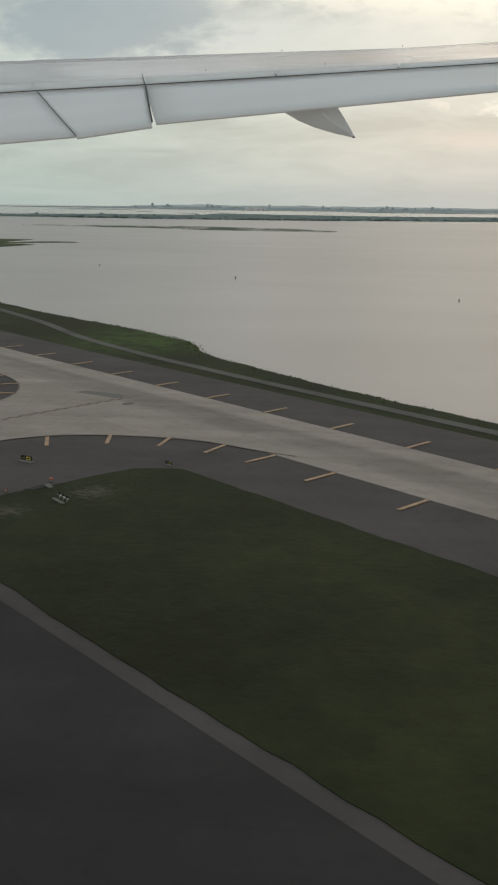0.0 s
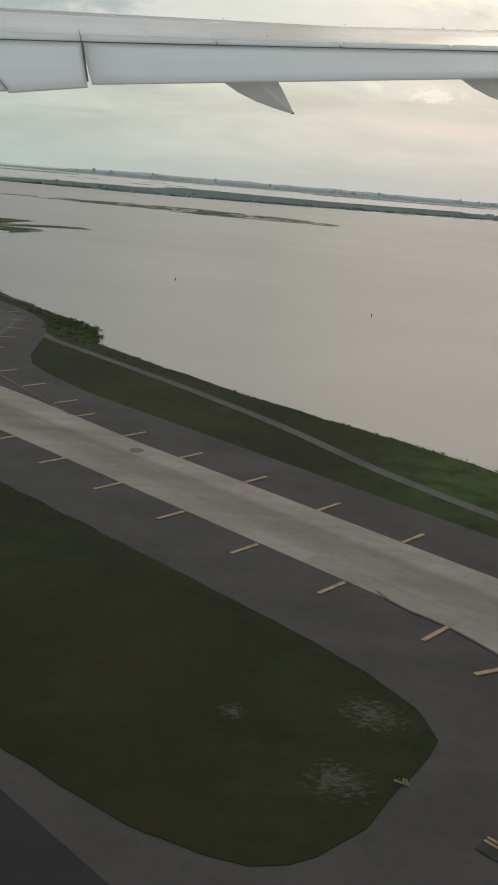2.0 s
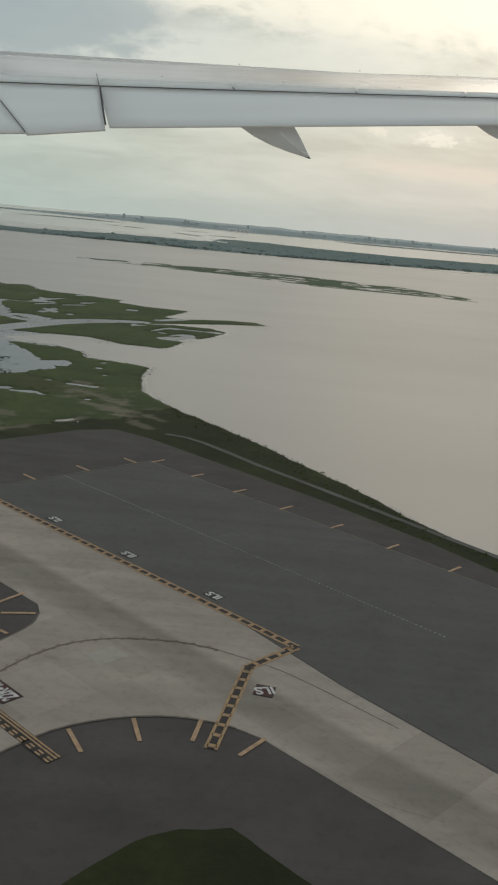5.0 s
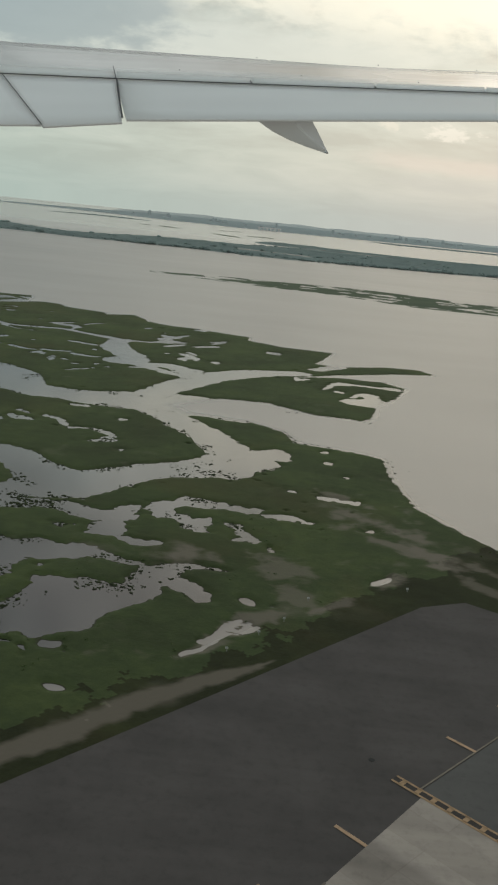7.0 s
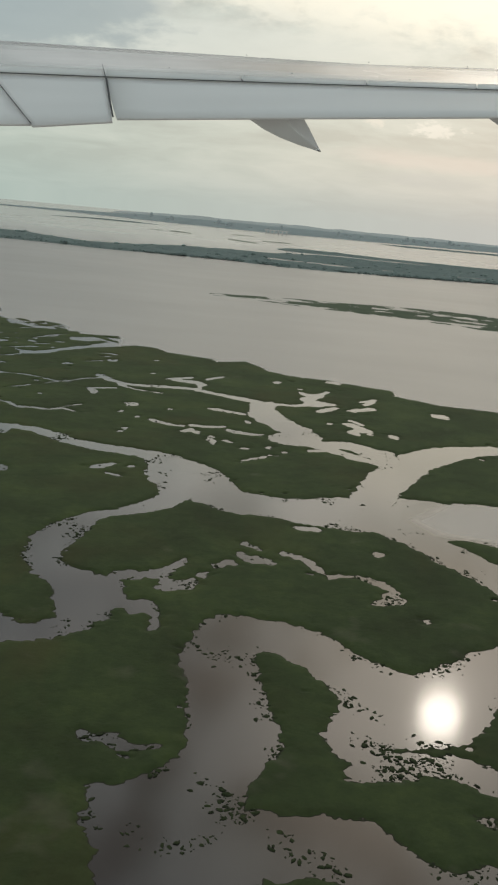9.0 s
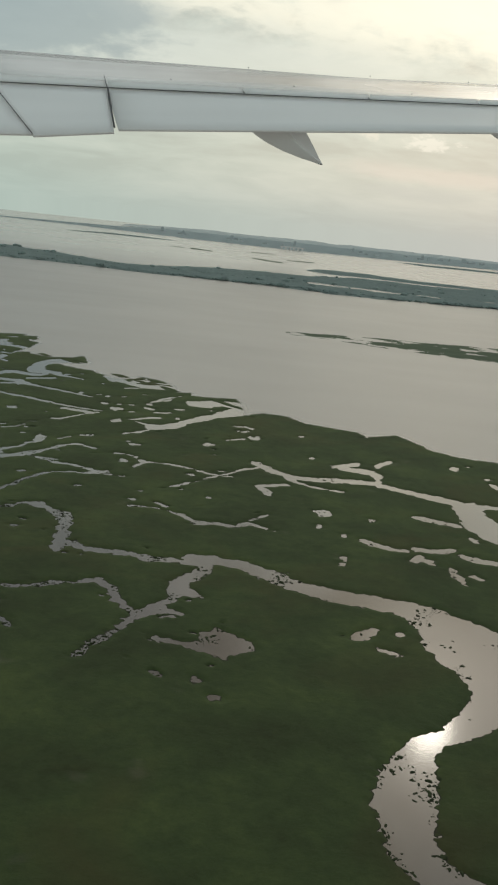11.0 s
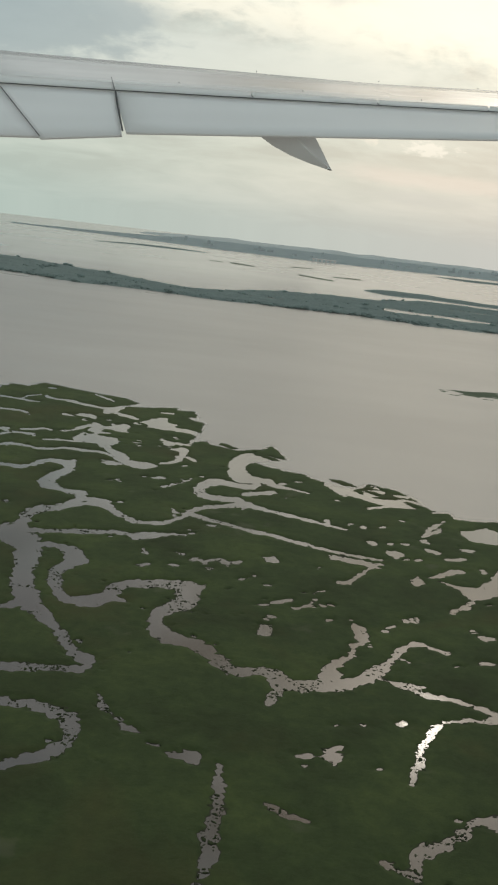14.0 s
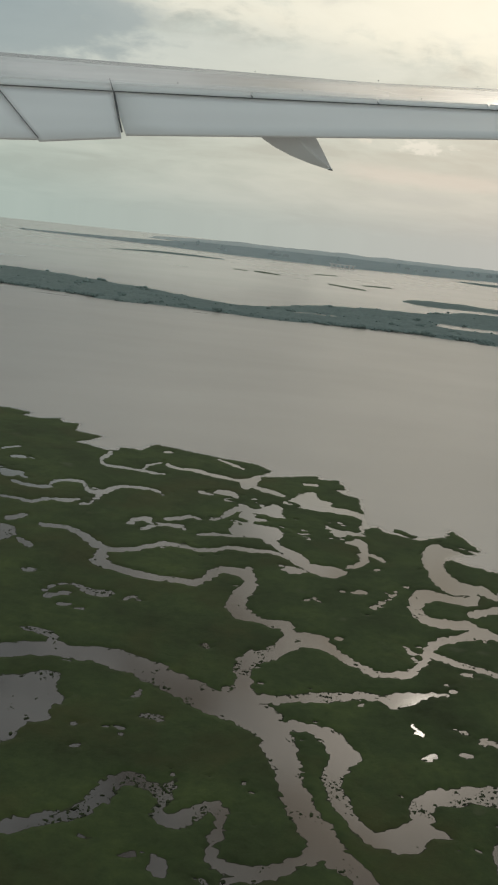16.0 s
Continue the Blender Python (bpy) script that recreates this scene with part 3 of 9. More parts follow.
water_outline(207.8, 49.2, 206.6, 49.6, 205.8, 50.8, 204.1, 53.4, 202.2, 55.2, 199.5, 57.1, 196.9, 58.2, 193.9, 58.9, 190.4, 59.1, 187, 59.3, 184.7, 59.8, 183.1, 60.1, 181.3, 60, 179.5, 59.1, 177.2, 57.3, 174.9, 55.4, 172.1, 53.4, 171.7, 55.5, 174.3, 57.5, 176.5, 59.6, 179.1, 62.1, 182.6, 64.4, 185.5, 64.3, 187.1, 63.4, 189.3, 62.8, 192.6, 62.4, 196.2, 61.9, 199.4, 60.9, 202, 59.4, 204.4, 57, 206.4, 55.1, 208, 52.2, 208.9, 51, 208.7, 49.8)
water_outline(172.8, 53.8, 169.9, 52.6, 167.7, 52.1, 165.9, 51.7, 163.8, 51.5, 163.1, 51.7, 163.1, 52.3, 164, 52.8, 166.1, 53.3, 167.9, 54, 170, 55, 173, 56.2)
water_outline(209.5, 55.6, 209.2, 55.6, 207.7, 56.5, 206.2, 56.7, 204.6, 56.1, 203.8, 56, 203.9, 56.4, 205, 57, 207, 57.7, 208.5, 57.2, 209.7, 56, 209.7, 55.7)
water_outline(203.2, 48, 201.8, 50, 201.1, 52, 200, 53.4, 199.1, 52.9, 198.2, 51.5, 196.2, 50.9, 195.3, 50, 195.3, 48.8, 194.1, 47.5, 194.6, 46.1, 193.6, 44.6, 194.2, 42.4)
water_outline(180.1, 62.3, 179.1, 64, 177.7, 64.3, 176.5, 63.5, 175.5, 62.1, 174.7, 60.6, 173.2, 58.8, 171.9, 57.7, 170.2, 56.8, 168.2, 56.1, 166.6, 56, 165.2, 56.8, 163.7, 58.3, 164.1, 59.2, 165.4, 59.3, 166.6, 59, 167.2, 57.5, 168.4, 57.5, 169.6, 57.8, 171, 58.7, 172.4, 59.8, 173.2, 61.1, 173.6, 62.5, 173.5, 63.8, 174.2, 64.7, 175.8, 65.6, 177.1, 66, 177.8, 66.3, 179.4, 65.6, 181.1, 64.6, 181.5, 63.5)
water_outline(163.7, 58.3, 164.1, 59.2, 164.1, 60.3, 163.4, 61.2, 163.8, 61.5, 165.1, 61.6, 166, 62.8, 166, 64.1, 165.3, 65.2, 164.5, 66.8, 163, 67.9, 161.8, 70, 162.9, 72.3, 164.1, 70, 165.5, 67.7, 167, 65.9, 167.7, 64.6, 167.9, 63.6, 167.2, 62.1, 166.5, 60.7, 166.6, 59, 166.1, 57.4, 164.6, 57.3)
water_outline(186.3, 63.2, 185.4, 63.4, 184.2, 65.1, 182.5, 67.8, 180.7, 70.6, 179.5, 72.5, 178.4, 73.6, 176.8, 73.6, 176.3, 75.1, 176.2, 77.1, 175.3, 79.2, 174.9, 80, 174.8, 80.2, 175, 80.5, 175.1, 80.4, 175.6, 79.6, 176.9, 78.1, 177.8, 76.9, 178.3, 76, 179, 74.6, 180.4, 73.8, 181.6, 71.8, 183.4, 68.9, 185.2, 66.2, 186.7, 64.8, 186.9, 63.8)
water_outline(183.4, 61.2, 185.3, 64.2, 187.6, 65.9, 189.1, 67.9, 190.2, 69.3, 190.2, 70.4, 189.9, 71.8, 189.8, 74.1, 192.3, 78, 195.2, 80, 196.5, 78.3, 198.2, 78.2, 200.5, 79, 200.5, 78.7, 200.9, 79.9, 203, 83.7, 206.6, 87.4, 207.4, 86.3, 205, 83.5, 203.7, 80.6, 201.5, 77.1, 198.7, 75.8, 197.3, 76.8, 195.6, 77.1, 194, 77.7, 193, 77, 191.9, 74.8, 191.5, 73.2, 192, 72.1, 192.3, 70.1, 190.7, 67.2, 188.6, 64.8, 186.5, 62.2, 183.8, 60.5)
water_outline(205.5, 86.2, 208.2, 88.6, 208.5, 88.1, 206.3, 85.1)
water_outline(205.2, 86.4, 207.1, 87.4, 208.9, 87, 210.2, 85.5, 210.1, 82.7, 209, 79.9, 210.8, 78.1, 213.7, 76.1, 216.3, 74.9, 218.5, 74.6, 220.6, 75.5, 222.5, 77.5, 224.6, 77.8, 227.5, 78.3, 229.6, 78.4, 232.7, 77.8, 234.9, 75.6, 233.9, 74.9, 231.6, 76.8, 228.2, 76.9, 225.8, 76.3, 223, 75.9, 223.1, 76.4, 220.2, 72.8, 217.1, 73.1, 215, 73.6, 212.6, 75.1, 209.8, 77, 207.4, 78.6, 208.1, 81.3, 208.8, 84.2, 207.5, 85.2, 205.3, 84.6, 204.5, 85.3)
water_outline(234.7, 75.7, 234.8, 75.2, 234.3, 74.9, 233.8, 75)
water_outline(222.5, 75.6, 221.8, 75.8, 220.3, 79.1, 219.8, 82, 219.7, 84.3, 218.1, 85.7, 215.7, 86.5, 214.4, 88.9, 214.2, 90.9, 211.7, 93, 210.1, 94.6, 207.7, 95.1, 205.7, 94.7, 203.4, 94.2, 201.3, 94, 199.7, 95.7, 199.6, 97.2, 200.4, 98.3, 201.7, 98.5, 203.4, 97.2, 204.7, 96.6, 207.4, 97.7, 208.9, 96.9, 210.9, 95.6, 212.6, 94.1, 215.2, 91.8, 215.4, 89.8, 216.6, 87.4, 218.9, 86.6, 220.9, 85.4, 221.1, 83, 221.4, 79.9, 223.2, 76.8, 223, 76.1)
water_outline(190.8, 73.6, 190.3, 73.9, 189.7, 76.7, 188.4, 77.7, 187.1, 77.9, 185.2, 77.4, 183.5, 77.4, 181.6, 77.3, 180.3, 78.4, 179, 80.5, 179, 81.4, 179.3, 81.9, 179.9, 81.7, 180.9, 79.3, 182.1, 78.1, 183.8, 78.2, 185.6, 78.3, 187.5, 78.9, 189.3, 79.1, 190.6, 77.7, 191.4, 74.9, 191.2, 74)
water_outline(192.6, 78.2, 192.1, 78.2, 190.2, 79.1, 189.1, 79.9, 189, 80.3, 189.2, 80.6, 189.7, 80.7, 191, 80.4, 192.7, 79, 192.8, 78.6)
water_outline(215.9, 62.9, 215.9, 63.1, 216.4, 65, 215.7, 66.8, 213.7, 66.7, 212, 66.6, 210.9, 67.8, 210.9, 68.5, 211.4, 68.9, 212.2, 68.9, 213.3, 67.8, 214.6, 67.7, 216, 67, 216.8, 65.3, 216.3, 63.4, 216.2, 63.1)
water_outline(214.6, 62.1, 214.1, 62.3, 213.8, 63.5, 213.7, 64.6, 213.9, 65.1, 214.3, 65.3, 214.6, 65.1, 214.7, 64.1, 215.2, 63, 215, 62.3)
water_outline(209.2, 68.9, 209, 69.2, 209.2, 70.4, 208.2, 70.1, 207.8, 70.1, 208, 70.4, 208.5, 70.7, 209.7, 70.9, 209.7, 69.6, 209.5, 69.1)
water_outline(212.2, 62.1, 212, 62.1, 211.3, 63.1, 211.3, 63.3, 211.6, 63.5, 211.8, 63.4, 212.4, 62.4, 212.4, 62.3)
water_outline(210.4, 62.6, 210.3, 62.7, 209.8, 63.5, 209.8, 63.6, 210, 63.8, 210.1, 63.7, 210.6, 63, 210.7, 62.8)
water_outline(222.4, 64.5, 221.8, 64.5, 221, 65.3, 221, 65.7, 221.4, 66, 221.9, 66, 222.8, 65.2, 222.8, 64.8)
water_outline(238.5, 72.3, 238.1, 72.6, 237.9, 75.3, 238.3, 76, 238.9, 76.3, 239.3, 76.1, 239.5, 73.4, 239.1, 72.7)
water_outline(238, 70.7, 236, 72, 232.5, 70.1, 232.5, 67.2)
water_outline(231.3, 69.6, 230.8, 69.5, 228.1, 69, 227.6, 69.4, 228.1, 69.9, 229.4, 70.3, 231.4, 70, 231.6, 69.9)
water_outline(260.5, 84.5, 259.3, 84.1, 255, 83.9, 254.7, 85.7, 253.1, 85.7, 252.7, 85.7, 253.1, 86.2, 253.9, 86.5, 256.8, 87.4, 258, 86.1, 260.9, 85.4, 261.2, 85)
water_outline(252.6, 83, 251.9, 82.9, 248.7, 83.8, 247.1, 85.8, 249.3, 88.4, 248.5, 91.4, 245.7, 91.3, 242.6, 89.9, 240.9, 91, 241.1, 92.9, 242.1, 95.8, 240.4, 98.3, 238.5, 99.5, 236.2, 99.2, 236, 99.2, 236.4, 99.7, 236.7, 99.8, 239.2, 100.3, 241.2, 99.1, 243.3, 96.8, 243.1, 94.3, 242.7, 92.4, 243.6, 90.9, 246.8, 92.5, 249.5, 92.2, 250.4, 89.1, 248.5, 86.7, 250.1, 84.8, 253.1, 83.8, 253.2, 83.5)
water_outline(247.2, 77.2, 246.9, 77.3, 245, 78.8, 242.4, 79.5, 242.6, 81.6, 242.1, 83.1, 240.3, 84.3, 240.3, 86.2, 240.5, 86.6, 241, 87, 241.3, 86.8, 241.8, 85.4, 242.8, 83.7, 243.8, 82.3, 243.7, 80.4, 245.7, 79.4, 247.7, 77.8, 247.7, 77.6)
water_outline(238.8, 85.3, 238.4, 85.3, 237.6, 86.2, 239.5, 89, 240.7, 90.8, 241.5, 91.6, 241.9, 91.8, 241.7, 91.2, 240.5, 89.4, 238.7, 86.8, 239.3, 86.1, 239.3, 85.7)
water_outline(260.4, 108.9, 260.1, 107.9, 256.6, 103.1, 252.8, 101.6, 250.6, 103.4, 248.3, 104.6, 247.3, 104.9, 245.8, 105.4, 244.6, 106.9, 244.5, 107.1, 245.1, 107.6, 245.2, 107.5, 246.8, 106.4, 248.6, 106.2, 249, 105.2, 251.5, 104.2, 253.9, 102.6, 256, 103.3, 258.3, 107, 259.7, 108.5)
water_outline(248.5, 105.9, 248.7, 106.3, 250, 108.7, 250.1, 111.3, 250.1, 111.6, 250.8, 112.1, 250.8, 111.9, 250.9, 109.4, 249.3, 106.6, 249.1, 106.2)
water_outline(249.1, 111.4, 248.1, 111, 245.9, 111.3, 244.5, 112.6, 242.6, 113, 240.7, 113.5, 238.5, 114.7, 236.6, 115.5, 234.8, 117.7, 234.9, 118.4, 235.5, 119.1, 236, 119.1, 237.4, 116.4, 239.7, 116.1, 241.7, 114.7, 244.4, 115, 245.6, 113.7, 247, 112.4, 249.5, 112.6, 249.7, 112.1)
water_outline(236.1, 116.3, 236.6, 119.7, 236.4, 122.4, 233, 116.7, 232, 113.3, 233.6, 114.1)
water_outline(223.5, 96.8, 223.5, 97, 223.6, 99.6, 224.5, 103, 225.2, 106.3, 226.2, 109.3, 227, 110.8, 227.7, 111.4, 228, 110.7, 227.5, 108.2, 226.1, 104.2, 224.9, 100.6, 224.1, 97.6, 224, 97.1)
water_outline(219.5, 96.3, 222.3, 101, 224.6, 104.7, 224.7, 107.4, 222.9, 107.9, 219.7, 105.6, 218.4, 102.9, 216.7, 103.4, 213.9, 101.3, 213.1, 99.2, 215.6, 97.4, 217.2, 95.6)
water_outline(225.7, 108.4, 224.8, 111.3, 222.5, 111.4, 219.7, 108.2, 216.3, 106.7, 214.5, 105.8, 212.9, 107.7, 210.1, 105.5, 211.2, 103.7, 214.6, 104.7, 216.3, 104.2, 219.3, 106.4, 221.6, 106.5)
water_outline(224.5, 113.7, 225.3, 118.2, 226.1, 122, 225.5, 123.2, 222.5, 120.5, 220.5, 121, 218.4, 119, 216.5, 120.8, 213.2, 120, 211.9, 118.6, 214.1, 118.3, 217, 117.1, 218.9, 115.3, 222, 113.5)
water_outline(215.4, 112.3, 213.6, 114, 210, 112.7, 210.1, 115, 212.5, 119.6, 208.9, 122.2, 209.9, 116.9, 207.8, 111.8, 208.8, 107.7, 210.5, 104.8, 212.7, 105.6, 213, 109.9)
water_outline(214.9, 98.1, 213.8, 97.5, 211.4, 96.9, 208.9, 95.7, 205.9, 95, 205.2, 95.7, 205.9, 97, 207.7, 98, 210.1, 97.9, 212.6, 99.1, 214.9, 99.1, 215.3, 98.7)
water_outline(209, 107.3, 208.3, 107, 205, 107.3, 203, 104.7, 201.7, 102.8, 201.5, 100.4, 201.3, 99.8, 201, 99.4, 200.8, 99.7, 200.2, 101.7, 202.3, 105.8, 206.2, 110.2, 209.3, 108.5, 209.4, 107.9)
water_outline(202.4, 106.2, 201.6, 105.7, 199.6, 105.4, 199.3, 105.6, 199.6, 106.1, 200.1, 106.4, 202.3, 107, 202.7, 106.7)
water_outline(205.2, 91.2, 204.2, 91.1, 203.2, 92.7, 203.2, 93.4, 203.6, 94, 204.3, 94, 205.7, 93, 205.8, 91.9)
water_outline(231.9, 115.4, 231.2, 115.1, 228.4, 115.4, 226.5, 116, 226.3, 116.3, 226.8, 116.9, 227.3, 117.1, 229.7, 117.2, 232.2, 116.5, 232.4, 116)
water_outline(229.3, 124.8, 228.9, 124.7, 227.5, 126.1, 227.5, 126.6, 228, 127.2, 228.4, 127.3, 229.8, 126, 229.9, 125.5)
water_outline(224, 127.2, 223.5, 127, 219.4, 127.8, 219.3, 128.3, 219.7, 129, 220.4, 129.3, 224.3, 128.3, 224.4, 127.9)
water_outline(228.6, 85.6, 228.4, 86.1, 229.1, 88.1, 228, 88.9, 227, 88.5, 226.4, 86.6, 226, 86, 225.6, 85.7, 225.5, 86.1, 226.2, 88.4, 229.3, 90.5, 230.4, 89.1, 229.7, 86.9, 229.1, 85.9)
water_outline(227.3, 91.4, 227.1, 91.6, 226.2, 93.5, 226.1, 95.6, 224.8, 95.9, 224.6, 96, 225, 96.4, 225.2, 96.4, 226.9, 96.4, 227.4, 94.5, 227.7, 92.1, 227.7, 91.8)
water_outline(226.6, 89.1, 226.2, 89.1, 224.8, 90, 223.6, 90.8, 222.6, 90.7, 222.3, 90.9, 222.5, 91.3, 223.2, 91.6, 224.6, 92.1, 226, 91.1, 226.9, 89.8, 227, 89.5)
water_outline(220.2, 90.7, 220.1, 90.8, 219, 93, 216.9, 95.2, 216.8, 95.6, 217.2, 96, 217.5, 96, 219.6, 93.6, 220.6, 91.4, 220.6, 91.1)
water_outline(234.8, 105.2, 234, 104.9, 232.5, 105.6, 232.4, 106, 232.9, 106.6, 233.5, 106.7, 235.2, 106.3, 235.3, 105.7)
water_outline(233, 107.1, 232.3, 107.1, 231.3, 108.6, 229.5, 108.5, 229.1, 108.8, 229.6, 109.5, 230.6, 110.1, 233.1, 110.6, 233.8, 108.7, 233.6, 107.7)
water_outline(229.9, 106.1, 229.5, 106, 228.3, 106.7, 228.2, 106.9, 228.6, 107.5, 228.9, 107.5, 230.3, 107, 230.4, 106.7)
water_outline(269.5, 92.1, 269.3, 92.3, 269.2, 95.6, 269.3, 95.9, 270, 96.4, 270.1, 96.2, 270.4, 93, 270.2, 92.6)
water_outline(264.5, 90.5, 264.2, 90.5, 262.6, 92.2, 262.6, 92.5, 263.3, 93, 263.6, 93, 265.2, 91.2, 265.2, 90.9)
water_outline(247.3, 122.6, 246.8, 122.5, 240.9, 122.1, 240.6, 122.3, 241.2, 123, 241.7, 123.1, 247.6, 123.5, 247.9, 123.4)
water_outline(255.3, 116.9, 255, 117.1, 254.8, 118, 254.7, 118.2, 255.4, 118.9, 255.5, 118.7, 256, 118, 256, 117.6)
water_outline(195.6, 93, 195.1, 93, 194.6, 94, 194.6, 94.7, 194.9, 95.1, 195.3, 95, 195.9, 94.2, 195.9, 93.5)
water_outline(191.7, 91.4, 191.6, 91.7, 191.5, 93.8, 192.1, 96.7, 192.9, 98.4, 193.1, 98.8, 193.3, 98.9, 193.2, 98.5, 192.7, 97, 191.9, 94.2, 192, 92, 191.9, 91.7)
water_outline(197.5, 87.6, 197.3, 87.5, 195.9, 87.3, 195.7, 87.3, 195.9, 87.7, 196.1, 87.7, 197.5, 88, 197.7, 87.9)
water_outline(183.8, 85.7, 183.3, 85.3, 181.8, 84.5, 181, 83.9, 180.7, 83.7, 180.7, 83.9, 181, 84.3, 182, 85.5, 183.6, 86.1, 183.9, 86.1)
water_outline(176.4, 85.3, 176.1, 85.3, 175.4, 85.7, 175.3, 85.9, 175.4, 86.2, 175.6, 86.3, 176.4, 85.9, 176.5, 85.6)
water_outline(173.9, 72.5, 173.7, 72.3, 172.8, 71.7, 172.5, 71.7, 172.5, 71.9, 172.8, 72.2, 173.7, 72.6, 173.9, 72.7)
water_outline(171.3, 75, 171, 75, 169.9, 75.3, 169.8, 75.6, 169.9, 75.9, 170.3, 76, 171.3, 75.4, 171.4, 75.2)
water_outline(168.5, 71.6, 168.3, 71.7, 167.9, 71.8, 167.8, 72.3, 167.7, 72.7, 167.8, 72.9, 168, 72.8, 168.4, 72.7, 168.6, 72.2, 168.6, 71.8)
water_outline(170.4, 68.8, 170.2, 68.8, 169.9, 69, 169.8, 69.4, 169.7, 69.6, 169.9, 69.8, 170.1, 69.8, 170.3, 69.6, 170.5, 69.2, 170.5, 68.9)
water_outline(188.7, 50.9, 188.5, 50.9, 188.2, 51.1, 188.2, 51.4, 188.1, 51.6, 188.3, 51.7, 188.5, 51.7, 188.7, 51.5, 188.8, 51.2, 188.8, 51)
water_outline(177, 41.5, 176.8, 41.6, 176.4, 41.8, 176.3, 42.1, 176.2, 42.4, 176.4, 42.5, 176.6, 42.4, 176.9, 42.2, 177.1, 41.8, 177.1, 41.6)
water_outline(198.7, 101.7, 198.6, 101.8, 198.4, 101.9, 198.4, 102.2, 198.3, 102.3, 198.6, 102.7, 198.7, 102.6, 198.8, 102.5, 198.9, 102.2, 199, 102.1)
water_outline(193, 100.3, 192.9, 100.4, 192.7, 100.5, 192.7, 100.8, 192.6, 101, 192.8, 101.4, 192.9, 101.3, 193.2, 101.2, 193.2, 100.8, 193.3, 100.7)
water_outline(168.7, 75, 168.5, 75, 167.9, 75.8, 166.8, 75.6, 166.5, 75.9, 166.6, 76.2, 167, 76.5, 168.1, 76.3, 168.7, 75.4, 168.8, 75.2)
water_outline(184.8, 35.6, 184.1, 36.1, 183.3, 38.7, 182.4, 40.9, 182.1, 42.7, 182.1, 44.6, 183, 46.2, 183, 47.1, 182, 47.8, 180.8, 47.9, 180.1, 47.4, 179.1, 46.2, 177.4, 45.8, 176.7, 47, 176.7, 48.4, 176.7, 49.7, 175.9, 49.9, 176.5, 50.9, 177.7, 50.5, 177.8, 49, 178, 47.8, 178.3, 47.1, 178.7, 47.1, 179.3, 48.4, 181.1, 49, 182.7, 48.8, 184.2, 48.2, 184.7, 46.7, 183.9, 44.9, 183.2, 43.1, 183.5, 41.5, 184.4, 39.3, 185.5, 36.8, 185.3, 35.9)
water_outline(176.2, 49.8, 175.6, 50.3, 175.9, 50.8, 176.9, 50.8)
water_outline(177.4, 50.8, 176.7, 50, 175.6, 49.3, 174.9, 48.1, 174.1, 46.9, 172.6, 45.7, 171.1, 45.9, 169.9, 47.1, 169, 49, 168.5, 50.9, 168, 52.6, 168.2, 53.8, 168.6, 54.2, 169.2, 53.4, 169.4, 51.5, 169.8, 49.7, 170.6, 47.8, 171.7, 47, 172.8, 46.6, 173.7, 47.2, 174, 48.4, 175.1, 49.8, 176.4, 50.8, 177.3, 51.1)
water_outline(179.9, 48, 179.9, 48.7, 180.4, 49.8, 180.8, 50.4, 181.1, 50.4, 181.1, 49.9, 180.7, 48.8, 180.2, 48)
water_outline(176.1, 43.4, 175, 43.9, 174.1, 43.2, 173.9, 42.4, 174.8, 42.3)
water_outline(192.5, 55.4, 193.4, 57.6, 192.4, 56.5)
water_outline(189.8, 54.2, 189.6, 54.2, 188, 55.1, 187.9, 55.4, 188.1, 55.5, 188.4, 55.5, 189.8, 54.5, 189.9, 54.4)
water_outline(189.3, 46.8, 189.3, 46.9, 189.1, 47.5, 189.1, 47.6, 189.3, 47.7, 189.4, 47.6, 189.5, 47.1, 189.5, 46.9)
water_outline(192.3, 49, 192.1, 49.1, 191.8, 49.5, 191.8, 49.7, 191.9, 49.8, 192.1, 49.7, 192.4, 49.3, 192.5, 49.1)
water_outline(180.6, 40.6, 180.3, 40.6, 180, 40.8, 179.9, 41.1, 180, 41.2, 180.3, 41.2, 180.7, 40.9, 180.8, 40.7)
water_outline(189.8, 120.2, 191.5, 121.2, 196.7, 120.4, 199.7, 118.3, 197.5, 111.6, 190.4, 104.5, 186.9, 104.3, 186.4, 105.7, 186.9, 105.3, 188.1, 103.1, 190.7, 102.4, 191.4, 99.5, 187.6, 94, 184.4, 93.4, 182.2, 95, 180.7, 96, 179.3, 94.7, 180.2, 97.1, 182.3, 98.4, 183.8, 96.9, 185.9, 95.3, 188.1, 96.5, 188.1, 97, 188.6, 99.9, 186.7, 101.3, 184.8, 103, 186.8, 108.3, 189.8, 108.7, 192.9, 109.9, 193.1, 110.6, 195.1, 113.4, 193.6, 116.1, 189, 117.4, 188.8, 118.7)
water_outline(180.4, 95.4, 178.4, 94.5, 178.7, 95.5, 181.2, 97.9)
water_outline(180.3, 98.1, 181.1, 97.8, 181.3, 94, 181.9, 91.3, 182.4, 88.5, 180.5, 84.5, 180.3, 80.9, 181.6, 78.9, 184.1, 78.5, 186.3, 78.9, 189.1, 80, 190.7, 78.9, 193.4, 78.8, 193.6, 78.4, 193.2, 77.8, 192.2, 77.5, 189.8, 77.8, 187.5, 77.9, 185.3, 77.4, 183.3, 77.5, 180.8, 78.1, 179.6, 80.3, 179.7, 83.9, 181.1, 87.5, 180.9, 90.3, 180, 92.6, 179, 95.5, 179.5, 97.2)
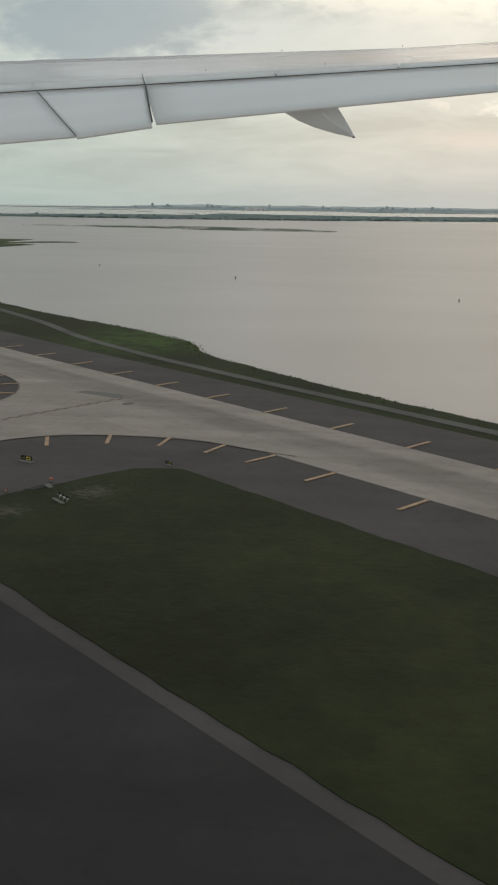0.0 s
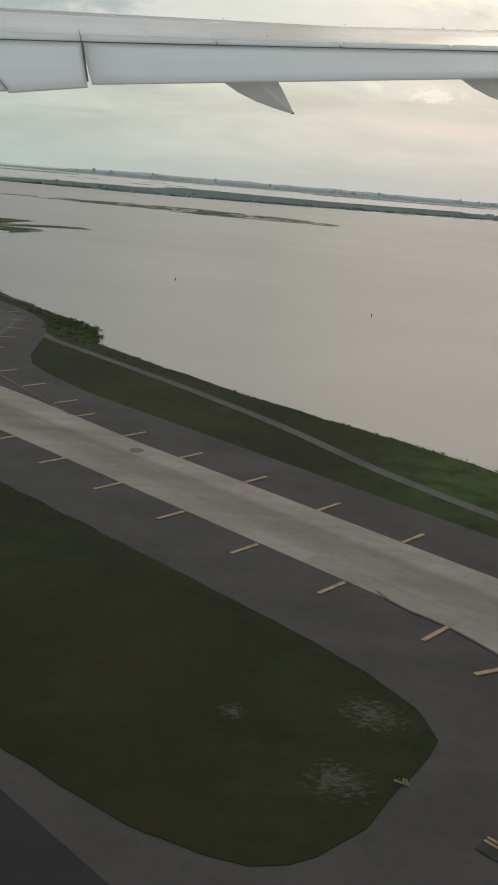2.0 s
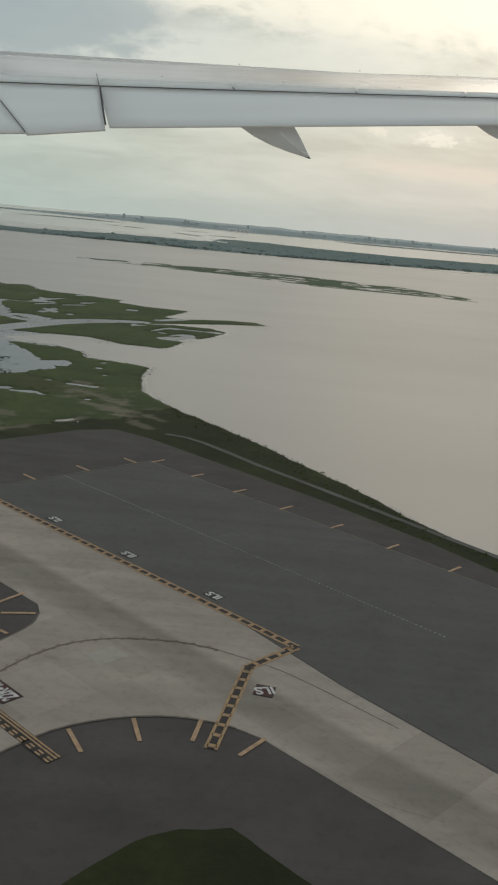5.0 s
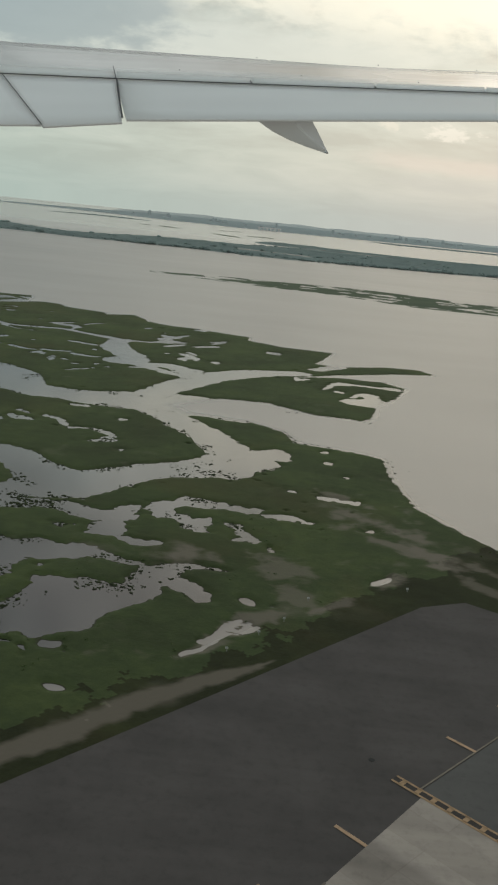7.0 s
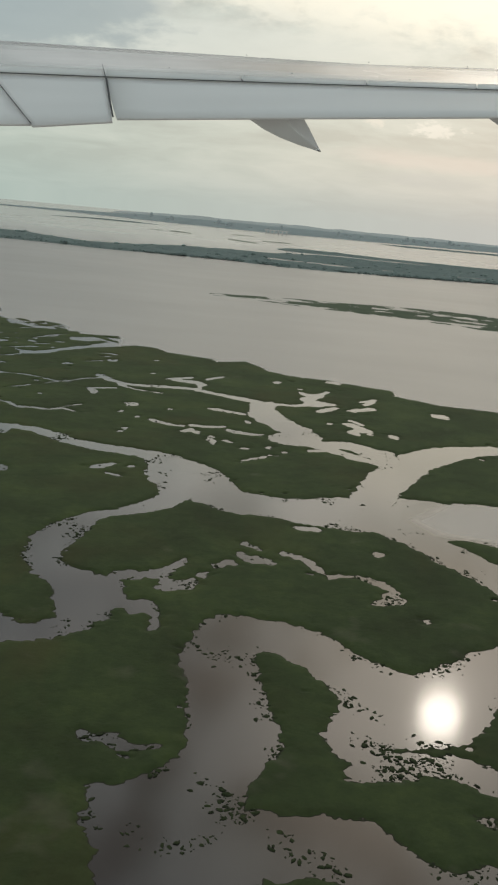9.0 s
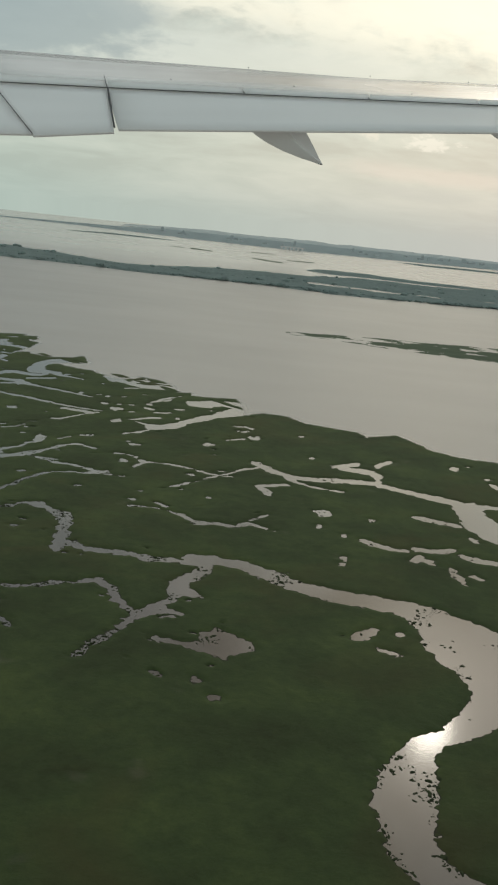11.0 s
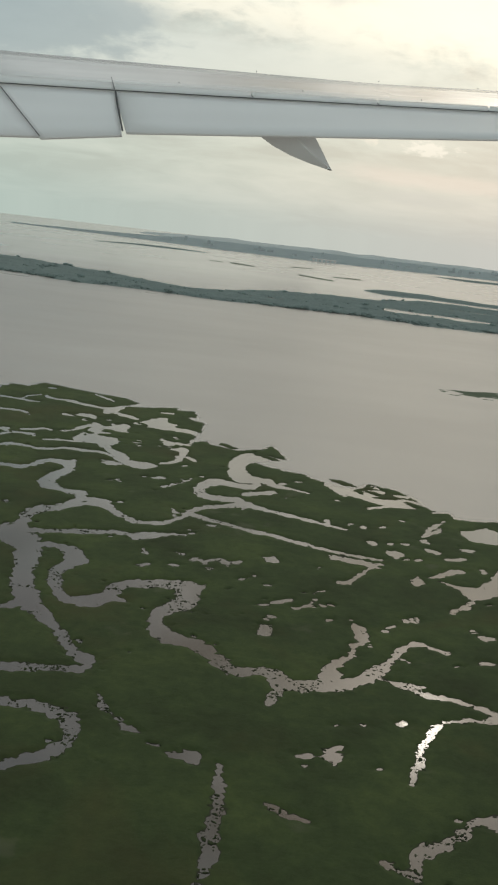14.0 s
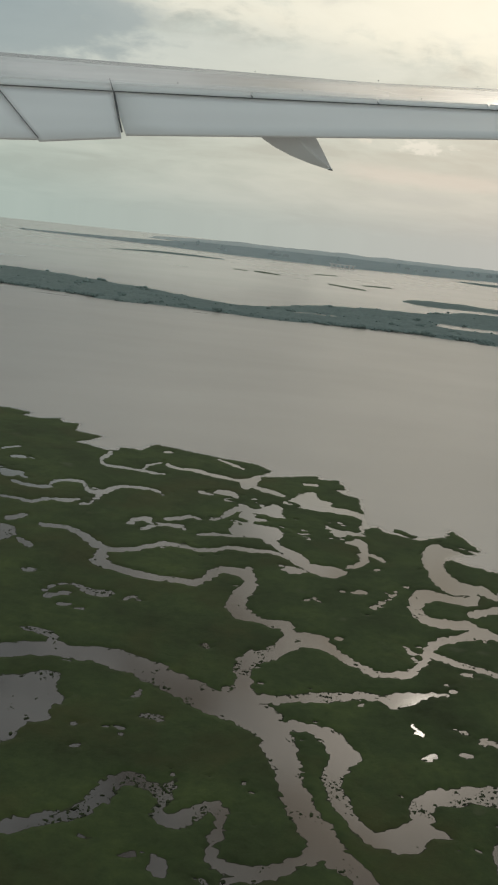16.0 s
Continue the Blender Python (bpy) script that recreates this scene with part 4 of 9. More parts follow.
water_outline(187.2, 107.7, 185.6, 106.8, 183.3, 107.3, 181.2, 108.7, 179.3, 109.5, 179.1, 109.5, 179.5, 110.1, 179.6, 110, 181.7, 109.5, 184.2, 108.7, 187.4, 109.7, 187.9, 108.9)
water_outline(183.3, 99.3, 182.9, 99.4, 182, 102.1, 181.6, 104, 181.8, 105, 182.3, 105.5, 182.7, 105.4, 183.3, 103.5, 183.9, 100.5, 183.7, 99.8)
water_outline(180.5, 95.8, 179.7, 95.5, 177.6, 96.5, 174.8, 97.6, 171.8, 98.6, 168.3, 99.8, 165.9, 100.8, 165.7, 100.8, 166, 101.3, 166.1, 101.3, 168.7, 100.6, 172.4, 99.6, 175.4, 98.6, 178.5, 97.8, 180.9, 97.1, 181, 96.4)
water_outline(181.1, 86.7, 180.4, 86.4, 177.5, 86.4, 174.8, 87.6, 171.1, 88.5, 168.6, 89.6, 166.2, 90.4, 163.9, 91.2, 161.4, 92.2, 158.5, 93.7, 155.9, 95.6, 155.8, 95.8, 156, 96.2, 156.2, 96.2, 158.9, 94.4, 161.8, 92.9, 164.4, 92, 166.9, 91.5, 169.4, 90.9, 171.8, 89.4, 175.5, 88.6, 178.2, 87.4, 181.2, 87.5, 181.4, 87.2)
water_outline(182.8, 117.2, 180.8, 121.1, 177.8, 120.9, 176.8, 117.3, 175.4, 113.7, 177.1, 114.1, 180.3, 116.2)
water_outline(175.9, 119, 175.7, 121, 174.2, 122.1, 173.1, 120, 173.2, 117.1, 174.4, 117.1)
water_outline(170.4, 118.7, 170.3, 121.6, 167.5, 122.5, 164.8, 121.6, 167, 120, 167.5, 117.7, 169.2, 117.5)
water_outline(172.3, 121.5, 172.2, 121.5, 169.9, 122.4, 169.7, 122.7, 170.1, 123.3, 170.3, 123.4, 172.5, 122.2, 172.7, 122.1)
water_outline(184.6, 109, 184.5, 109.2, 184.2, 109.3, 184.2, 109.7, 184.1, 109.9, 184.5, 110.5, 184.6, 110.3, 184.9, 110.2, 184.9, 109.8, 185, 109.6)
water_outline(184, 112.5, 183.9, 112.6, 183.7, 112.7, 183.7, 113.1, 183.6, 113.2, 184, 113.8, 184.1, 113.6, 184.3, 113.5, 184.3, 113.2, 184.4, 113)
water_outline(179.5, 104, 179.5, 104.1, 179.3, 104.2, 179.2, 104.5, 179.2, 104.7, 179.6, 105.1, 179.6, 105, 179.8, 104.9, 179.9, 104.6, 179.9, 104.5)
water_outline(174.8, 110.2, 174.8, 110.3, 174.6, 110.4, 174.5, 110.7, 174.4, 110.9, 174.8, 111.4, 174.9, 111.3, 175.1, 111.2, 175.1, 110.8, 175.2, 110.7)
water_outline(166.9, 103.2, 166.9, 103.3, 166.7, 103.4, 166.6, 103.7, 166.6, 103.8, 166.9, 104.2, 166.9, 104.1, 167.1, 104, 167.2, 103.7, 167.2, 103.6)
water_outline(165.5, 104.1, 165.4, 104.2, 165.1, 104.3, 165.1, 104.7, 165, 104.9, 165.3, 105.3, 165.4, 105.2, 165.7, 105.1, 165.7, 104.7, 165.8, 104.5)
water_outline(163.9, 106.4, 163.8, 106.5, 163.6, 106.6, 163.5, 107, 163.5, 107.1, 163.7, 107.6, 163.8, 107.5, 164.1, 107.4, 164.1, 107, 164.2, 106.8)
water_outline(159.2, 101.4, 159.2, 101.5, 159, 101.6, 159, 101.9, 158.9, 102, 159.1, 102.4, 159.2, 102.3, 159.4, 102.2, 159.4, 101.9, 159.5, 101.8)
water_outline(158.3, 103, 158.2, 103.1, 158, 103.2, 157.9, 103.6, 157.8, 103.7, 158.1, 104.2, 158.2, 104, 158.4, 104, 158.5, 103.6, 158.5, 103.4)
water_outline(153.8, 99.7, 153.7, 99.8, 153.5, 99.9, 153.4, 100.2, 153.3, 100.4, 153.5, 100.8, 153.6, 100.6, 153.8, 100.6, 153.9, 100.2, 154, 100.1)
water_outline(155.3, 94.1, 155.2, 94.2, 155.1, 94.2, 155, 94.5, 154.9, 94.6, 155.1, 95, 155.2, 94.9, 155.4, 94.8, 155.4, 94.5, 155.5, 94.4)
water_outline(158.8, 86.3, 158.8, 86.4, 158.6, 86.5, 158.6, 86.7, 158.5, 86.8, 158.7, 87.1, 158.8, 87, 158.9, 86.9, 159, 86.7, 159, 86.6)
water_outline(167.3, 76.6, 167.1, 76.7, 166.7, 76.9, 166.7, 77.3, 166.7, 77.6, 166.9, 77.9, 167.1, 77.8, 167.4, 77.7, 167.5, 77.2, 167.5, 76.9)
water_outline(167.9, 75.7, 167.7, 75.8, 167.5, 75.9, 167.5, 76.2, 167.4, 76.4, 167.7, 76.7, 167.8, 76.6, 168, 76.5, 168.1, 76.1, 168.1, 76)
water_outline(165.8, 74.7, 165.6, 74.8, 165.4, 74.9, 165.4, 75.2, 165.3, 75.4, 165.5, 75.7, 165.7, 75.6, 165.9, 75.5, 165.9, 75.1, 166, 75)
water_outline(161.4, 77.6, 161.3, 77.7, 161.2, 77.7, 161.1, 78, 161.1, 78, 161.3, 78.3, 161.4, 78.2, 161.5, 78.1, 161.6, 77.9, 161.6, 77.8)
water_outline(195.2, 93.5, 195.1, 93.7, 194.8, 93.8, 194.9, 94.2, 194.8, 94.4, 195.3, 94.8, 195.4, 94.7, 195.7, 94.6, 195.6, 94.1, 195.7, 94)
water_outline(191.4, 91, 191.3, 91.1, 191.1, 91.2, 191.1, 91.5, 191, 91.6, 191.5, 92, 191.5, 91.9, 191.7, 91.8, 191.7, 91.5, 191.8, 91.4)
water_outline(192.5, 96, 192.5, 96.1, 192.3, 96.3, 192.3, 96.6, 192.2, 96.7, 192.6, 97.1, 192.7, 97, 192.9, 96.9, 192.9, 96.6, 193, 96.5)
water_outline(195.8, 67.9, 195.8, 68, 195.5, 68.1, 195.5, 68.4, 195.5, 68.5, 195.9, 68.8, 196, 68.7, 196.2, 68.6, 196.2, 68.3, 196.2, 68.2)
water_outline(175.9, 81.8, 175.8, 81.9, 175.7, 82, 175.6, 82.2, 175.6, 82.3, 175.9, 82.6, 175.9, 82.5, 176.1, 82.4, 176.1, 82.2, 176.2, 82.1)
water_outline(163.9, 111.6, 163.8, 111.7, 163.7, 111.9, 163.7, 112, 163.6, 112.1, 163.9, 112.6, 163.9, 112.5, 164, 112.4, 164.1, 112.2, 164.2, 112.1)
water_outline(158.7, 77.5, 158.7, 77.6, 158.5, 77.7, 158.5, 77.9, 158.4, 77.9, 158.6, 78.2, 158.7, 78.1, 158.8, 78, 158.9, 77.8, 158.9, 77.8)
water_outline(161.3, 75.5, 161.2, 75.6, 161.1, 75.7, 161, 75.9, 161, 76, 161.2, 76.3, 161.2, 76.2, 161.4, 76.1, 161.4, 75.9, 161.5, 75.8)
water_outline(169.8, 111.9, 169.6, 112.1, 168.8, 115.3, 168.9, 115.9, 169.2, 116.4, 169.4, 116.2, 170.2, 113, 170.1, 112.4)
water_outline(161.4, 99.7, 160.9, 99.3, 160, 99.1, 159.7, 99.3, 159.9, 99.8, 160.4, 100.2, 161.3, 100.3, 161.5, 100.1)
water_outline(158.4, 108.1, 158.3, 108.5, 158.5, 113.1, 158.7, 114, 159, 114.4, 159.1, 113.9, 159, 109.4, 158.7, 108.4)
water_outline(164.6, 83.1, 164.2, 84.6, 162.4, 83.8, 163.1, 82.7)
water_outline(166.9, 78.3, 166.1, 77.8, 164.8, 77.4, 164.8, 79.1, 165, 79.8, 165.3, 80.1, 165.5, 79.8, 165.7, 78.5, 166.6, 78.9, 167.1, 78.8)
water_outline(167, 63.2, 166.2, 63.4, 164.4, 67, 163.4, 67.7, 161.3, 66.1, 161.2, 66.5, 161.1, 65.1, 160.2, 61.8, 157.3, 59.2, 154.7, 58.4, 153.1, 59.3, 151.6, 59.6, 149.6, 59.3, 147.7, 59, 146.3, 59.4, 145.1, 61.5, 143.8, 61.3, 144.5, 63.1, 145.9, 62.7, 147.3, 60.7, 148.4, 60.6, 150.2, 61.1, 152.6, 61.5, 154.2, 61, 155.8, 60.4, 157.5, 61.2, 158.6, 62, 159, 63.8, 158.5, 65.9, 162.1, 69.9, 164.6, 69.6, 165.8, 68.4, 167.8, 64.9, 167.7, 63.7)
water_outline(144.3, 61.3, 143.4, 61.9, 143.7, 62.6, 145, 63)
water_outline(145.4, 62.1, 144.4, 61.4, 142.3, 60.8, 140.6, 62.9, 139.3, 65.1, 138.7, 66.9, 138.9, 69.4, 139.5, 71.2, 139.8, 71.9, 139.9, 72, 140, 71.4, 140, 70, 139.8, 68, 140.5, 66.8, 141.6, 64.4, 143.2, 62.7, 144.8, 63, 145.6, 62.8)
water_outline(143.4, 62, 143.1, 60.8, 142.3, 59.2, 141.7, 58.3, 141.1, 57.5, 140.9, 57.7, 141.2, 58.6, 141.6, 59.5, 142.3, 61, 143, 62.1)
water_outline(139.4, 69.5, 139.1, 69.3, 137.8, 69.5, 136.6, 70.3, 135.1, 71.1, 135, 71.4, 135.1, 71.7, 135.3, 71.7, 136.8, 70.9, 138.1, 70.1, 139.3, 69.9, 139.4, 69.7)
water_outline(139.4, 64.9, 140.6, 67.2, 141.7, 68.2, 142, 69.4, 142.4, 71.5, 143.3, 72.8, 143.4, 74.3, 143.9, 75.8, 144.9, 77.1, 146, 77.8, 146.5, 77.9, 146.4, 77.5, 145.9, 76.9, 144.9, 76.2, 144.2, 75.4, 143.9, 74.6, 143.8, 72.9, 143, 71.5, 142.9, 69.9, 142.8, 67.7, 141.2, 65.4, 139.7, 64.2)
water_outline(152.1, 68.6, 151.5, 69.8, 150.2, 68.1, 150.9, 67)
water_outline(155.5, 72.3, 155.3, 72.4, 154.9, 72.5, 154.9, 73, 154.8, 73.2, 155, 73.5, 155.2, 73.4, 155.5, 73.3, 155.6, 72.8, 155.6, 72.5)
water_outline(152.8, 71.1, 152.7, 71.2, 152.5, 71.3, 152.5, 71.6, 152.4, 71.7, 152.6, 71.9, 152.7, 71.9, 152.9, 71.8, 153, 71.5, 153, 71.3)
water_outline(151.7, 77.8, 151.6, 77.9, 151.4, 78, 151.4, 78.2, 151.3, 78.3, 151.5, 78.6, 151.6, 78.5, 151.8, 78.4, 151.8, 78.2, 151.9, 78.1)
water_outline(148.8, 75.4, 148.7, 75.5, 148.6, 75.5, 148.5, 75.8, 148.4, 75.9, 148.6, 76.1, 148.7, 76, 148.8, 76, 148.9, 75.7, 149, 75.6)
water_outline(134.8, 54.4, 134.6, 54.5, 134.2, 54.7, 134, 55.2, 134, 55.5, 134.1, 55.7, 134.3, 55.6, 134.6, 55.4, 134.8, 54.9, 134.9, 54.6)
water_outline(133.6, 53.7, 133.5, 53.8, 133.3, 53.9, 133.2, 54.1, 133.2, 54.2, 133.3, 54.3, 133.3, 54.3, 133.5, 54.2, 133.6, 54, 133.6, 53.8)
water_outline(136, 59.8, 135.9, 59.9, 135.7, 60, 135.6, 60.2, 135.6, 60.3, 135.7, 60.4, 135.8, 60.4, 135.9, 60.3, 136, 60.1, 136, 60)
water_outline(134.6, 61.7, 134.5, 61.8, 134.4, 61.9, 134.3, 62.1, 134.3, 62.2, 134.4, 62.4, 134.4, 62.3, 134.6, 62.2, 134.7, 62, 134.7, 61.9)
water_outline(152.6, 74.6, 152.5, 74.8, 152.4, 76.6, 153.1, 79.1, 154.1, 80.1, 153.9, 81.1, 153.9, 81.4, 154.1, 81.6, 154.2, 81.5, 154.5, 80.2, 153.3, 79.1, 152.8, 76.9, 152.9, 75.1, 152.8, 74.8)
water_outline(155.1, 73.8, 154.9, 73.9, 154.4, 75.9, 154.4, 76.1, 154.6, 76.4, 154.6, 76.2, 155.3, 74.3, 155.3, 74)
water_outline(143.9, 78.6, 143.8, 79, 144, 80.4, 144.1, 80.9, 144.3, 81, 144.3, 80.6, 144.3, 79.4, 144.1, 78.7)
water_outline(134.3, 56.6, 133.7, 57.8, 132.8, 56.6, 132.4, 55.5, 133.3, 56)
water_outline(175.7, 56.5, 172.8, 54.7, 168, 53, 164.8, 52.1, 160.8, 51.1, 157.2, 49.8, 155.4, 49.7, 155.2, 49.5, 156.1, 48.4, 157.7, 46.4, 159.5, 44.4, 158.9, 42, 156.4, 39.8, 154.1, 39.9, 152.5, 41.7, 150.9, 42.8, 148.5, 43.2, 149.3, 44.5, 151.6, 43.6, 153.4, 42.5, 155.1, 40.9, 156.3, 41.1, 157.7, 42.1, 158.3, 43.7, 156.8, 45.6, 155.3, 47.7, 154.1, 48.8, 155.5, 51.2, 157.8, 51.2, 161.3, 52.3, 165.4, 53.5, 168.6, 54.6, 173.6, 57.1, 176, 57.5)
water_outline(149, 43, 148.1, 43.7, 148.5, 44.2, 149.8, 44.3)
water_outline(150.4, 44, 149.3, 43.1, 147.8, 42.5, 146.7, 40.9, 146.6, 38.9, 147.3, 37, 147.5, 35, 147.5, 33, 147.2, 32.2, 146.8, 32.1, 146.4, 32.6, 146.3, 34.6, 146.1, 36.4, 145.6, 38.5, 145.5, 40.8, 147.1, 43.4, 149.3, 44.3, 150.4, 44.5)
water_outline(171, 44.9, 170.6, 45, 169, 48, 168.2, 51.6, 168.3, 52.9, 168.5, 53.5, 168.9, 53.7, 169.2, 53.4, 169.1, 52.1, 169.6, 48.3, 171.3, 45.5, 171.3, 45.1)
water_outline(150.9, 47.9, 150.7, 47.7, 149.1, 46.8, 147.4, 46.3, 145.5, 46.1, 144.5, 46.5, 144.4, 46.6, 144.4, 46.7, 144.6, 46.7, 145.7, 46.5, 147.5, 46.6, 149.2, 47.2, 150.7, 48, 150.9, 48)
water_outline(123.7, 49.3, 123.5, 49.3, 121.4, 49.8, 122.2, 51.5, 121.8, 53.6, 121.8, 56.3, 121.5, 58.1, 119.9, 58.8, 117.9, 58.5, 116, 58.4, 114.7, 57.6, 113.2, 56.1, 111.5, 54.7, 109.8, 53.1, 108.5, 52.3, 108.3, 52.7, 109.3, 54.2, 111.1, 56.1, 112.9, 57.5, 114.7, 59.2, 117, 60.4, 118.5, 59.6, 120.8, 60, 122.1, 58.7, 122.4, 56.8, 122.6, 54.2, 123.4, 52.2, 122.1, 50.3, 123.8, 49.6, 123.9, 49.4)
water_outline(109.9, 53.6, 109.2, 53.8, 108.8, 54.9, 106.9, 54.8, 105.5, 55.9, 103.9, 57.4, 102.8, 58, 101, 58.5, 100.3, 59.9, 98.9, 60.8, 97.6, 62.2, 97.2, 64, 97.3, 64.6, 97.4, 64.8, 97.7, 64.6, 98.2, 63, 99.3, 61.7, 100.9, 60.9, 101.7, 59.7, 103.3, 59, 104.5, 58.4, 106.2, 56.9, 107.6, 55.9, 109.4, 55.9, 110.3, 55.1, 110.4, 54.2)
water_outline(98.7, 63.9, 98.1, 62.8, 97.3, 61.2, 97.1, 59.6, 96.4, 56.8, 94.5, 54.8, 93.6, 54.2, 93.4, 52.1, 93.2, 50.4, 92.8, 48.8, 92.1, 47.1, 91.6, 45.2, 91.3, 43.7, 90.7, 42.4, 90.1, 41.1, 89.7, 40.6, 89.5, 40.7, 89.6, 41.4, 90.2, 42.7, 90.5, 43.9, 90.9, 45.2, 91.3, 47.2, 92, 48.9, 92.2, 50.1, 92.4, 51.7, 92.7, 54.5, 94.1, 56.6, 95.2, 57.9, 95.4, 59.1, 96.2, 61.8, 97.8, 63.6, 98.5, 64.2)
water_outline(94.9, 55.7, 93.8, 55.2, 92.8, 56, 92, 56.3, 91.9, 56.4, 91.9, 56.5, 92.1, 56.6, 93, 56.8, 94.5, 57.3, 95.2, 56.5)
water_outline(92.5, 50.1, 92.1, 50.3, 91.2, 52, 90.6, 52.5, 90.5, 52.7, 90.6, 52.8, 90.8, 52.8, 91.6, 52.7, 92.6, 51.1, 92.7, 50.4)
water_outline(105.3, 43.1, 105.2, 43.2, 104, 43.4, 103, 44.3, 102.5, 45.5, 101.8, 47, 101.5, 48.3, 100.7, 49, 100.6, 50.2, 100, 50.8, 98.6, 50.7, 97.3, 50.2, 95.8, 49.6, 94.5, 49.5, 93.1, 49.1, 92.7, 49.3, 92.8, 49.6, 93.2, 49.9, 94.6, 50.1, 95.9, 50.5, 97.5, 51.1, 98.8, 51.6, 100.4, 51.6, 101.1, 50.6, 101, 49.2, 101.8, 48.7, 102.4, 47.6, 103, 45.9, 103.4, 44.7, 104.2, 43.7, 105.3, 43.3, 105.4, 43.3)
water_outline(104.1, 43.6, 104, 43.4, 102.9, 42.2, 101.7, 41.1, 101.3, 41.6, 101.2, 41.7, 101.3, 41.9, 101.5, 41.9, 101.8, 41.8, 102.8, 42.3, 103.9, 43.5, 104.1, 43.7)
water_outline(101.4, 39.1, 101.3, 39.2, 101.1, 40, 101.2, 40.5, 101.4, 40.6, 101.6, 40.4, 101.6, 39.4, 101.6, 39.1)
water_outline(101.7, 37.4, 101.6, 37.1, 101.1, 36.2, 100.1, 36.3, 99.5, 36.1, 98.7, 36.5, 98.1, 36.7, 98, 36.7, 98, 36.8, 98.2, 36.9, 98.9, 36.8, 99.6, 36.4, 100.3, 37, 101.1, 36.7, 101.4, 37.2, 101.6, 37.4)
water_outline(98.8, 39.8, 98.5, 39.7, 97.7, 39.7, 97.1, 39.9, 97, 40, 97, 40.1, 97.2, 40.2, 98, 40.3, 98.7, 40.1, 98.8, 40)
water_outline(120.9, 49, 120.3, 48.6, 119.5, 48.2, 118.8, 47.3, 118.6, 47, 118.4, 47, 118.5, 47.2, 119.1, 48.6, 120.4, 49.1, 120.9, 49.2)
water_outline(131.5, 82.1, 131.3, 82, 128.7, 81.1, 127.2, 83.5, 122.9, 85.2, 119.6, 86, 118.3, 87.6, 118.2, 87.7, 118.4, 88.1, 118.5, 88, 119.9, 86.4, 123.2, 85.6, 127.5, 83.9, 129.4, 82.1, 131.6, 82.4, 131.7, 82.5)
water_outline(129.3, 82, 129.1, 81.6, 127.8, 78.9, 127.6, 78.6, 127.4, 78.5, 127.5, 78.8, 128.7, 81.4, 129, 81.9)
water_outline(118.8, 76.9, 118.6, 77.2, 118.8, 80.6, 119.4, 86.9, 119.7, 95.1, 116.8, 94.5, 113.3, 93.5, 110.4, 93.7, 106.2, 95.9, 106.1, 96, 106.3, 96.4, 106.4, 96.3, 110.6, 94.2, 113.6, 94.3, 117, 95.1, 120.3, 96, 119.8, 87.3, 119.2, 81, 119.3, 77.9, 119.1, 77.2)
water_outline(115.5, 67.6, 115.4, 67.6, 114.2, 69.1, 111.6, 70.4, 109.2, 70.6, 106.9, 69.9, 105.8, 71.9, 103.9, 72.8, 103.7, 75.4, 100.9, 75.8, 100.8, 75.9, 100.9, 76.2, 101.1, 76.2, 104.1, 76.1, 104.4, 73.6, 106.2, 72.8, 107.5, 71, 109.5, 71.2, 111.8, 70.8, 114.4, 69.3, 115.6, 67.9, 115.7, 67.8)
water_outline(104.5, 76.2, 104.5, 76.6, 105.1, 79.7, 105.1, 79.9, 105.3, 80, 105.3, 79.8, 104.8, 76.8, 104.7, 76.4)
water_outline(147.7, 131.6, 151.7, 125.4, 154, 123.3, 156, 119.9, 156.2, 116.8, 152.7, 114.6, 151.7, 116.6, 150.9, 119.5, 147.9, 119.1, 146.8, 114.2, 146.7, 109.9, 146, 105.9, 144.9, 102, 144.7, 98.4, 146.3, 96.4, 144.3, 95.5, 143.7, 97.6, 142.2, 99.3, 143.3, 102.9, 143.9, 107.7, 144.6, 111.1, 144.4, 116.6, 144.6, 122.1, 143.2, 127.3)
water_outline(148.1, 95.8, 147.9, 95.8, 145.7, 95.9, 145.5, 96.1, 145.8, 96.5, 146.1, 96.6, 148.2, 96.3, 148.4, 96.3)
water_outline(158.6, 108.9, 158.6, 109.2, 159.5, 113.8, 159.9, 116.7, 160.1, 117.5, 160.6, 118, 160.8, 117.7, 160.4, 114.8, 159.3, 109.9, 159.1, 109.3)
water_outline(157.4, 98.3, 156.7, 98.1, 155.3, 99.3, 155.3, 99.9, 155.7, 100.5, 156.3, 100.6, 157.9, 99.6, 157.8, 98.9)
water_outline(151.7, 103.4, 151.5, 103.5, 150.5, 105.1, 150.5, 105.7, 150.9, 106.3, 151.3, 106.2, 152.1, 104.2, 152.1, 103.9)
water_outline(152.5, 108.3, 152.2, 108.3, 151.3, 109.1, 151.3, 109.7, 151.7, 110.3, 152.2, 110.4, 152.9, 109.3, 152.9, 108.8)
water_outline(155.4, 103.9, 155.1, 103.8, 153.6, 104.1, 153.5, 104.5, 153.9, 105.1, 154.4, 105.3, 155.7, 104.7, 155.8, 104.5)
water_outline(150.8, 93.4, 150.5, 94.9, 149, 93.9, 149, 92.5)
water_outline(149.7, 95.9, 149.5, 96, 148.8, 97, 148.8, 97.4, 149.2, 97.9, 149.5, 97.8, 150, 96.6, 150, 96.3)
water_outline(149.1, 97.6, 149, 97.8, 148.6, 100.2, 148, 101.5, 148, 101.9, 148.4, 102.4, 148.7, 102.4, 149.5, 101.2, 149.6, 98.5, 149.5, 98.1)
water_outline(142.3, 89, 142.1, 89.3, 142.1, 91.6, 142.6, 93.9, 142.8, 94.5, 143.1, 94.8, 143.2, 94.5, 142.9, 92.3, 142.7, 89.9, 142.6, 89.4)
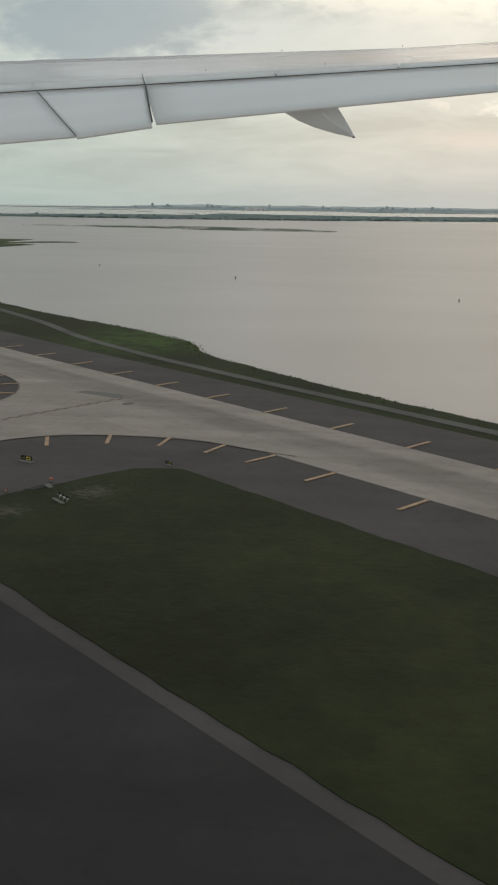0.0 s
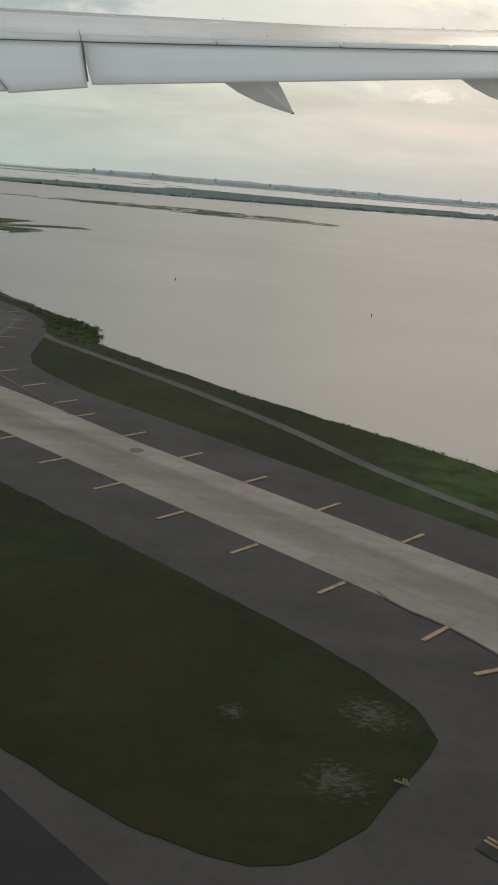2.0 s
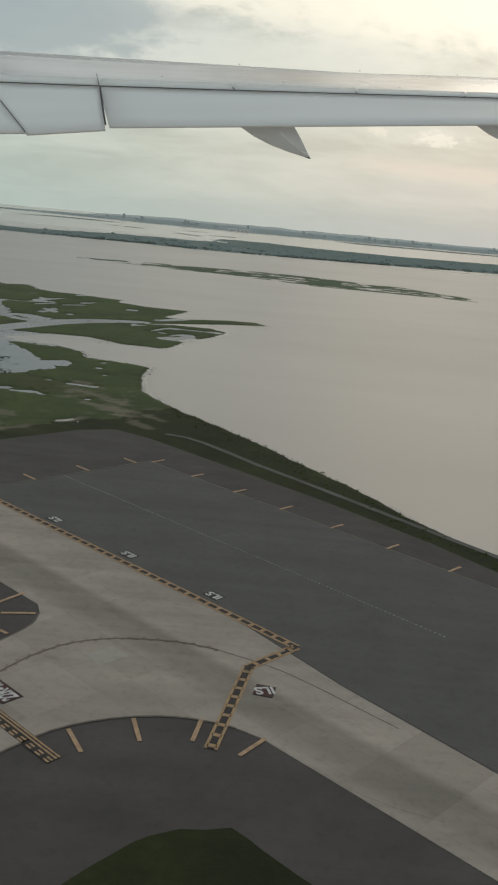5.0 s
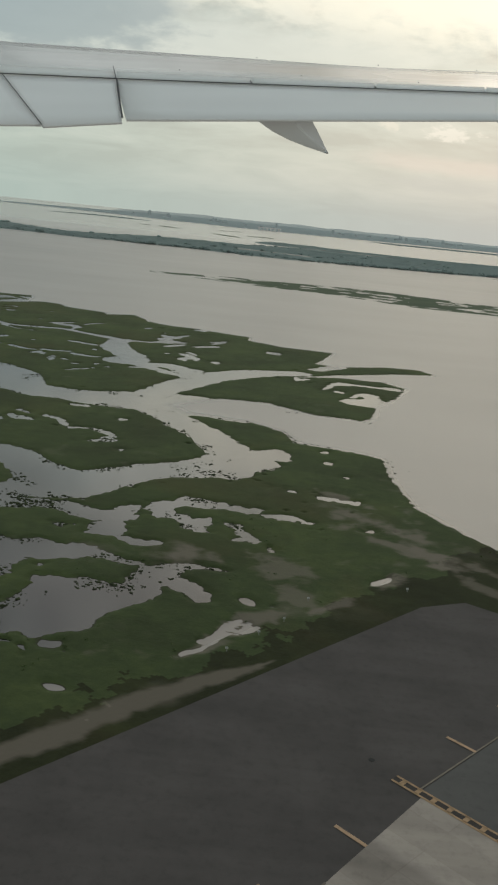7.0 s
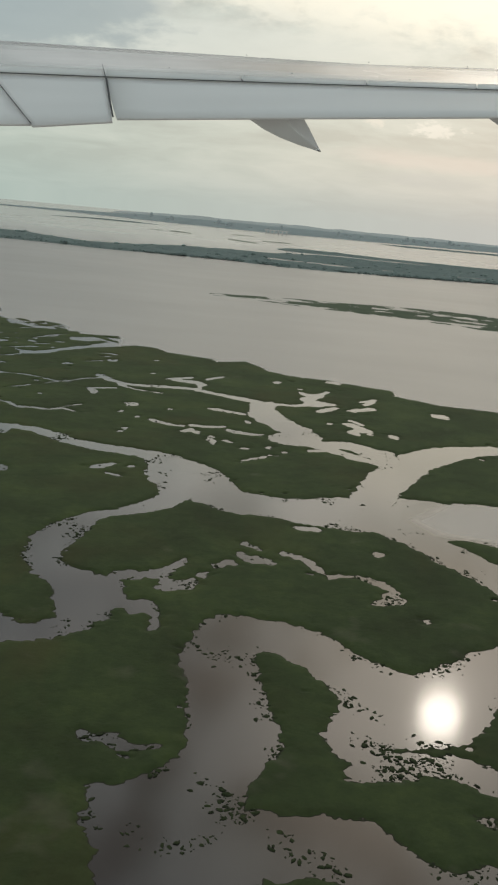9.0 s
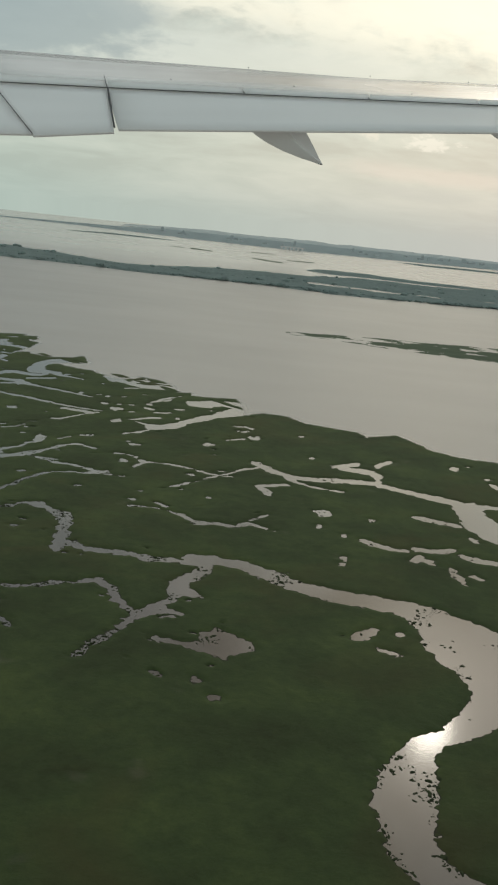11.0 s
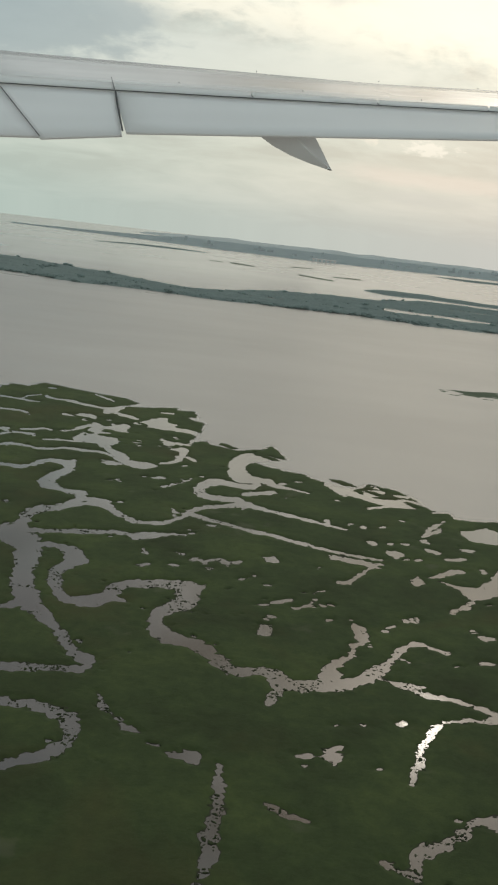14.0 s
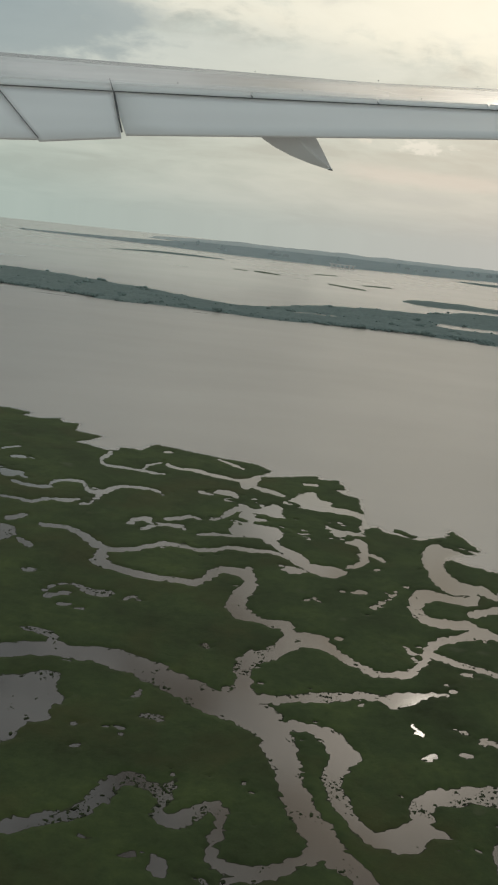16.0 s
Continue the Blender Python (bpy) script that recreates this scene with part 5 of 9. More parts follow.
water_outline(144.2, 82.5, 144.1, 82.5, 143.2, 83.8, 143.2, 84.2, 143.5, 84.6, 143.9, 84.6, 144.5, 83.1, 144.6, 82.8)
water_outline(138.8, 109.3, 138.6, 109.4, 137.7, 110.8, 135.9, 110.7, 135.7, 110.7, 136, 111.3, 136.2, 111.3, 138.3, 111.8, 139.1, 110.1, 139.1, 109.8)
water_outline(132.7, 101, 132.6, 101.2, 132.2, 103.8, 132.2, 104.4, 132.5, 104.8, 132.7, 104.6, 133.1, 101.8, 133, 101.4)
water_outline(131.6, 105.6, 132.5, 108.3, 130.9, 106.9, 130.9, 105.7)
water_outline(153.7, 100, 153.7, 100.1, 153.5, 100.2, 153.5, 100.6, 153.4, 100.7, 153.8, 101.2, 153.9, 101.1, 154.1, 101, 154.1, 100.6, 154.2, 100.5)
water_outline(136.6, 86.4, 136.5, 86.5, 136.2, 86.6, 136.2, 87, 136.2, 87.2, 136.4, 87.6, 136.6, 87.5, 136.8, 87.4, 136.9, 87, 136.9, 86.8)
water_outline(132.1, 96.1, 132, 96.2, 131.6, 96.3, 131.6, 96.9, 131.5, 97.1, 131.8, 97.6, 132, 97.5, 132.3, 97.4, 132.4, 96.9, 132.4, 96.6)
water_outline(135.6, 108, 135.5, 108.1, 135.2, 108.2, 135.2, 108.7, 135.1, 108.8, 135.5, 109.4, 135.6, 109.2, 135.8, 109.2, 135.8, 108.7, 135.9, 108.5)
water_outline(165, 103.5, 164.9, 103.7, 164.6, 103.7, 164.6, 104.2, 164.6, 104.4, 165.1, 105, 165.2, 104.9, 165.5, 104.8, 165.5, 104.3, 165.5, 104.1)
water_outline(160.8, 99.3, 160.8, 99.4, 160.5, 99.5, 160.5, 99.8, 160.5, 100, 160.9, 100.5, 161, 100.4, 161.2, 100.3, 161.2, 99.9, 161.3, 99.8)
water_outline(149.5, 114.2, 149.4, 114.3, 149.2, 114.4, 149.2, 114.8, 149.1, 114.9, 149.5, 115.5, 149.6, 115.4, 149.8, 115.3, 149.8, 114.9, 149.9, 114.8)
water_outline(130.7, 79, 130.5, 79.1, 130.2, 79.2, 130.2, 79.6, 130.1, 79.8, 130.4, 80.1, 130.5, 80, 130.8, 79.9, 130.9, 79.5, 130.9, 79.3)
water_outline(116.5, 52.6, 116.4, 52.7, 116.2, 52.8, 116.2, 53, 116.1, 53.2, 116.2, 53.3, 116.3, 53.3, 116.5, 53.2, 116.6, 52.9, 116.6, 52.8)
water_outline(112.1, 47, 111.9, 47, 111.6, 47.2, 111.5, 47.5, 111.5, 47.8, 111.6, 47.9, 111.8, 47.9, 112.1, 47.7, 112.2, 47.3, 112.2, 47.1)
water_outline(151.5, 67.8, 151.1, 67.9, 150.6, 68.1, 150.6, 68.7, 150.7, 69.1, 151, 69.4, 151.4, 69.4, 151.9, 69.2, 151.9, 68.5, 151.8, 68.1)
water_outline(132.7, 64.3, 132.6, 64.3, 132.3, 64.5, 132.3, 64.8, 132.3, 65, 132.5, 65.2, 132.6, 65.1, 132.9, 65, 132.9, 64.7, 133, 64.5)
water_outline(133.6, 55.8, 133.2, 55.9, 132.7, 56.1, 132.7, 56.7, 132.7, 57.1, 132.9, 57.3, 133.3, 57.3, 133.8, 57, 133.8, 56.4, 133.8, 56)
water_outline(134.5, 54.8, 134.4, 54.9, 134.2, 55, 134.1, 55.3, 134.1, 55.5, 134.3, 55.6, 134.4, 55.6, 134.7, 55.5, 134.7, 55.2, 134.7, 55)
water_outline(130.1, 57.6, 130, 57.7, 129.8, 57.8, 129.7, 58, 129.7, 58.2, 129.9, 58.4, 130, 58.3, 130.2, 58.2, 130.2, 57.9, 130.3, 57.8)
water_outline(110, 44.9, 109.9, 45, 109.8, 45, 109.7, 45.2, 109.7, 45.4, 109.8, 45.5, 109.9, 45.4, 110, 45.3, 110.1, 45.1, 110.1, 45)
water_outline(129.3, 89.3, 129.3, 89.3, 129.2, 89.5, 129.1, 89.6, 129.1, 89.7, 129.3, 90, 129.3, 90, 129.4, 89.8, 129.5, 89.7, 129.5, 89.6)
water_outline(127.5, 92.9, 127.4, 93, 127.3, 93.1, 127.2, 93.3, 127.2, 93.3, 127.4, 93.7, 127.5, 93.6, 127.6, 93.5, 127.6, 93.4, 127.7, 93.3)
water_outline(119.2, 72.4, 119.1, 72.5, 119, 72.6, 119, 72.7, 118.9, 72.8, 119.1, 73, 119.1, 72.9, 119.2, 72.9, 119.3, 72.8, 119.3, 72.7)
water_outline(124.5, 66.8, 124.4, 66.9, 124.3, 67, 124.3, 67.2, 124.2, 67.2, 124.4, 67.5, 124.5, 67.4, 124.6, 67.3, 124.6, 67.1, 124.7, 67.1)
water_outline(138.6, 86.6, 138.6, 86.7, 138.5, 86.8, 138.4, 86.9, 138.4, 87, 138.7, 87.4, 138.7, 87.3, 138.8, 87.2, 138.9, 87, 138.9, 87)
water_outline(155.9, 94.8, 155.8, 94.6, 155.2, 91, 154.3, 86.4, 154.9, 84.9, 154.9, 84.8, 154.5, 84.4, 154.5, 84.5, 153.6, 85.7, 154.5, 90.4, 155.4, 94.2, 155.4, 94.5)
water_outline(140.9, 64.4, 140.3, 64.5, 139.4, 66, 138.5, 67.6, 138.6, 70.3, 139.4, 73.7, 140.2, 77.3, 140.3, 78.8, 138.8, 79.4, 137.4, 79.8, 137.3, 79.8, 137.5, 80.2, 137.7, 80.1, 139, 79.8, 140.9, 79.4, 140.8, 77.8, 140.2, 74.3, 139.6, 71, 139.5, 68.4, 140.5, 67, 141.4, 65.5, 141.3, 64.8)
water_outline(138.9, 69.4, 138.7, 69.4, 136.1, 70, 133.5, 70.6, 131.7, 72.1, 129.6, 72.6, 127.8, 72.6, 126.8, 73.2, 124.7, 74.6, 124.6, 74.7, 124.8, 75, 124.9, 74.9, 127.1, 73.6, 128.6, 73.8, 129.9, 73.1, 132.2, 72.7, 134, 71.2, 136.6, 70.6, 139, 69.8, 139.2, 69.7)
water_outline(127.9, 72.2, 128.1, 72.2, 129.5, 70.4, 130.7, 68.2, 130.6, 65.6, 129.8, 63.1, 128.8, 60.8, 128, 59, 127.6, 58.3, 127.3, 58.2, 127.4, 58.7, 128, 60.6, 129.4, 63, 129.9, 65.2, 130.3, 67.9, 129.2, 70, 127.7, 71.7, 127.7, 71.9)
water_outline(141.3, 58.2, 141.3, 58.4, 141.9, 60.4, 142.3, 61, 142.6, 61.1, 142.6, 60.8, 141.9, 58.7, 141.6, 58.3)
water_outline(141.1, 65.1, 141.2, 65.4, 142.2, 67.5, 142.5, 70.7, 143.6, 72.7, 143.8, 73.1, 144.1, 73.2, 143.9, 72.9, 142.9, 71, 142.6, 67.8, 141.6, 65.6, 141.4, 65.2)
water_outline(147.5, 78, 146.8, 77.2, 144.8, 75.2, 143.7, 74.4, 143.6, 74.7, 144.6, 75.9, 146.7, 77.7, 147.5, 78.2)
water_outline(140.8, 46.5, 140.5, 46.6, 138.9, 47.5, 138.9, 48, 139.3, 48.4, 140, 48.3, 141, 46.9, 141, 46.7)
water_outline(137.8, 48.5, 137.3, 47.9, 135.3, 45.7, 134, 43.6, 132.3, 41.6, 130.7, 39.6, 130.3, 39.2, 130.1, 39.2, 130.1, 39.5, 130.8, 41.5, 132.7, 43.6, 134.4, 45.8, 136.8, 48, 137.6, 48.6)
water_outline(131.2, 36.5, 129.7, 38.8, 128.4, 39.9, 126.6, 40.1, 125.2, 40.1, 123.6, 39.2, 122.8, 38, 121.5, 36.6, 120.8, 35, 120, 34.2, 122.6, 31.2)
water_outline(132.6, 47.6, 132.4, 47.6, 130.6, 47.9, 129.5, 48.5, 129.4, 48.5, 129.5, 48.7, 129.7, 48.7, 131, 48.3, 132.6, 47.8, 132.7, 47.8)
water_outline(123.3, 49.7, 123.1, 49.6, 121.4, 49.4, 121.2, 49.6, 121.3, 49.7, 121.6, 49.9, 123.3, 49.9, 123.4, 49.9)
water_outline(121.4, 49.5, 120.9, 49, 119.6, 47.7, 118.8, 46.9, 118.4, 46.6, 118.3, 46.7, 118.5, 47.1, 119.1, 48.2, 120.8, 49.4, 121.3, 49.7)
water_outline(134.6, 80.6, 134.5, 80.7, 132.1, 82.2, 132, 82.2, 132.3, 82.6, 132.4, 82.5, 134.8, 81.1, 134.9, 81)
water_outline(132, 105.5, 131.8, 105.6, 131.3, 105.6, 131.5, 106.3, 131.6, 106.6, 132.4, 107.3, 132.6, 107.2, 133.1, 107.2, 132.8, 106.5, 132.8, 106.2)
water_outline(105.2, 121.2, 105, 121.2, 104.5, 121.2, 104.6, 122, 104.7, 122.5, 105.3, 123.3, 105.6, 123.3, 106.1, 123.3, 105.9, 122.5, 105.9, 122)
water_outline(99.5, 120.6, 99.5, 120.7, 99.1, 120.7, 99.2, 121.2, 99.2, 121.4, 99.7, 122.2, 99.8, 122.1, 100.1, 122.1, 100, 121.5, 100.1, 121.4)
water_outline(86.3, 123.1, 86.2, 123.2, 85.9, 123.2, 86, 123.8, 85.9, 123.9, 86.4, 124.7, 86.5, 124.6, 86.7, 124.6, 86.7, 124, 86.8, 123.9)
water_outline(83.3, 119.4, 83.1, 119.5, 82.8, 119.5, 82.9, 120.1, 82.8, 120.4, 83.3, 121.1, 83.4, 121, 83.7, 121, 83.7, 120.4, 83.7, 120.1)
water_outline(99.1, 81.5, 99, 81.6, 98.7, 81.6, 98.7, 82.1, 98.7, 82.2, 99.2, 82.7, 99.3, 82.6, 99.6, 82.6, 99.5, 82.1, 99.6, 81.9)
water_outline(91.4, 75.8, 91.2, 75.8, 90.9, 75.9, 91, 76.3, 91, 76.6, 91.4, 77, 91.5, 76.9, 91.9, 76.9, 91.8, 76.4, 91.8, 76.2)
water_outline(90.2, 74.3, 90.2, 74.4, 90, 74.5, 90, 74.8, 89.9, 74.9, 90.3, 75.3, 90.4, 75.2, 90.6, 75.1, 90.6, 74.8, 90.6, 74.7)
water_outline(95.4, 81.6, 95.4, 81.7, 95.3, 81.7, 95.3, 81.9, 95.2, 82, 95.6, 82.5, 95.7, 82.4, 95.8, 82.3, 95.8, 82.1, 95.9, 82)
water_outline(97, 88.8, 96.9, 89, 96.7, 89, 96.7, 89.4, 96.7, 89.5, 97.1, 90, 97.2, 89.9, 97.5, 89.8, 97.4, 89.5, 97.4, 89.4)
water_outline(132.1, 95.8, 132, 95.9, 131.5, 96, 131.8, 96.6, 131.8, 96.8, 132.6, 97.5, 132.8, 97.4, 133.2, 97.4, 133, 96.8, 133, 96.5)
water_outline(113.1, 77.9, 113.1, 78, 112.8, 78, 112.9, 78.4, 112.8, 78.5, 113.4, 79, 113.5, 78.8, 113.7, 78.8, 113.6, 78.4, 113.7, 78.3)
water_outline(117, 69, 117, 69.1, 116.7, 69.1, 116.8, 69.5, 116.8, 69.6, 117.4, 70, 117.4, 69.9, 117.7, 69.8, 117.6, 69.5, 117.6, 69.4)
water_outline(130.9, 79, 130.9, 79.1, 130.5, 79.1, 130.7, 79.5, 130.6, 79.7, 131.4, 80.2, 131.4, 80, 131.8, 80, 131.6, 79.6, 131.6, 79.5)
water_outline(136.6, 85.7, 136.5, 85.8, 136.2, 85.9, 136.4, 86.3, 136.3, 86.4, 137.1, 87, 137.2, 86.9, 137.5, 86.8, 137.3, 86.4, 137.4, 86.3)
water_outline(149.1, 92.1, 149.1, 92.2, 148.7, 92.3, 148.9, 92.8, 148.9, 92.9, 149.9, 93.6, 149.9, 93.5, 150.3, 93.4, 150.1, 92.9, 150.1, 92.8)
water_outline(146.7, 103.6, 146.7, 103.7, 146.5, 103.9, 146.6, 104.2, 146.5, 104.3, 147.5, 105.1, 147.6, 105, 147.8, 104.9, 147.7, 104.5, 147.7, 104.4)
water_outline(155.7, 97.9, 155.7, 98, 155.2, 98, 155.5, 98.6, 155.5, 98.8, 156.6, 99.5, 156.6, 99.4, 157.1, 99.3, 156.8, 98.8, 156.8, 98.6)
water_outline(168.7, 100.7, 168.6, 100.8, 168.4, 100.9, 168.5, 101.2, 168.5, 101.4, 169.8, 102.2, 169.8, 102.1, 170, 102, 169.9, 101.6, 169.9, 101.5)
water_outline(80.3, 105, 80.2, 105.1, 80.1, 105.2, 80.1, 105.4, 80, 105.5, 80.4, 106.1, 80.4, 106, 80.6, 106, 80.6, 105.7, 80.7, 105.6)
water_outline(72.6, 86.1, 72.5, 86.2, 72.3, 86.2, 72.2, 86.6, 72.2, 86.8, 72.5, 87.2, 72.6, 87.1, 72.8, 87.1, 72.8, 86.7, 72.9, 86.5)
water_outline(75.3, 86.1, 75.2, 86.1, 74.9, 86.2, 74.9, 86.6, 74.9, 86.8, 75.2, 87.2, 75.3, 87.1, 75.5, 87.1, 75.5, 86.7, 75.6, 86.5)
water_outline(76.6, 82.9, 76.4, 83, 76.1, 83, 76.1, 83.5, 76.1, 83.7, 76.4, 84.1, 76.6, 84.1, 76.9, 84, 76.9, 83.6, 76.9, 83.3)
water_outline(156.8, 106.3, 156.8, 106.4, 156.6, 106.5, 156.6, 106.9, 156.6, 107, 157.8, 107.9, 157.8, 107.7, 158, 107.6, 157.9, 107.3, 157.9, 107.1)
water_outline(77.2, 65.3, 77.1, 65.4, 76.9, 65.4, 76.9, 65.7, 76.9, 65.8, 77.2, 66, 77.2, 66, 77.4, 65.9, 77.4, 65.7, 77.4, 65.6)
water_outline(81.8, 45.6, 81.7, 45.6, 81.4, 45.7, 81.4, 46, 81.4, 46.1, 81.7, 46.3, 81.8, 46.2, 82.1, 46.1, 82, 45.9, 82, 45.7)
water_outline(79.2, 44.7, 79.2, 44.8, 79, 44.8, 79, 45, 79, 45.1, 79.2, 45.3, 79.3, 45.3, 79.5, 45.2, 79.5, 45, 79.5, 44.9)
water_outline(124.5, 192.4, 124.5, 192.6, 124.2, 192.7, 124.3, 193.3, 124.2, 193.5, 125.3, 195.5, 125.4, 195.3, 125.6, 195.1, 125.6, 194.5, 125.6, 194.3)
water_outline(119.6, 105.5, 119.6, 105.6, 119.4, 105.7, 119.4, 106, 119.4, 106.1, 120.1, 106.9, 120.2, 106.8, 120.3, 106.7, 120.3, 106.4, 120.4, 106.3)
water_outline(129, 114.2, 128.9, 114.4, 128.7, 114.5, 128.8, 114.8, 128.7, 114.9, 129.6, 115.8, 129.6, 115.7, 129.8, 115.6, 129.8, 115.2, 129.8, 115.1)
water_outline(71.4, 89.7, 71.1, 89.6, 70.5, 91.1, 70.6, 91.7, 70.9, 92.1, 71.2, 92.2, 71.8, 90.7, 71.7, 90.1)
water_outline(113.5, 87, 113.3, 87.1, 111.9, 91.2, 111.9, 91.4, 112.5, 92, 112.7, 91.9, 114.1, 87.7, 114.1, 87.5)
water_outline(113, 86.7, 111.7, 86, 110.2, 85.7, 109.9, 86, 110.6, 86.8, 111.8, 87.5, 113.4, 87.8, 113.6, 87.4)
water_outline(160, 90.4, 159.7, 90.4, 154.8, 93, 154.7, 93.2, 155.8, 93.9, 156.1, 93.9, 161, 91.4, 161.1, 91.2)
water_outline(127.9, 71.5, 127.6, 71.5, 127.2, 74, 127.2, 74.2, 127.9, 74.7, 128, 74.5, 128.7, 72.3, 128.6, 71.9)
water_outline(88.8, 113.6, 88.7, 114.1, 89.2, 114.8, 89.5, 114.8)
water_outline(95.8, 105.5, 94.3, 108.8, 92.9, 108.3, 89.2, 102.6, 86.7, 99.8, 83, 100.3, 79.6, 100.4, 78.1, 99.3, 75.4, 94.9, 71.7, 99.4, 67.7, 99.3, 65.3, 100.2, 62.7, 95.1, 65.1, 94.7, 69.6, 95.8, 73.4, 92, 75.8, 89.7, 78.9, 90.7, 80.3, 95.1, 82.1, 97.7, 85.7, 97.8, 88.7, 97.5, 91.7, 100.7)
water_outline(114, 104.8, 113.4, 104.6, 109.5, 106.7, 108.1, 105.8, 106.9, 104.1, 105.5, 102.4, 105, 102.3, 105.7, 103.6, 108.7, 108, 111.2, 108.9, 114.8, 106.1, 114.7, 105.6)
water_outline(114.7, 104.4, 114.4, 104.5, 113.6, 109.5, 113.8, 110.1, 114.5, 110.8, 114.8, 110.7, 115.6, 105.6, 115.4, 105.1)
water_outline(111.6, 110.9, 111.4, 111.1, 112.1, 115.4, 112.5, 116.2, 113.2, 116.9, 113.3, 116.7, 112.5, 112.2, 112.2, 111.6)
water_outline(97.5, 119.1, 97, 118.8, 94, 117.9, 94.7, 122.9, 95.2, 124.4, 95.9, 125.3, 96.3, 125, 95.8, 120.5, 97.8, 120.1, 98, 119.9)
water_outline(95, 117.1, 93.7, 115.5, 89.9, 112.2, 88.5, 113.7, 88.5, 114.3, 89, 115, 89.5, 115.3, 91.2, 114.6, 94.7, 117.8, 95.4, 118)
water_outline(86.3, 109.7, 85.7, 109.9, 85.8, 113.7, 86.2, 115.1, 86.8, 116, 87.3, 115.8, 87.6, 112.5, 87, 110.8)
water_outline(88, 122.9, 87.7, 122.9, 87.1, 125.8, 87.4, 127.1, 88, 128.1, 88.5, 128.1, 88.7, 124.5, 88.5, 123.6)
water_outline(80.2, 109.9, 79.8, 109.6, 77.2, 108.8, 77, 109.1, 77.3, 109.7, 77.8, 110.2, 80.3, 110.7, 80.5, 110.6)
water_outline(75.9, 103.8, 75.4, 103.7, 74.2, 105.9, 73, 105.2, 72.7, 105.4, 73, 106, 73.5, 106.7, 75.2, 107.7, 76.4, 105.4, 76.3, 104.5)
water_outline(103.1, 86.2, 102.8, 87.6, 100.9, 86.4, 101.5, 85.2)
water_outline(93.4, 82.4, 92.9, 82.2, 90, 82.7, 88.3, 83.9, 88.2, 84.1, 88.6, 84.6, 88.9, 84.6, 90.8, 83.7, 93.7, 83.2, 93.8, 82.9)
water_outline(88.6, 85.4, 88.1, 85.2, 86.8, 86.4, 85.6, 88.7, 85.7, 89.2, 86, 89.7, 86.4, 89.7, 87.6, 87.4, 89, 86.4, 89, 85.9)
water_outline(84.5, 88, 83.9, 87.7, 81.7, 88.8, 79.8, 90.1, 79.8, 90.5, 80.1, 91, 80.5, 91.2, 82.4, 89.8, 84.8, 89, 84.8, 88.5)
water_outline(86.3, 81.8, 86, 81.9, 86, 83.3, 84.7, 82.9, 84.5, 83, 84.7, 83.5, 85.2, 83.9, 87.2, 84.8, 87, 82.9, 86.7, 82.1)
water_outline(83.3, 83.3, 82.5, 82.6, 79.8, 81.3, 79.5, 81.4, 79.7, 81.9, 80.4, 82.5, 83.2, 83.9, 83.6, 83.8)
water_outline(80.8, 84, 80.5, 83.8, 79.3, 83.9, 79.2, 84.1, 79.4, 84.5, 79.7, 84.6, 80.9, 84.6, 81.1, 84.4)
water_outline(95.2, 95.5, 94.8, 95.4, 91.9, 96, 89.6, 97.4, 89.6, 97.7, 90, 98.3, 90.3, 98.4, 92.8, 97.3, 95.6, 96.4, 95.6, 96.1)
water_outline(86.9, 94.3, 86.5, 94.1, 85.7, 94, 85.6, 94.2, 85.9, 94.7, 86.3, 94.9, 87.1, 95, 87.2, 94.8)
water_outline(72.5, 78.4, 72.4, 78.6, 72.3, 81.5, 72.5, 83.8, 72.6, 84.3, 72.9, 84.6, 72.9, 84.4, 72.9, 82.1, 72.9, 79.1, 72.8, 78.7)
water_outline(102, 131.7, 101.5, 131.4, 99.4, 132.5, 99.4, 132.9, 100, 133.9, 100.4, 134.2, 102.6, 133.1, 102.6, 132.6)
water_outline(143.5, 94.6, 143.1, 94.6, 141.7, 98.3, 143.2, 103.1, 144.2, 109.1, 146.3, 116.5, 148.1, 122.4, 149.1, 123.9, 150.3, 124.9, 150.9, 124.8, 149, 118.7, 146.7, 111.2, 145.2, 104.7, 143.7, 99.8, 144.7, 95.8, 144.5, 95.3)
water_outline(155, 114, 153.6, 113.5, 150.9, 116.1, 151.4, 117.1, 152.5, 118.1, 153.7, 118.6, 156.9, 116.4, 156.3, 115.2)
water_outline(180.4, 115.4, 179.5, 115, 169.6, 115.6, 166, 120.1, 166.5, 121, 167.8, 122.1, 168.8, 122.4, 172.4, 117.9, 181.8, 116.9, 181.8, 116.5)
water_outline(86.8, 51, 87.1, 51.9, 86.7, 53.3, 85.3, 53.5, 83.5, 53.6, 82.9, 51.7, 82.8, 50, 84.5, 50)
water_outline(88.5, 48, 88.2, 48, 85.9, 48.8, 85.4, 50.1, 85.6, 50.4, 85.9, 50.6, 86.2, 50.6, 86.5, 49.3, 88.7, 48.3, 88.8, 48.2)
water_outline(53.6, 44, 53.2, 44.2, 52.4, 45.6, 51.9, 47.2, 52, 49, 52.4, 50, 52.9, 50.3, 53.1, 49.7, 53, 48.1, 53.4, 46.6, 53.9, 44.9, 53.9, 44.3)
water_outline(51, 47.2, 50.3, 48.5, 49.7, 49.7, 48.7, 49.1, 48.4, 47.2, 49.1, 45.7, 50.2, 45.9)
water_outline(51.1, 53.3, 50.8, 55.1, 49.7, 54.8, 50.3, 53.5, 50.5, 52.8)
water_outline(49.7, 50.5, 49.4, 50.7, 49.4, 51.2, 49.4, 51.6, 49.6, 51.7, 49.7, 51.6, 50, 51.3, 49.9, 50.8)
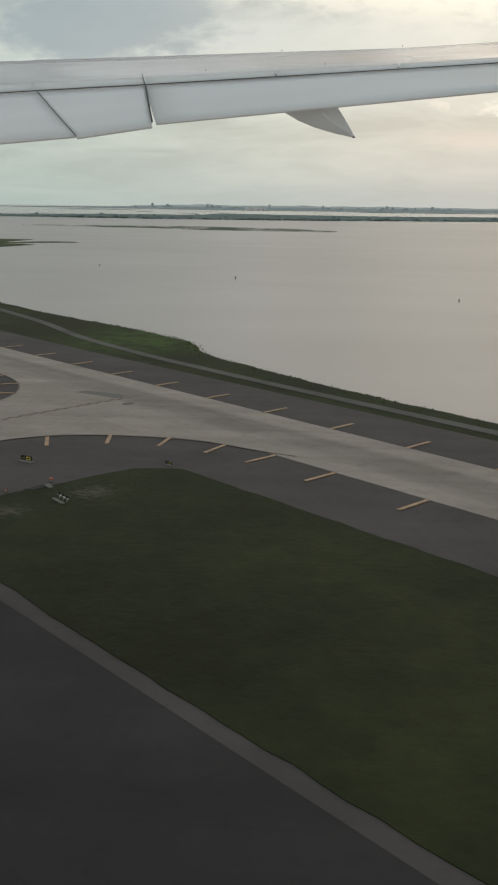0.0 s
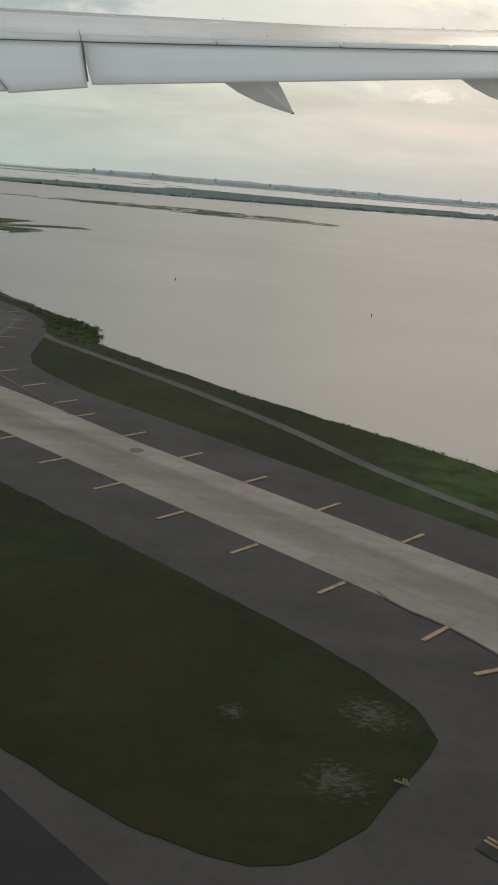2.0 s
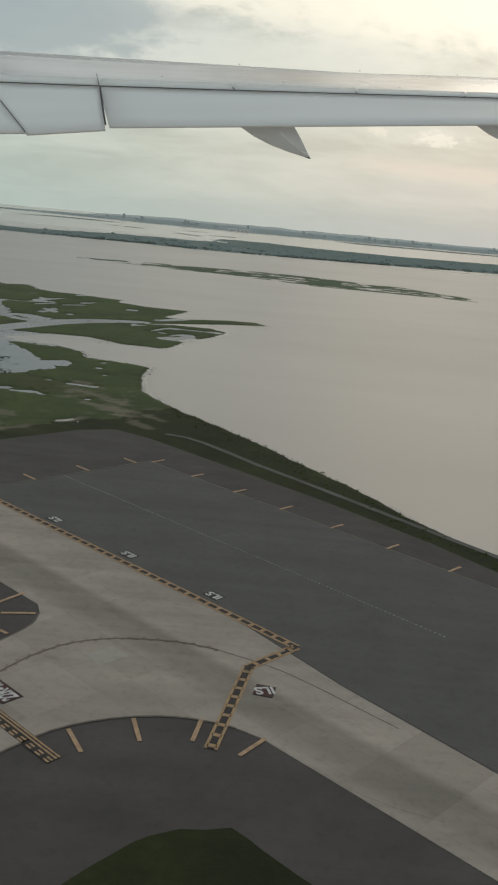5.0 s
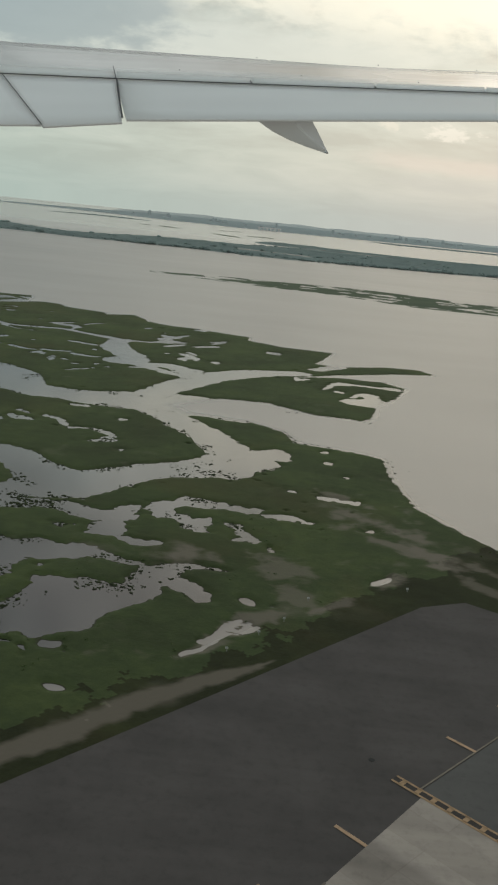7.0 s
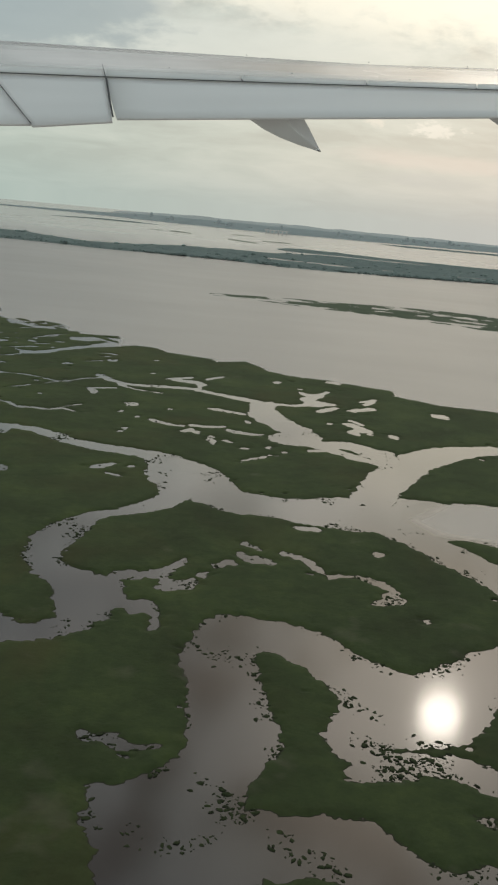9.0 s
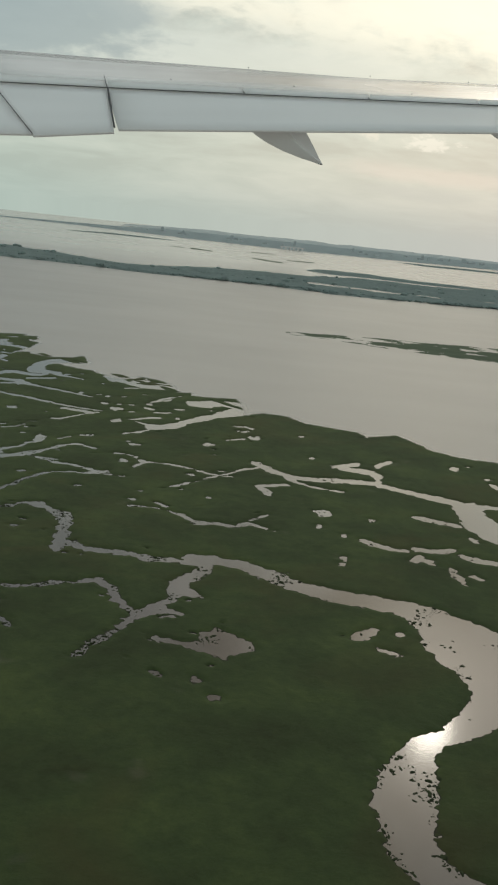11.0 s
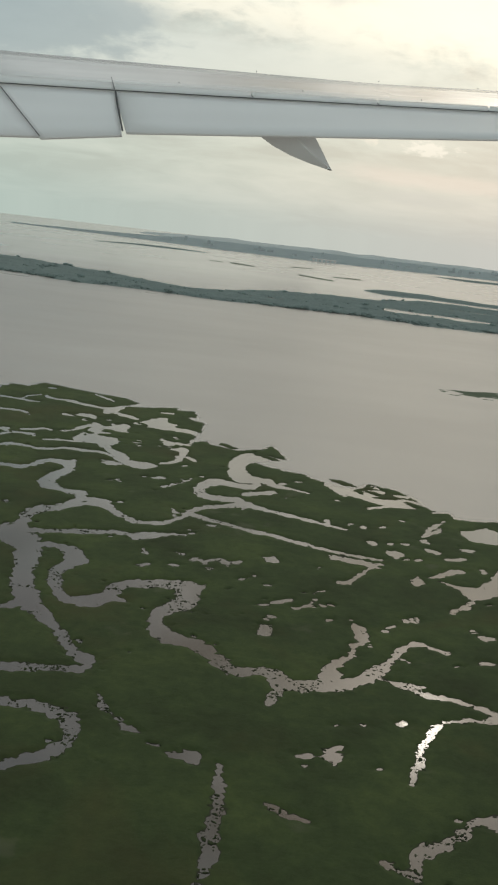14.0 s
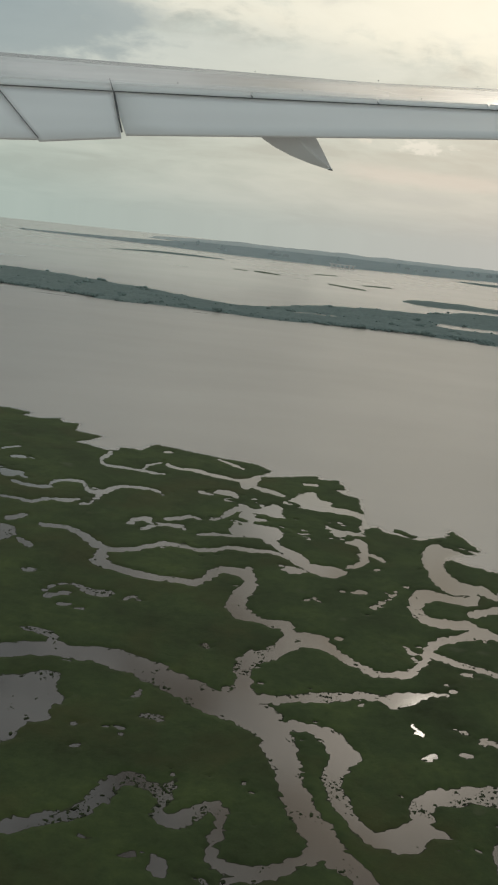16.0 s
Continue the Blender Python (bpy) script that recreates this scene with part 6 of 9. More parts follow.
water_outline(79, 61.3, 78.7, 61.4, 78.2, 62.5, 78.6, 64, 78.8, 64.5, 79.1, 64.7, 79.3, 64.6, 79.4, 63.5, 79.6, 62.2, 79.4, 61.6)
water_outline(76.4, 61.5, 76.2, 61.5, 74.8, 62, 74.8, 62.2, 75, 62.4, 75.2, 62.5, 76.6, 61.9, 76.6, 61.8)
water_outline(33.5, 26.6, 32.2, 28.8, 32, 30.7, 32.9, 33, 36.1, 36.1, 38, 37.9, 40.5, 39.4, 41.9, 41, 43.3, 43.8, 43.8, 46.2, 41.9, 48.1, 39.5, 49.6, 37, 50.3, 34, 49.8, 33.1, 45.8, 34.4, 45.7, 36.9, 45.4, 38.1, 44.4, 36.8, 43.1, 33.3, 40, 31.2, 38.6, 29.3, 36.2, 28.7, 34.1, 27.7, 32.1, 26.8, 30.9, 26.1, 27.9, 29.2, 24)
water_outline(38.6, 50, 37, 50.3, 34, 49.8, 31.2, 49.9, 29.3, 50.9, 28.8, 53.7, 28.7, 57.1, 27.9, 59.8, 27.5, 62.9, 28.2, 67.9, 24.2, 71.7, 20.3, 64.3, 21.9, 60.2, 23.5, 57.2, 23.9, 54.1, 23.4, 50.9, 22.8, 48.2, 22.9, 46.1, 23.2, 44.7, 24.6, 42.5, 26, 41.2, 27.2, 40.9, 27.7, 39.6, 28.7, 39.8, 29.5, 41.8, 30.4, 43.9, 31.8, 44.9, 34.4, 45.7)
water_outline(28.2, 40.1, 27.2, 40.9, 25.3, 41.6, 22.8, 43.7, 21.7, 44.6, 19.9, 45.2, 18.8, 46.1, 19.2, 47.9, 19.1, 48.7, 18, 47.8, 16.4, 45.4, 14, 42.6, 14.6, 41.8, 15.7, 41.2, 17, 42.4, 17.2, 43.8, 18.2, 43, 20.1, 42.6, 21.4, 42, 23.1, 40.7, 24.5, 39.1, 25.8, 39, 27.1, 39.1, 28.2, 39.5)
water_outline(29.6, 24.2, 26.5, 28.3, 26.8, 30.9, 25, 33.1, 22.8, 34.5, 22.8, 35.5, 22.2, 35.8, 20.2, 35.1, 19, 35.2, 17.4, 30.8, 19.3, 31.5, 20.6, 31.1, 22, 29.7, 23.1, 27.5, 23.9, 24.6, 25.6, 21.8)
water_outline(22.8, 35.5, 22.2, 35.8, 20.2, 35.1, 19, 35.2, 18.3, 35.3, 16.8, 36.3, 14.9, 37.9, 13.6, 39.3, 12.8, 40.2, 11.4, 37.9, 12.3, 36.3, 13.7, 34.4, 13.7, 33.7, 12.1, 31.9, 11.1, 30.1, 9.5, 28.2, 11.1, 26.4, 14.7, 28.8, 15.9, 29.3, 17.8, 30.4, 19.7, 31.8)
water_outline(10.4, 33.3, 10, 34.1, 9.1, 34.3, 8.5, 34.7, 6.6, 31.7, 7.9, 30.1, 8.7, 31.8, 9.8, 32.2)
water_outline(19.6, 21.6, 19.3, 23.2, 18.4, 23.6, 17.7, 23.4, 17.3, 22.6, 17.5, 21.6, 16.4, 20.1, 17.6, 18.7, 19.1, 20)
water_outline(57.8, 41.4, 56.3, 42.4, 54.4, 41.5, 53.8, 43.3, 53.3, 44.6, 52, 44.1, 49.1, 41.5, 48.7, 39.9, 47.9, 37.8, 48.2, 35.5)
water_outline(53.7, 44.2, 53.2, 44.3, 52.3, 46.3, 51.2, 47.3, 52.2, 49.3, 52.7, 51.3, 53, 51.8, 53.3, 51.9, 53.4, 51.7, 52.8, 49.7, 51.9, 47.7, 53.4, 47.1, 54.3, 45.1, 54.1, 44.5)
water_outline(48.2, 41.1, 47.6, 41.3, 47.2, 42.2, 46.4, 42, 45.8, 41.3, 45, 40.6, 44.7, 40.6, 44.9, 41.1, 46.2, 42.9, 49, 43.8, 49.3, 42.3, 48.9, 41.5)
water_outline(50.4, 46.3, 49.9, 46.3, 48.9, 47.4, 48.8, 48.8, 49, 49.3, 49.3, 49.5, 49.6, 49.4, 49.7, 47.9, 50.9, 47.1, 50.8, 46.6)
water_outline(49.9, 50.4, 49.7, 50.5, 49.5, 51.3, 49.7, 51.7, 50, 51.9, 50.2, 51.8, 50.4, 51, 50.2, 50.6)
water_outline(50.8, 52.8, 50.6, 52.9, 50.5, 54.2, 50.7, 54.6, 51, 54.8, 51.3, 54.7, 51.3, 53.4, 51.1, 53)
water_outline(51.5, 56.3, 50.9, 56.1, 49.5, 56.2, 48.3, 57.4, 48.3, 57.6, 48.6, 57.9, 48.9, 57.9, 50.3, 57.2, 51.7, 57, 51.8, 56.7)
water_outline(53.3, 58.8, 52.8, 58.5, 51.2, 58.5, 51.1, 58.7, 51.3, 59, 51.7, 59.2, 53.5, 59.3, 53.6, 59.1)
water_outline(49.8, 60.1, 49.3, 59.9, 47.4, 60.1, 45.3, 59.4, 44.4, 59.2, 44.2, 59.3, 44.3, 59.6, 44.8, 59.9, 45.9, 60.4, 47.9, 60.8, 50, 60.6, 50, 60.4)
water_outline(53, 65.9, 52.6, 65.8, 51.3, 67.3, 51.4, 67.8, 51.7, 68.2, 52.2, 68.3, 53.4, 66.7, 53.4, 66.2)
water_outline(43.6, 59.1, 43.5, 59.1, 42, 61.3, 40.8, 61.4, 39.4, 61.4, 38.7, 61.3, 38.8, 60.2, 38.5, 59.6, 38.2, 59.3, 38, 59.5, 38, 61.5, 40, 62.3, 41.2, 62, 42.5, 61.9, 43.9, 59.6, 43.9, 59.4)
water_outline(37.2, 28.9, 36.7, 28.9, 35.5, 29.9, 34.3, 30.2, 33.6, 31.6, 33.7, 31.9, 33.9, 32, 34.1, 31.9, 34.9, 30.7, 36.3, 30.6, 37.6, 29.5, 37.6, 29.1)
water_outline(18.8, 39.9, 18.6, 39.8, 17.9, 40.1, 17.8, 41, 17.8, 41.2, 17.9, 41.3, 18, 41.2, 18.3, 40.5, 18.9, 40.2, 18.9, 40.1)
water_outline(33.9, 58.5, 33.8, 58.6, 33.6, 58.6, 33.5, 58.9, 33.5, 59.1, 33.7, 59.3, 33.8, 59.3, 34, 59.2, 34.1, 58.9, 34.1, 58.8)
water_outline(12.2, 34.3, 12.1, 34.3, 11.9, 34.4, 11.9, 34.6, 11.9, 34.8, 11.9, 34.8, 12, 34.8, 12.2, 34.7, 12.3, 34.5, 12.3, 34.4)
water_outline(20.2, 23.8, 20, 23.9, 19.7, 24, 19.7, 24.3, 19.6, 24.5, 19.8, 24.6, 20, 24.5, 20.3, 24.4, 20.3, 24.1, 20.4, 23.9)
water_outline(20.2, 26.9, 20, 27, 19.7, 27.1, 19.7, 27.4, 19.6, 27.6, 19.8, 27.7, 19.9, 27.6, 20.2, 27.5, 20.3, 27.2, 20.3, 27)
water_outline(23.3, 24.6, 23.3, 24.6, 23.1, 24.7, 23.1, 24.8, 23.1, 24.9, 23.2, 25, 23.3, 24.9, 23.4, 24.9, 23.4, 24.7, 23.4, 24.7)
water_outline(8, 28.1, 8.5, 30.5, 9.9, 32.4, 10.4, 33.4, 9.8, 34.4, 9, 34.8, 8.4, 36.2, 6.9, 36.8, 6.3, 37.3, 6.9, 39, 7.9, 40.3, 7.2, 42.4, 5.9, 44, 3.9, 44.9, 5.3, 43.5, 5.6, 41.5, 3.6, 41.5, 1.6, 41.1, 0.7, 40.3, 1.2, 39.6, 2.9, 39.9, 4.3, 39.8, 4.2, 38.8, 3.4, 37.5, 3.4, 35.6, 3.4, 34.3, 3, 32.7, 2.4, 31.5, 2.7, 29.5, 3.2, 27.9, 4.4, 27.5, 4.8, 26.3)
water_outline(2.3, 27.8, 2, 27.8, 1.2, 28.3, 1.2, 28.6, 1.5, 28.8, 1.9, 28.8, 2.5, 28.3, 2.5, 28)
water_outline(18.1, 34.1, 17.1, 35.9, 16.2, 37.3, 14.5, 38.6, 13.9, 39.7, 12.7, 39.9, 11.2, 40.1, 9.9, 40.1, 8.1, 41, 8.1, 40, 9.6, 39.6, 11.5, 38.5, 13.2, 36.8, 13.8, 34.8, 15.7, 32.7)
water_outline(25, 37.8, 24.4, 37.9, 23.1, 40.2, 21.6, 41.9, 20.1, 42.5, 19.2, 42.7, 19.1, 42.8, 19.3, 43, 19.6, 43.1, 20.9, 43.2, 22.7, 42.7, 24.3, 41, 25.9, 38.7, 25.6, 38.2)
water_outline(20, 43.7, 19.3, 43.6, 17.8, 44.3, 17.7, 45.4, 17.8, 47.3, 18.1, 48.2, 18.4, 48.8, 18.8, 49, 19, 48.8, 18.9, 48, 18.6, 46, 18.9, 45.1, 20.4, 44.5, 20.4, 44.1)
water_outline(16.4, 41.9, 16.7, 44, 18.4, 46.7, 17.7, 48, 16.1, 46.4, 16, 45.2, 14.5, 44, 13.8, 42.6, 14.9, 42, 15.8, 41.7)
water_outline(13.5, 42.4, 13.1, 42.3, 11.6, 42.8, 10.6, 44.2, 10.7, 44.5, 10.9, 44.7, 11.2, 44.7, 12.5, 43.6, 13.7, 42.8, 13.7, 42.6)
water_outline(19.1, 50.1, 18.3, 52.1, 18.3, 54.1, 17.8, 55, 16.6, 55.2, 15.4, 56.2, 13.9, 56.9, 12.2, 57.9, 12.2, 55.8, 14.2, 55.1, 15.2, 53.3, 16.5, 52.5, 16.3, 51, 14.9, 49.1, 15.5, 48.1, 17.2, 48.8)
water_outline(15.2, 49.4, 15, 51.4, 13.6, 50.8, 13.2, 52.1, 12, 51, 11.2, 49.5, 10.6, 49.4, 11.3, 48.9, 12.6, 48.6, 14.1, 49.3)
water_outline(11.3, 52, 11.1, 52, 9.9, 52, 8.5, 51.2, 7.1, 51.1, 7, 51.3, 7.2, 51.7, 7.7, 51.9, 9.1, 52.2, 10.7, 53, 11.4, 52.3, 11.5, 52.2)
water_outline(8.1, 50.1, 7.9, 50.1, 7.7, 50.8, 7.7, 51, 7.9, 51.2, 8, 51.2, 8.4, 50.5, 8.3, 50.3)
water_outline(13.5, 56, 13, 55.8, 11.9, 56.5, 11.9, 56.8, 12.1, 57.1, 12.5, 57.2, 13.8, 56.8, 13.8, 56.4)
water_outline(11.1, 56.3, 10.7, 56.2, 9.7, 57.4, 8.6, 58.3, 7.6, 58.7, 7.5, 58.8, 7.7, 59.1, 7.9, 59.1, 9.1, 59, 10.5, 58.4, 11.6, 57.1, 11.5, 56.7)
water_outline(29.2, 72.4, 26.9, 71.8, 26.6, 75.2, 24.4, 74.6, 21.8, 72.2, 22.9, 71.1, 24, 70.1, 22.8, 67.9, 23, 66.1)
water_outline(5.7, 51, 5.5, 50.9, 5, 51, 4.9, 51, 5.1, 51.3, 5.2, 51.3, 5.8, 51.3, 5.9, 51.2)
water_outline(22.9, 78.7, 22.8, 78.8, 22.6, 78.8, 22.7, 79.1, 22.6, 79.2, 23, 79.7, 23.1, 79.6, 23.3, 79.6, 23.2, 79.3, 23.3, 79.2)
water_outline(19.6, 75.3, 19.5, 75.4, 19.2, 75.4, 19.3, 75.8, 19.3, 76, 19.6, 76.4, 19.7, 76.3, 20, 76.3, 19.9, 75.9, 20, 75.7)
water_outline(33.4, 58.2, 33.3, 58.3, 33.1, 58.3, 33.1, 58.6, 33.1, 58.8, 33.6, 59.1, 33.7, 59.1, 33.9, 59, 33.8, 58.7, 33.8, 58.5)
water_outline(44.3, 66.8, 44.3, 66.9, 44, 66.9, 44.1, 67.3, 44.1, 67.4, 44.6, 67.8, 44.7, 67.7, 44.9, 67.7, 44.8, 67.3, 44.8, 67.2)
water_outline(15.2, 72.7, 15.2, 72.8, 15.1, 72.9, 15.1, 73, 15, 73.1, 15.4, 73.5, 15.4, 73.4, 15.5, 73.4, 15.5, 73.2, 15.5, 73.1)
water_outline(15, 64.1, 14.9, 64.2, 14.8, 64.2, 14.8, 64.5, 14.7, 64.6, 15, 64.9, 15.1, 64.8, 15.3, 64.8, 15.2, 64.5, 15.3, 64.4)
water_outline(16.6, 63.6, 16.6, 63.7, 16.5, 63.7, 16.5, 63.9, 16.4, 63.9, 16.8, 64.3, 16.8, 64.2, 16.9, 64.1, 16.9, 64, 16.9, 63.9)
water_outline(-3.7, 52.4, -3.9, 52.6, -4.1, 54.1, -3.9, 54.7, -3.7, 54.9, -3.5, 54.8, -3.4, 53.2, -3.5, 52.7)
water_outline(4, 61.1, 4, 61.1, 3.6, 61.8, 3.5, 61.9, 3.8, 62.2, 3.8, 62.2, 4.2, 61.5, 4.3, 61.4)
water_outline(-3.7, 33.8, -3.8, 33.9, -3.9, 35.2, -3.3, 36.8, -2.8, 38.5, -2.6, 39.7, -2.3, 40.2, -2.1, 40.3, -2, 40.1, -2.1, 38.9, -2.9, 36.9, -3.6, 35.4, -3.4, 34.2, -3.5, 33.9)
water_outline(-3.5, 38.8, -3.8, 38.9, -4, 39.7, -3.9, 40, -3.7, 40.2, -3.5, 40.1, -3.2, 39.4, -3.3, 39)
water_outline(-0.1, 42.4, -0.7, 42.1, -1.2, 42.2, -1.4, 42.4, -1.2, 42.7, -0.7, 42.9, -0.1, 43, 0.1, 42.7)
water_outline(-2.1, 25.5, -2.5, 25.5, -2.8, 25.9, -2.9, 26.1, -2.7, 26.2, -2.5, 26.2, -2, 26, -1.9, 25.7)
water_outline(18.5, 31.4, 16.0, 29.5, 13.6, 26.8, 12.4, 25.1, 10.9, 22.7, 9.5, 20.7, 7.5, 18.7, 6.0, 17.6, 4.3, 19.6, 5.6, 21.0, 7.1, 23.1, 8.6, 25.5, 9.2, 27.2, 11.3, 29.8, 13.1, 32.0, 14.6, 33.8, 17.9, 33.9)
water_outline(13.2, 21.5, 13.2, 22.3, 12.8, 22.6, 12.5, 21.9, 12.4, 21.2)
water_outline(56.4, 112.1, 55.6, 111.3, 53.8, 110.1, 54.1, 112.5, 54.2, 113.2, 54.8, 113.9, 55, 113.8, 55.4, 112.5, 56.6, 113, 56.8, 112.9)
water_outline(47.1, 107.3, 47.3, 108, 48.6, 111.5, 49.5, 114.5, 48.2, 116.2, 48.3, 116.9, 48.8, 117.7, 49.3, 118, 51.3, 117.2, 50.2, 113.2, 48, 108.6, 47.5, 107.7)
water_outline(42, 108.1, 41.9, 108.4, 42.2, 111, 40.6, 110, 38.7, 108.8, 37.9, 109.2, 37.7, 109.6, 38.1, 110.6, 39, 111.7, 40.8, 113.6, 42.6, 114.2, 43.6, 113.2, 42.8, 109.7, 42.4, 108.7)
water_outline(45.2, 120.5, 44.7, 120.1, 43.6, 120.7, 42.2, 120.7, 42.1, 121.4, 42.6, 122.3, 43.3, 123, 44.8, 123, 45.8, 122, 45.7, 121.4)
water_outline(46.2, 109.6, 45.8, 109.4, 44.8, 109.5, 44.7, 109.7, 45.1, 110.5, 45.5, 110.8, 46.6, 110.7, 46.7, 110.4)
water_outline(86, 121.7, 85.8, 121.8, 86.2, 125, 86.8, 126.2, 87.8, 127.3, 88.2, 127.2, 87.4, 123.5, 87, 122.7)
water_outline(75.9, 125.9, 75.2, 125.5, 73.2, 126.4, 73.5, 127.4, 74.3, 128.5, 75.2, 129.2, 76.9, 127.8, 76.8, 127)
water_outline(71.2, 107.6, 70.3, 107, 69.2, 106.8, 69.1, 107.1, 69.7, 107.9, 70.5, 108.5, 71.7, 108.8, 71.8, 108.4)
water_outline(74.9, 103.5, 74.2, 103.2, 73.3, 103.5, 73.4, 104, 74.1, 104.8, 74.8, 105.2, 75.7, 104.9, 75.6, 104.4)
water_outline(232.7, 77.8, 234.8, 75.2, 234.3, 74.9, 231.6, 76.8)
water_outline(136.4, 86.3, 136.5, 86.5, 136.9, 87, 137.2, 86.9)


def ground_distance(ga, gb):
    """Distance to the nearest water's edge: above 0 on land."""
    out = np.full(ga.shape, 1e9)
    inside = np.zeros(ga.shape, bool)
    for (a0, b0), (a1, b1) in zip(OUTLINE, OUTLINE[1:] + OUTLINE[:1]):
        da, db = a1 - a0, b1 - b0
        t = np.clip(((ga - a0) * da + (gb - b0) * db) / (da * da + db * db + 1e-9), 0, 1)
        out = np.minimum(out, np.hypot(ga - a0 - t * da, gb - b0 - t * db))
        if db:
            cross = (b0 > gb) != (b1 > gb)
            inside ^= cross & (ga < (gb - b0) * da / db + a0)
    return np.where(inside, out, -out)


def carve(wa, wb, dist, av, bv):
    for line in CREEKS:
        if len(line) > 2:
            line = curve_points(line, 1.5)
        for (a0, b0, w0), (a1, b1, w1) in zip(line[:-1], line[1:]):
            w0, w1 = max(0.1, w0 * 0.82 - 0.06), max(0.1, w1 * 0.82 - 0.06)
            w = max(w0, w1) + 5
            i0, i1 = np.searchsorted(av, (min(a0, a1) - w, max(a0, a1) + w))
            j0, j1 = np.searchsorted(bv, (min(b0, b1) - w, max(b0, b1) + w))
            s = (slice(i0, i1), slice(j0, j1))
            da, db = a1 - a0, b1 - b0
            t = np.clip(((wa[s] - a0) * da + (wb[s] - b0) * db) / (da * da + db * db + 1e-9), 0, 1)
            d = np.hypot(wa[s] - a0 - t * da, wb[s] - b0 - t * db) - (w0 + (w1 - w0) * t)
            dist[s] = np.minimum(dist[s], d)
    for bank in POOLS:
        if len(bank) > 3:
            bank = curve_points(bank + bank[:1], 0.9)[:-1]
        bank = np.array(bank)
        lo, hi = bank.min(0) - 3, bank.max(0) + 3
        i0, i1 = np.searchsorted(av, (lo[0], hi[0]))
        j0, j1 = np.searchsorted(bv, (lo[1], hi[1]))
        s = (slice(i0, i1), slice(j0, j1))
        pa, pb = wa[s], wb[s]
        edge, turns = np.full(pa.shape, 1e9), np.zeros(pa.shape, int)
        for (a0, b0), (a1, b1) in zip(bank, np.roll(bank, -1, 0)):
            da, db = a1 - a0, b1 - b0
            t = np.clip(((pa - a0) * da + (pb - b0) * db) / (da * da + db * db + 1e-9), 0, 1)
            edge = np.minimum(edge, (pa - a0 - t * da) ** 2 + (pb - b0 - t * db) ** 2)
            side = da * (pb - b0) - db * (pa - a0)
            turns += ((b0 <= pb) & (b1 > pb) & (side > 0)).astype(int) - ((b0 > pb) & (b1 <= pb) & (side < 0)).astype(int)
        edge = np.sqrt(edge)
        dist[s] = np.minimum(dist[s], np.where(turns != 0, -edge, edge) - 0.02)
    return dist


def grid_mesh(name, pos, keep, mats, pick, bare, share="bare"):
    """A sheet from a grid of positions; quads where keep holds."""
    ni, nj = keep.shape[0] + 1, keep.shape[1] + 1
    idx = np.arange(ni * nj).reshape(ni, nj)
    quads = np.stack([idx[:-1, :-1], idx[1:, :-1], idx[1:, 1:], idx[:-1, 1:]], -1)[keep][:, ::-1]
    used, inv = np.unique(quads, return_inverse=True)
    quads = inv.reshape(quads.shape)
    me = bpy.data.meshes.new(name)
    me.vertices.add(len(used))
    me.vertices.foreach_set("co", pos.reshape(-1, 3)[used].astype(np.float32).ravel())
    me.loops.add(quads.size)
    me.loops.foreach_set("vertex_index", quads.astype(np.int32).ravel())
    me.polygons.add(len(quads))
    me.polygons.foreach_set("loop_start", np.arange(0, quads.size, 4, dtype=np.int32))
    me.polygons.foreach_set("material_index", pick[keep].astype(np.int32))
    me.polygons.foreach_set("use_smooth", np.ones(len(quads), bool))
    for mm in mats:
        me.materials.append(mm)
    me.update(calc_edges=True)
    att = me.attributes.new(share, "FLOAT", "POINT")
    att.data.foreach_set("value", bare.reshape(-1)[used].astype(np.float32))
    me.validate()
    return new(name, me)


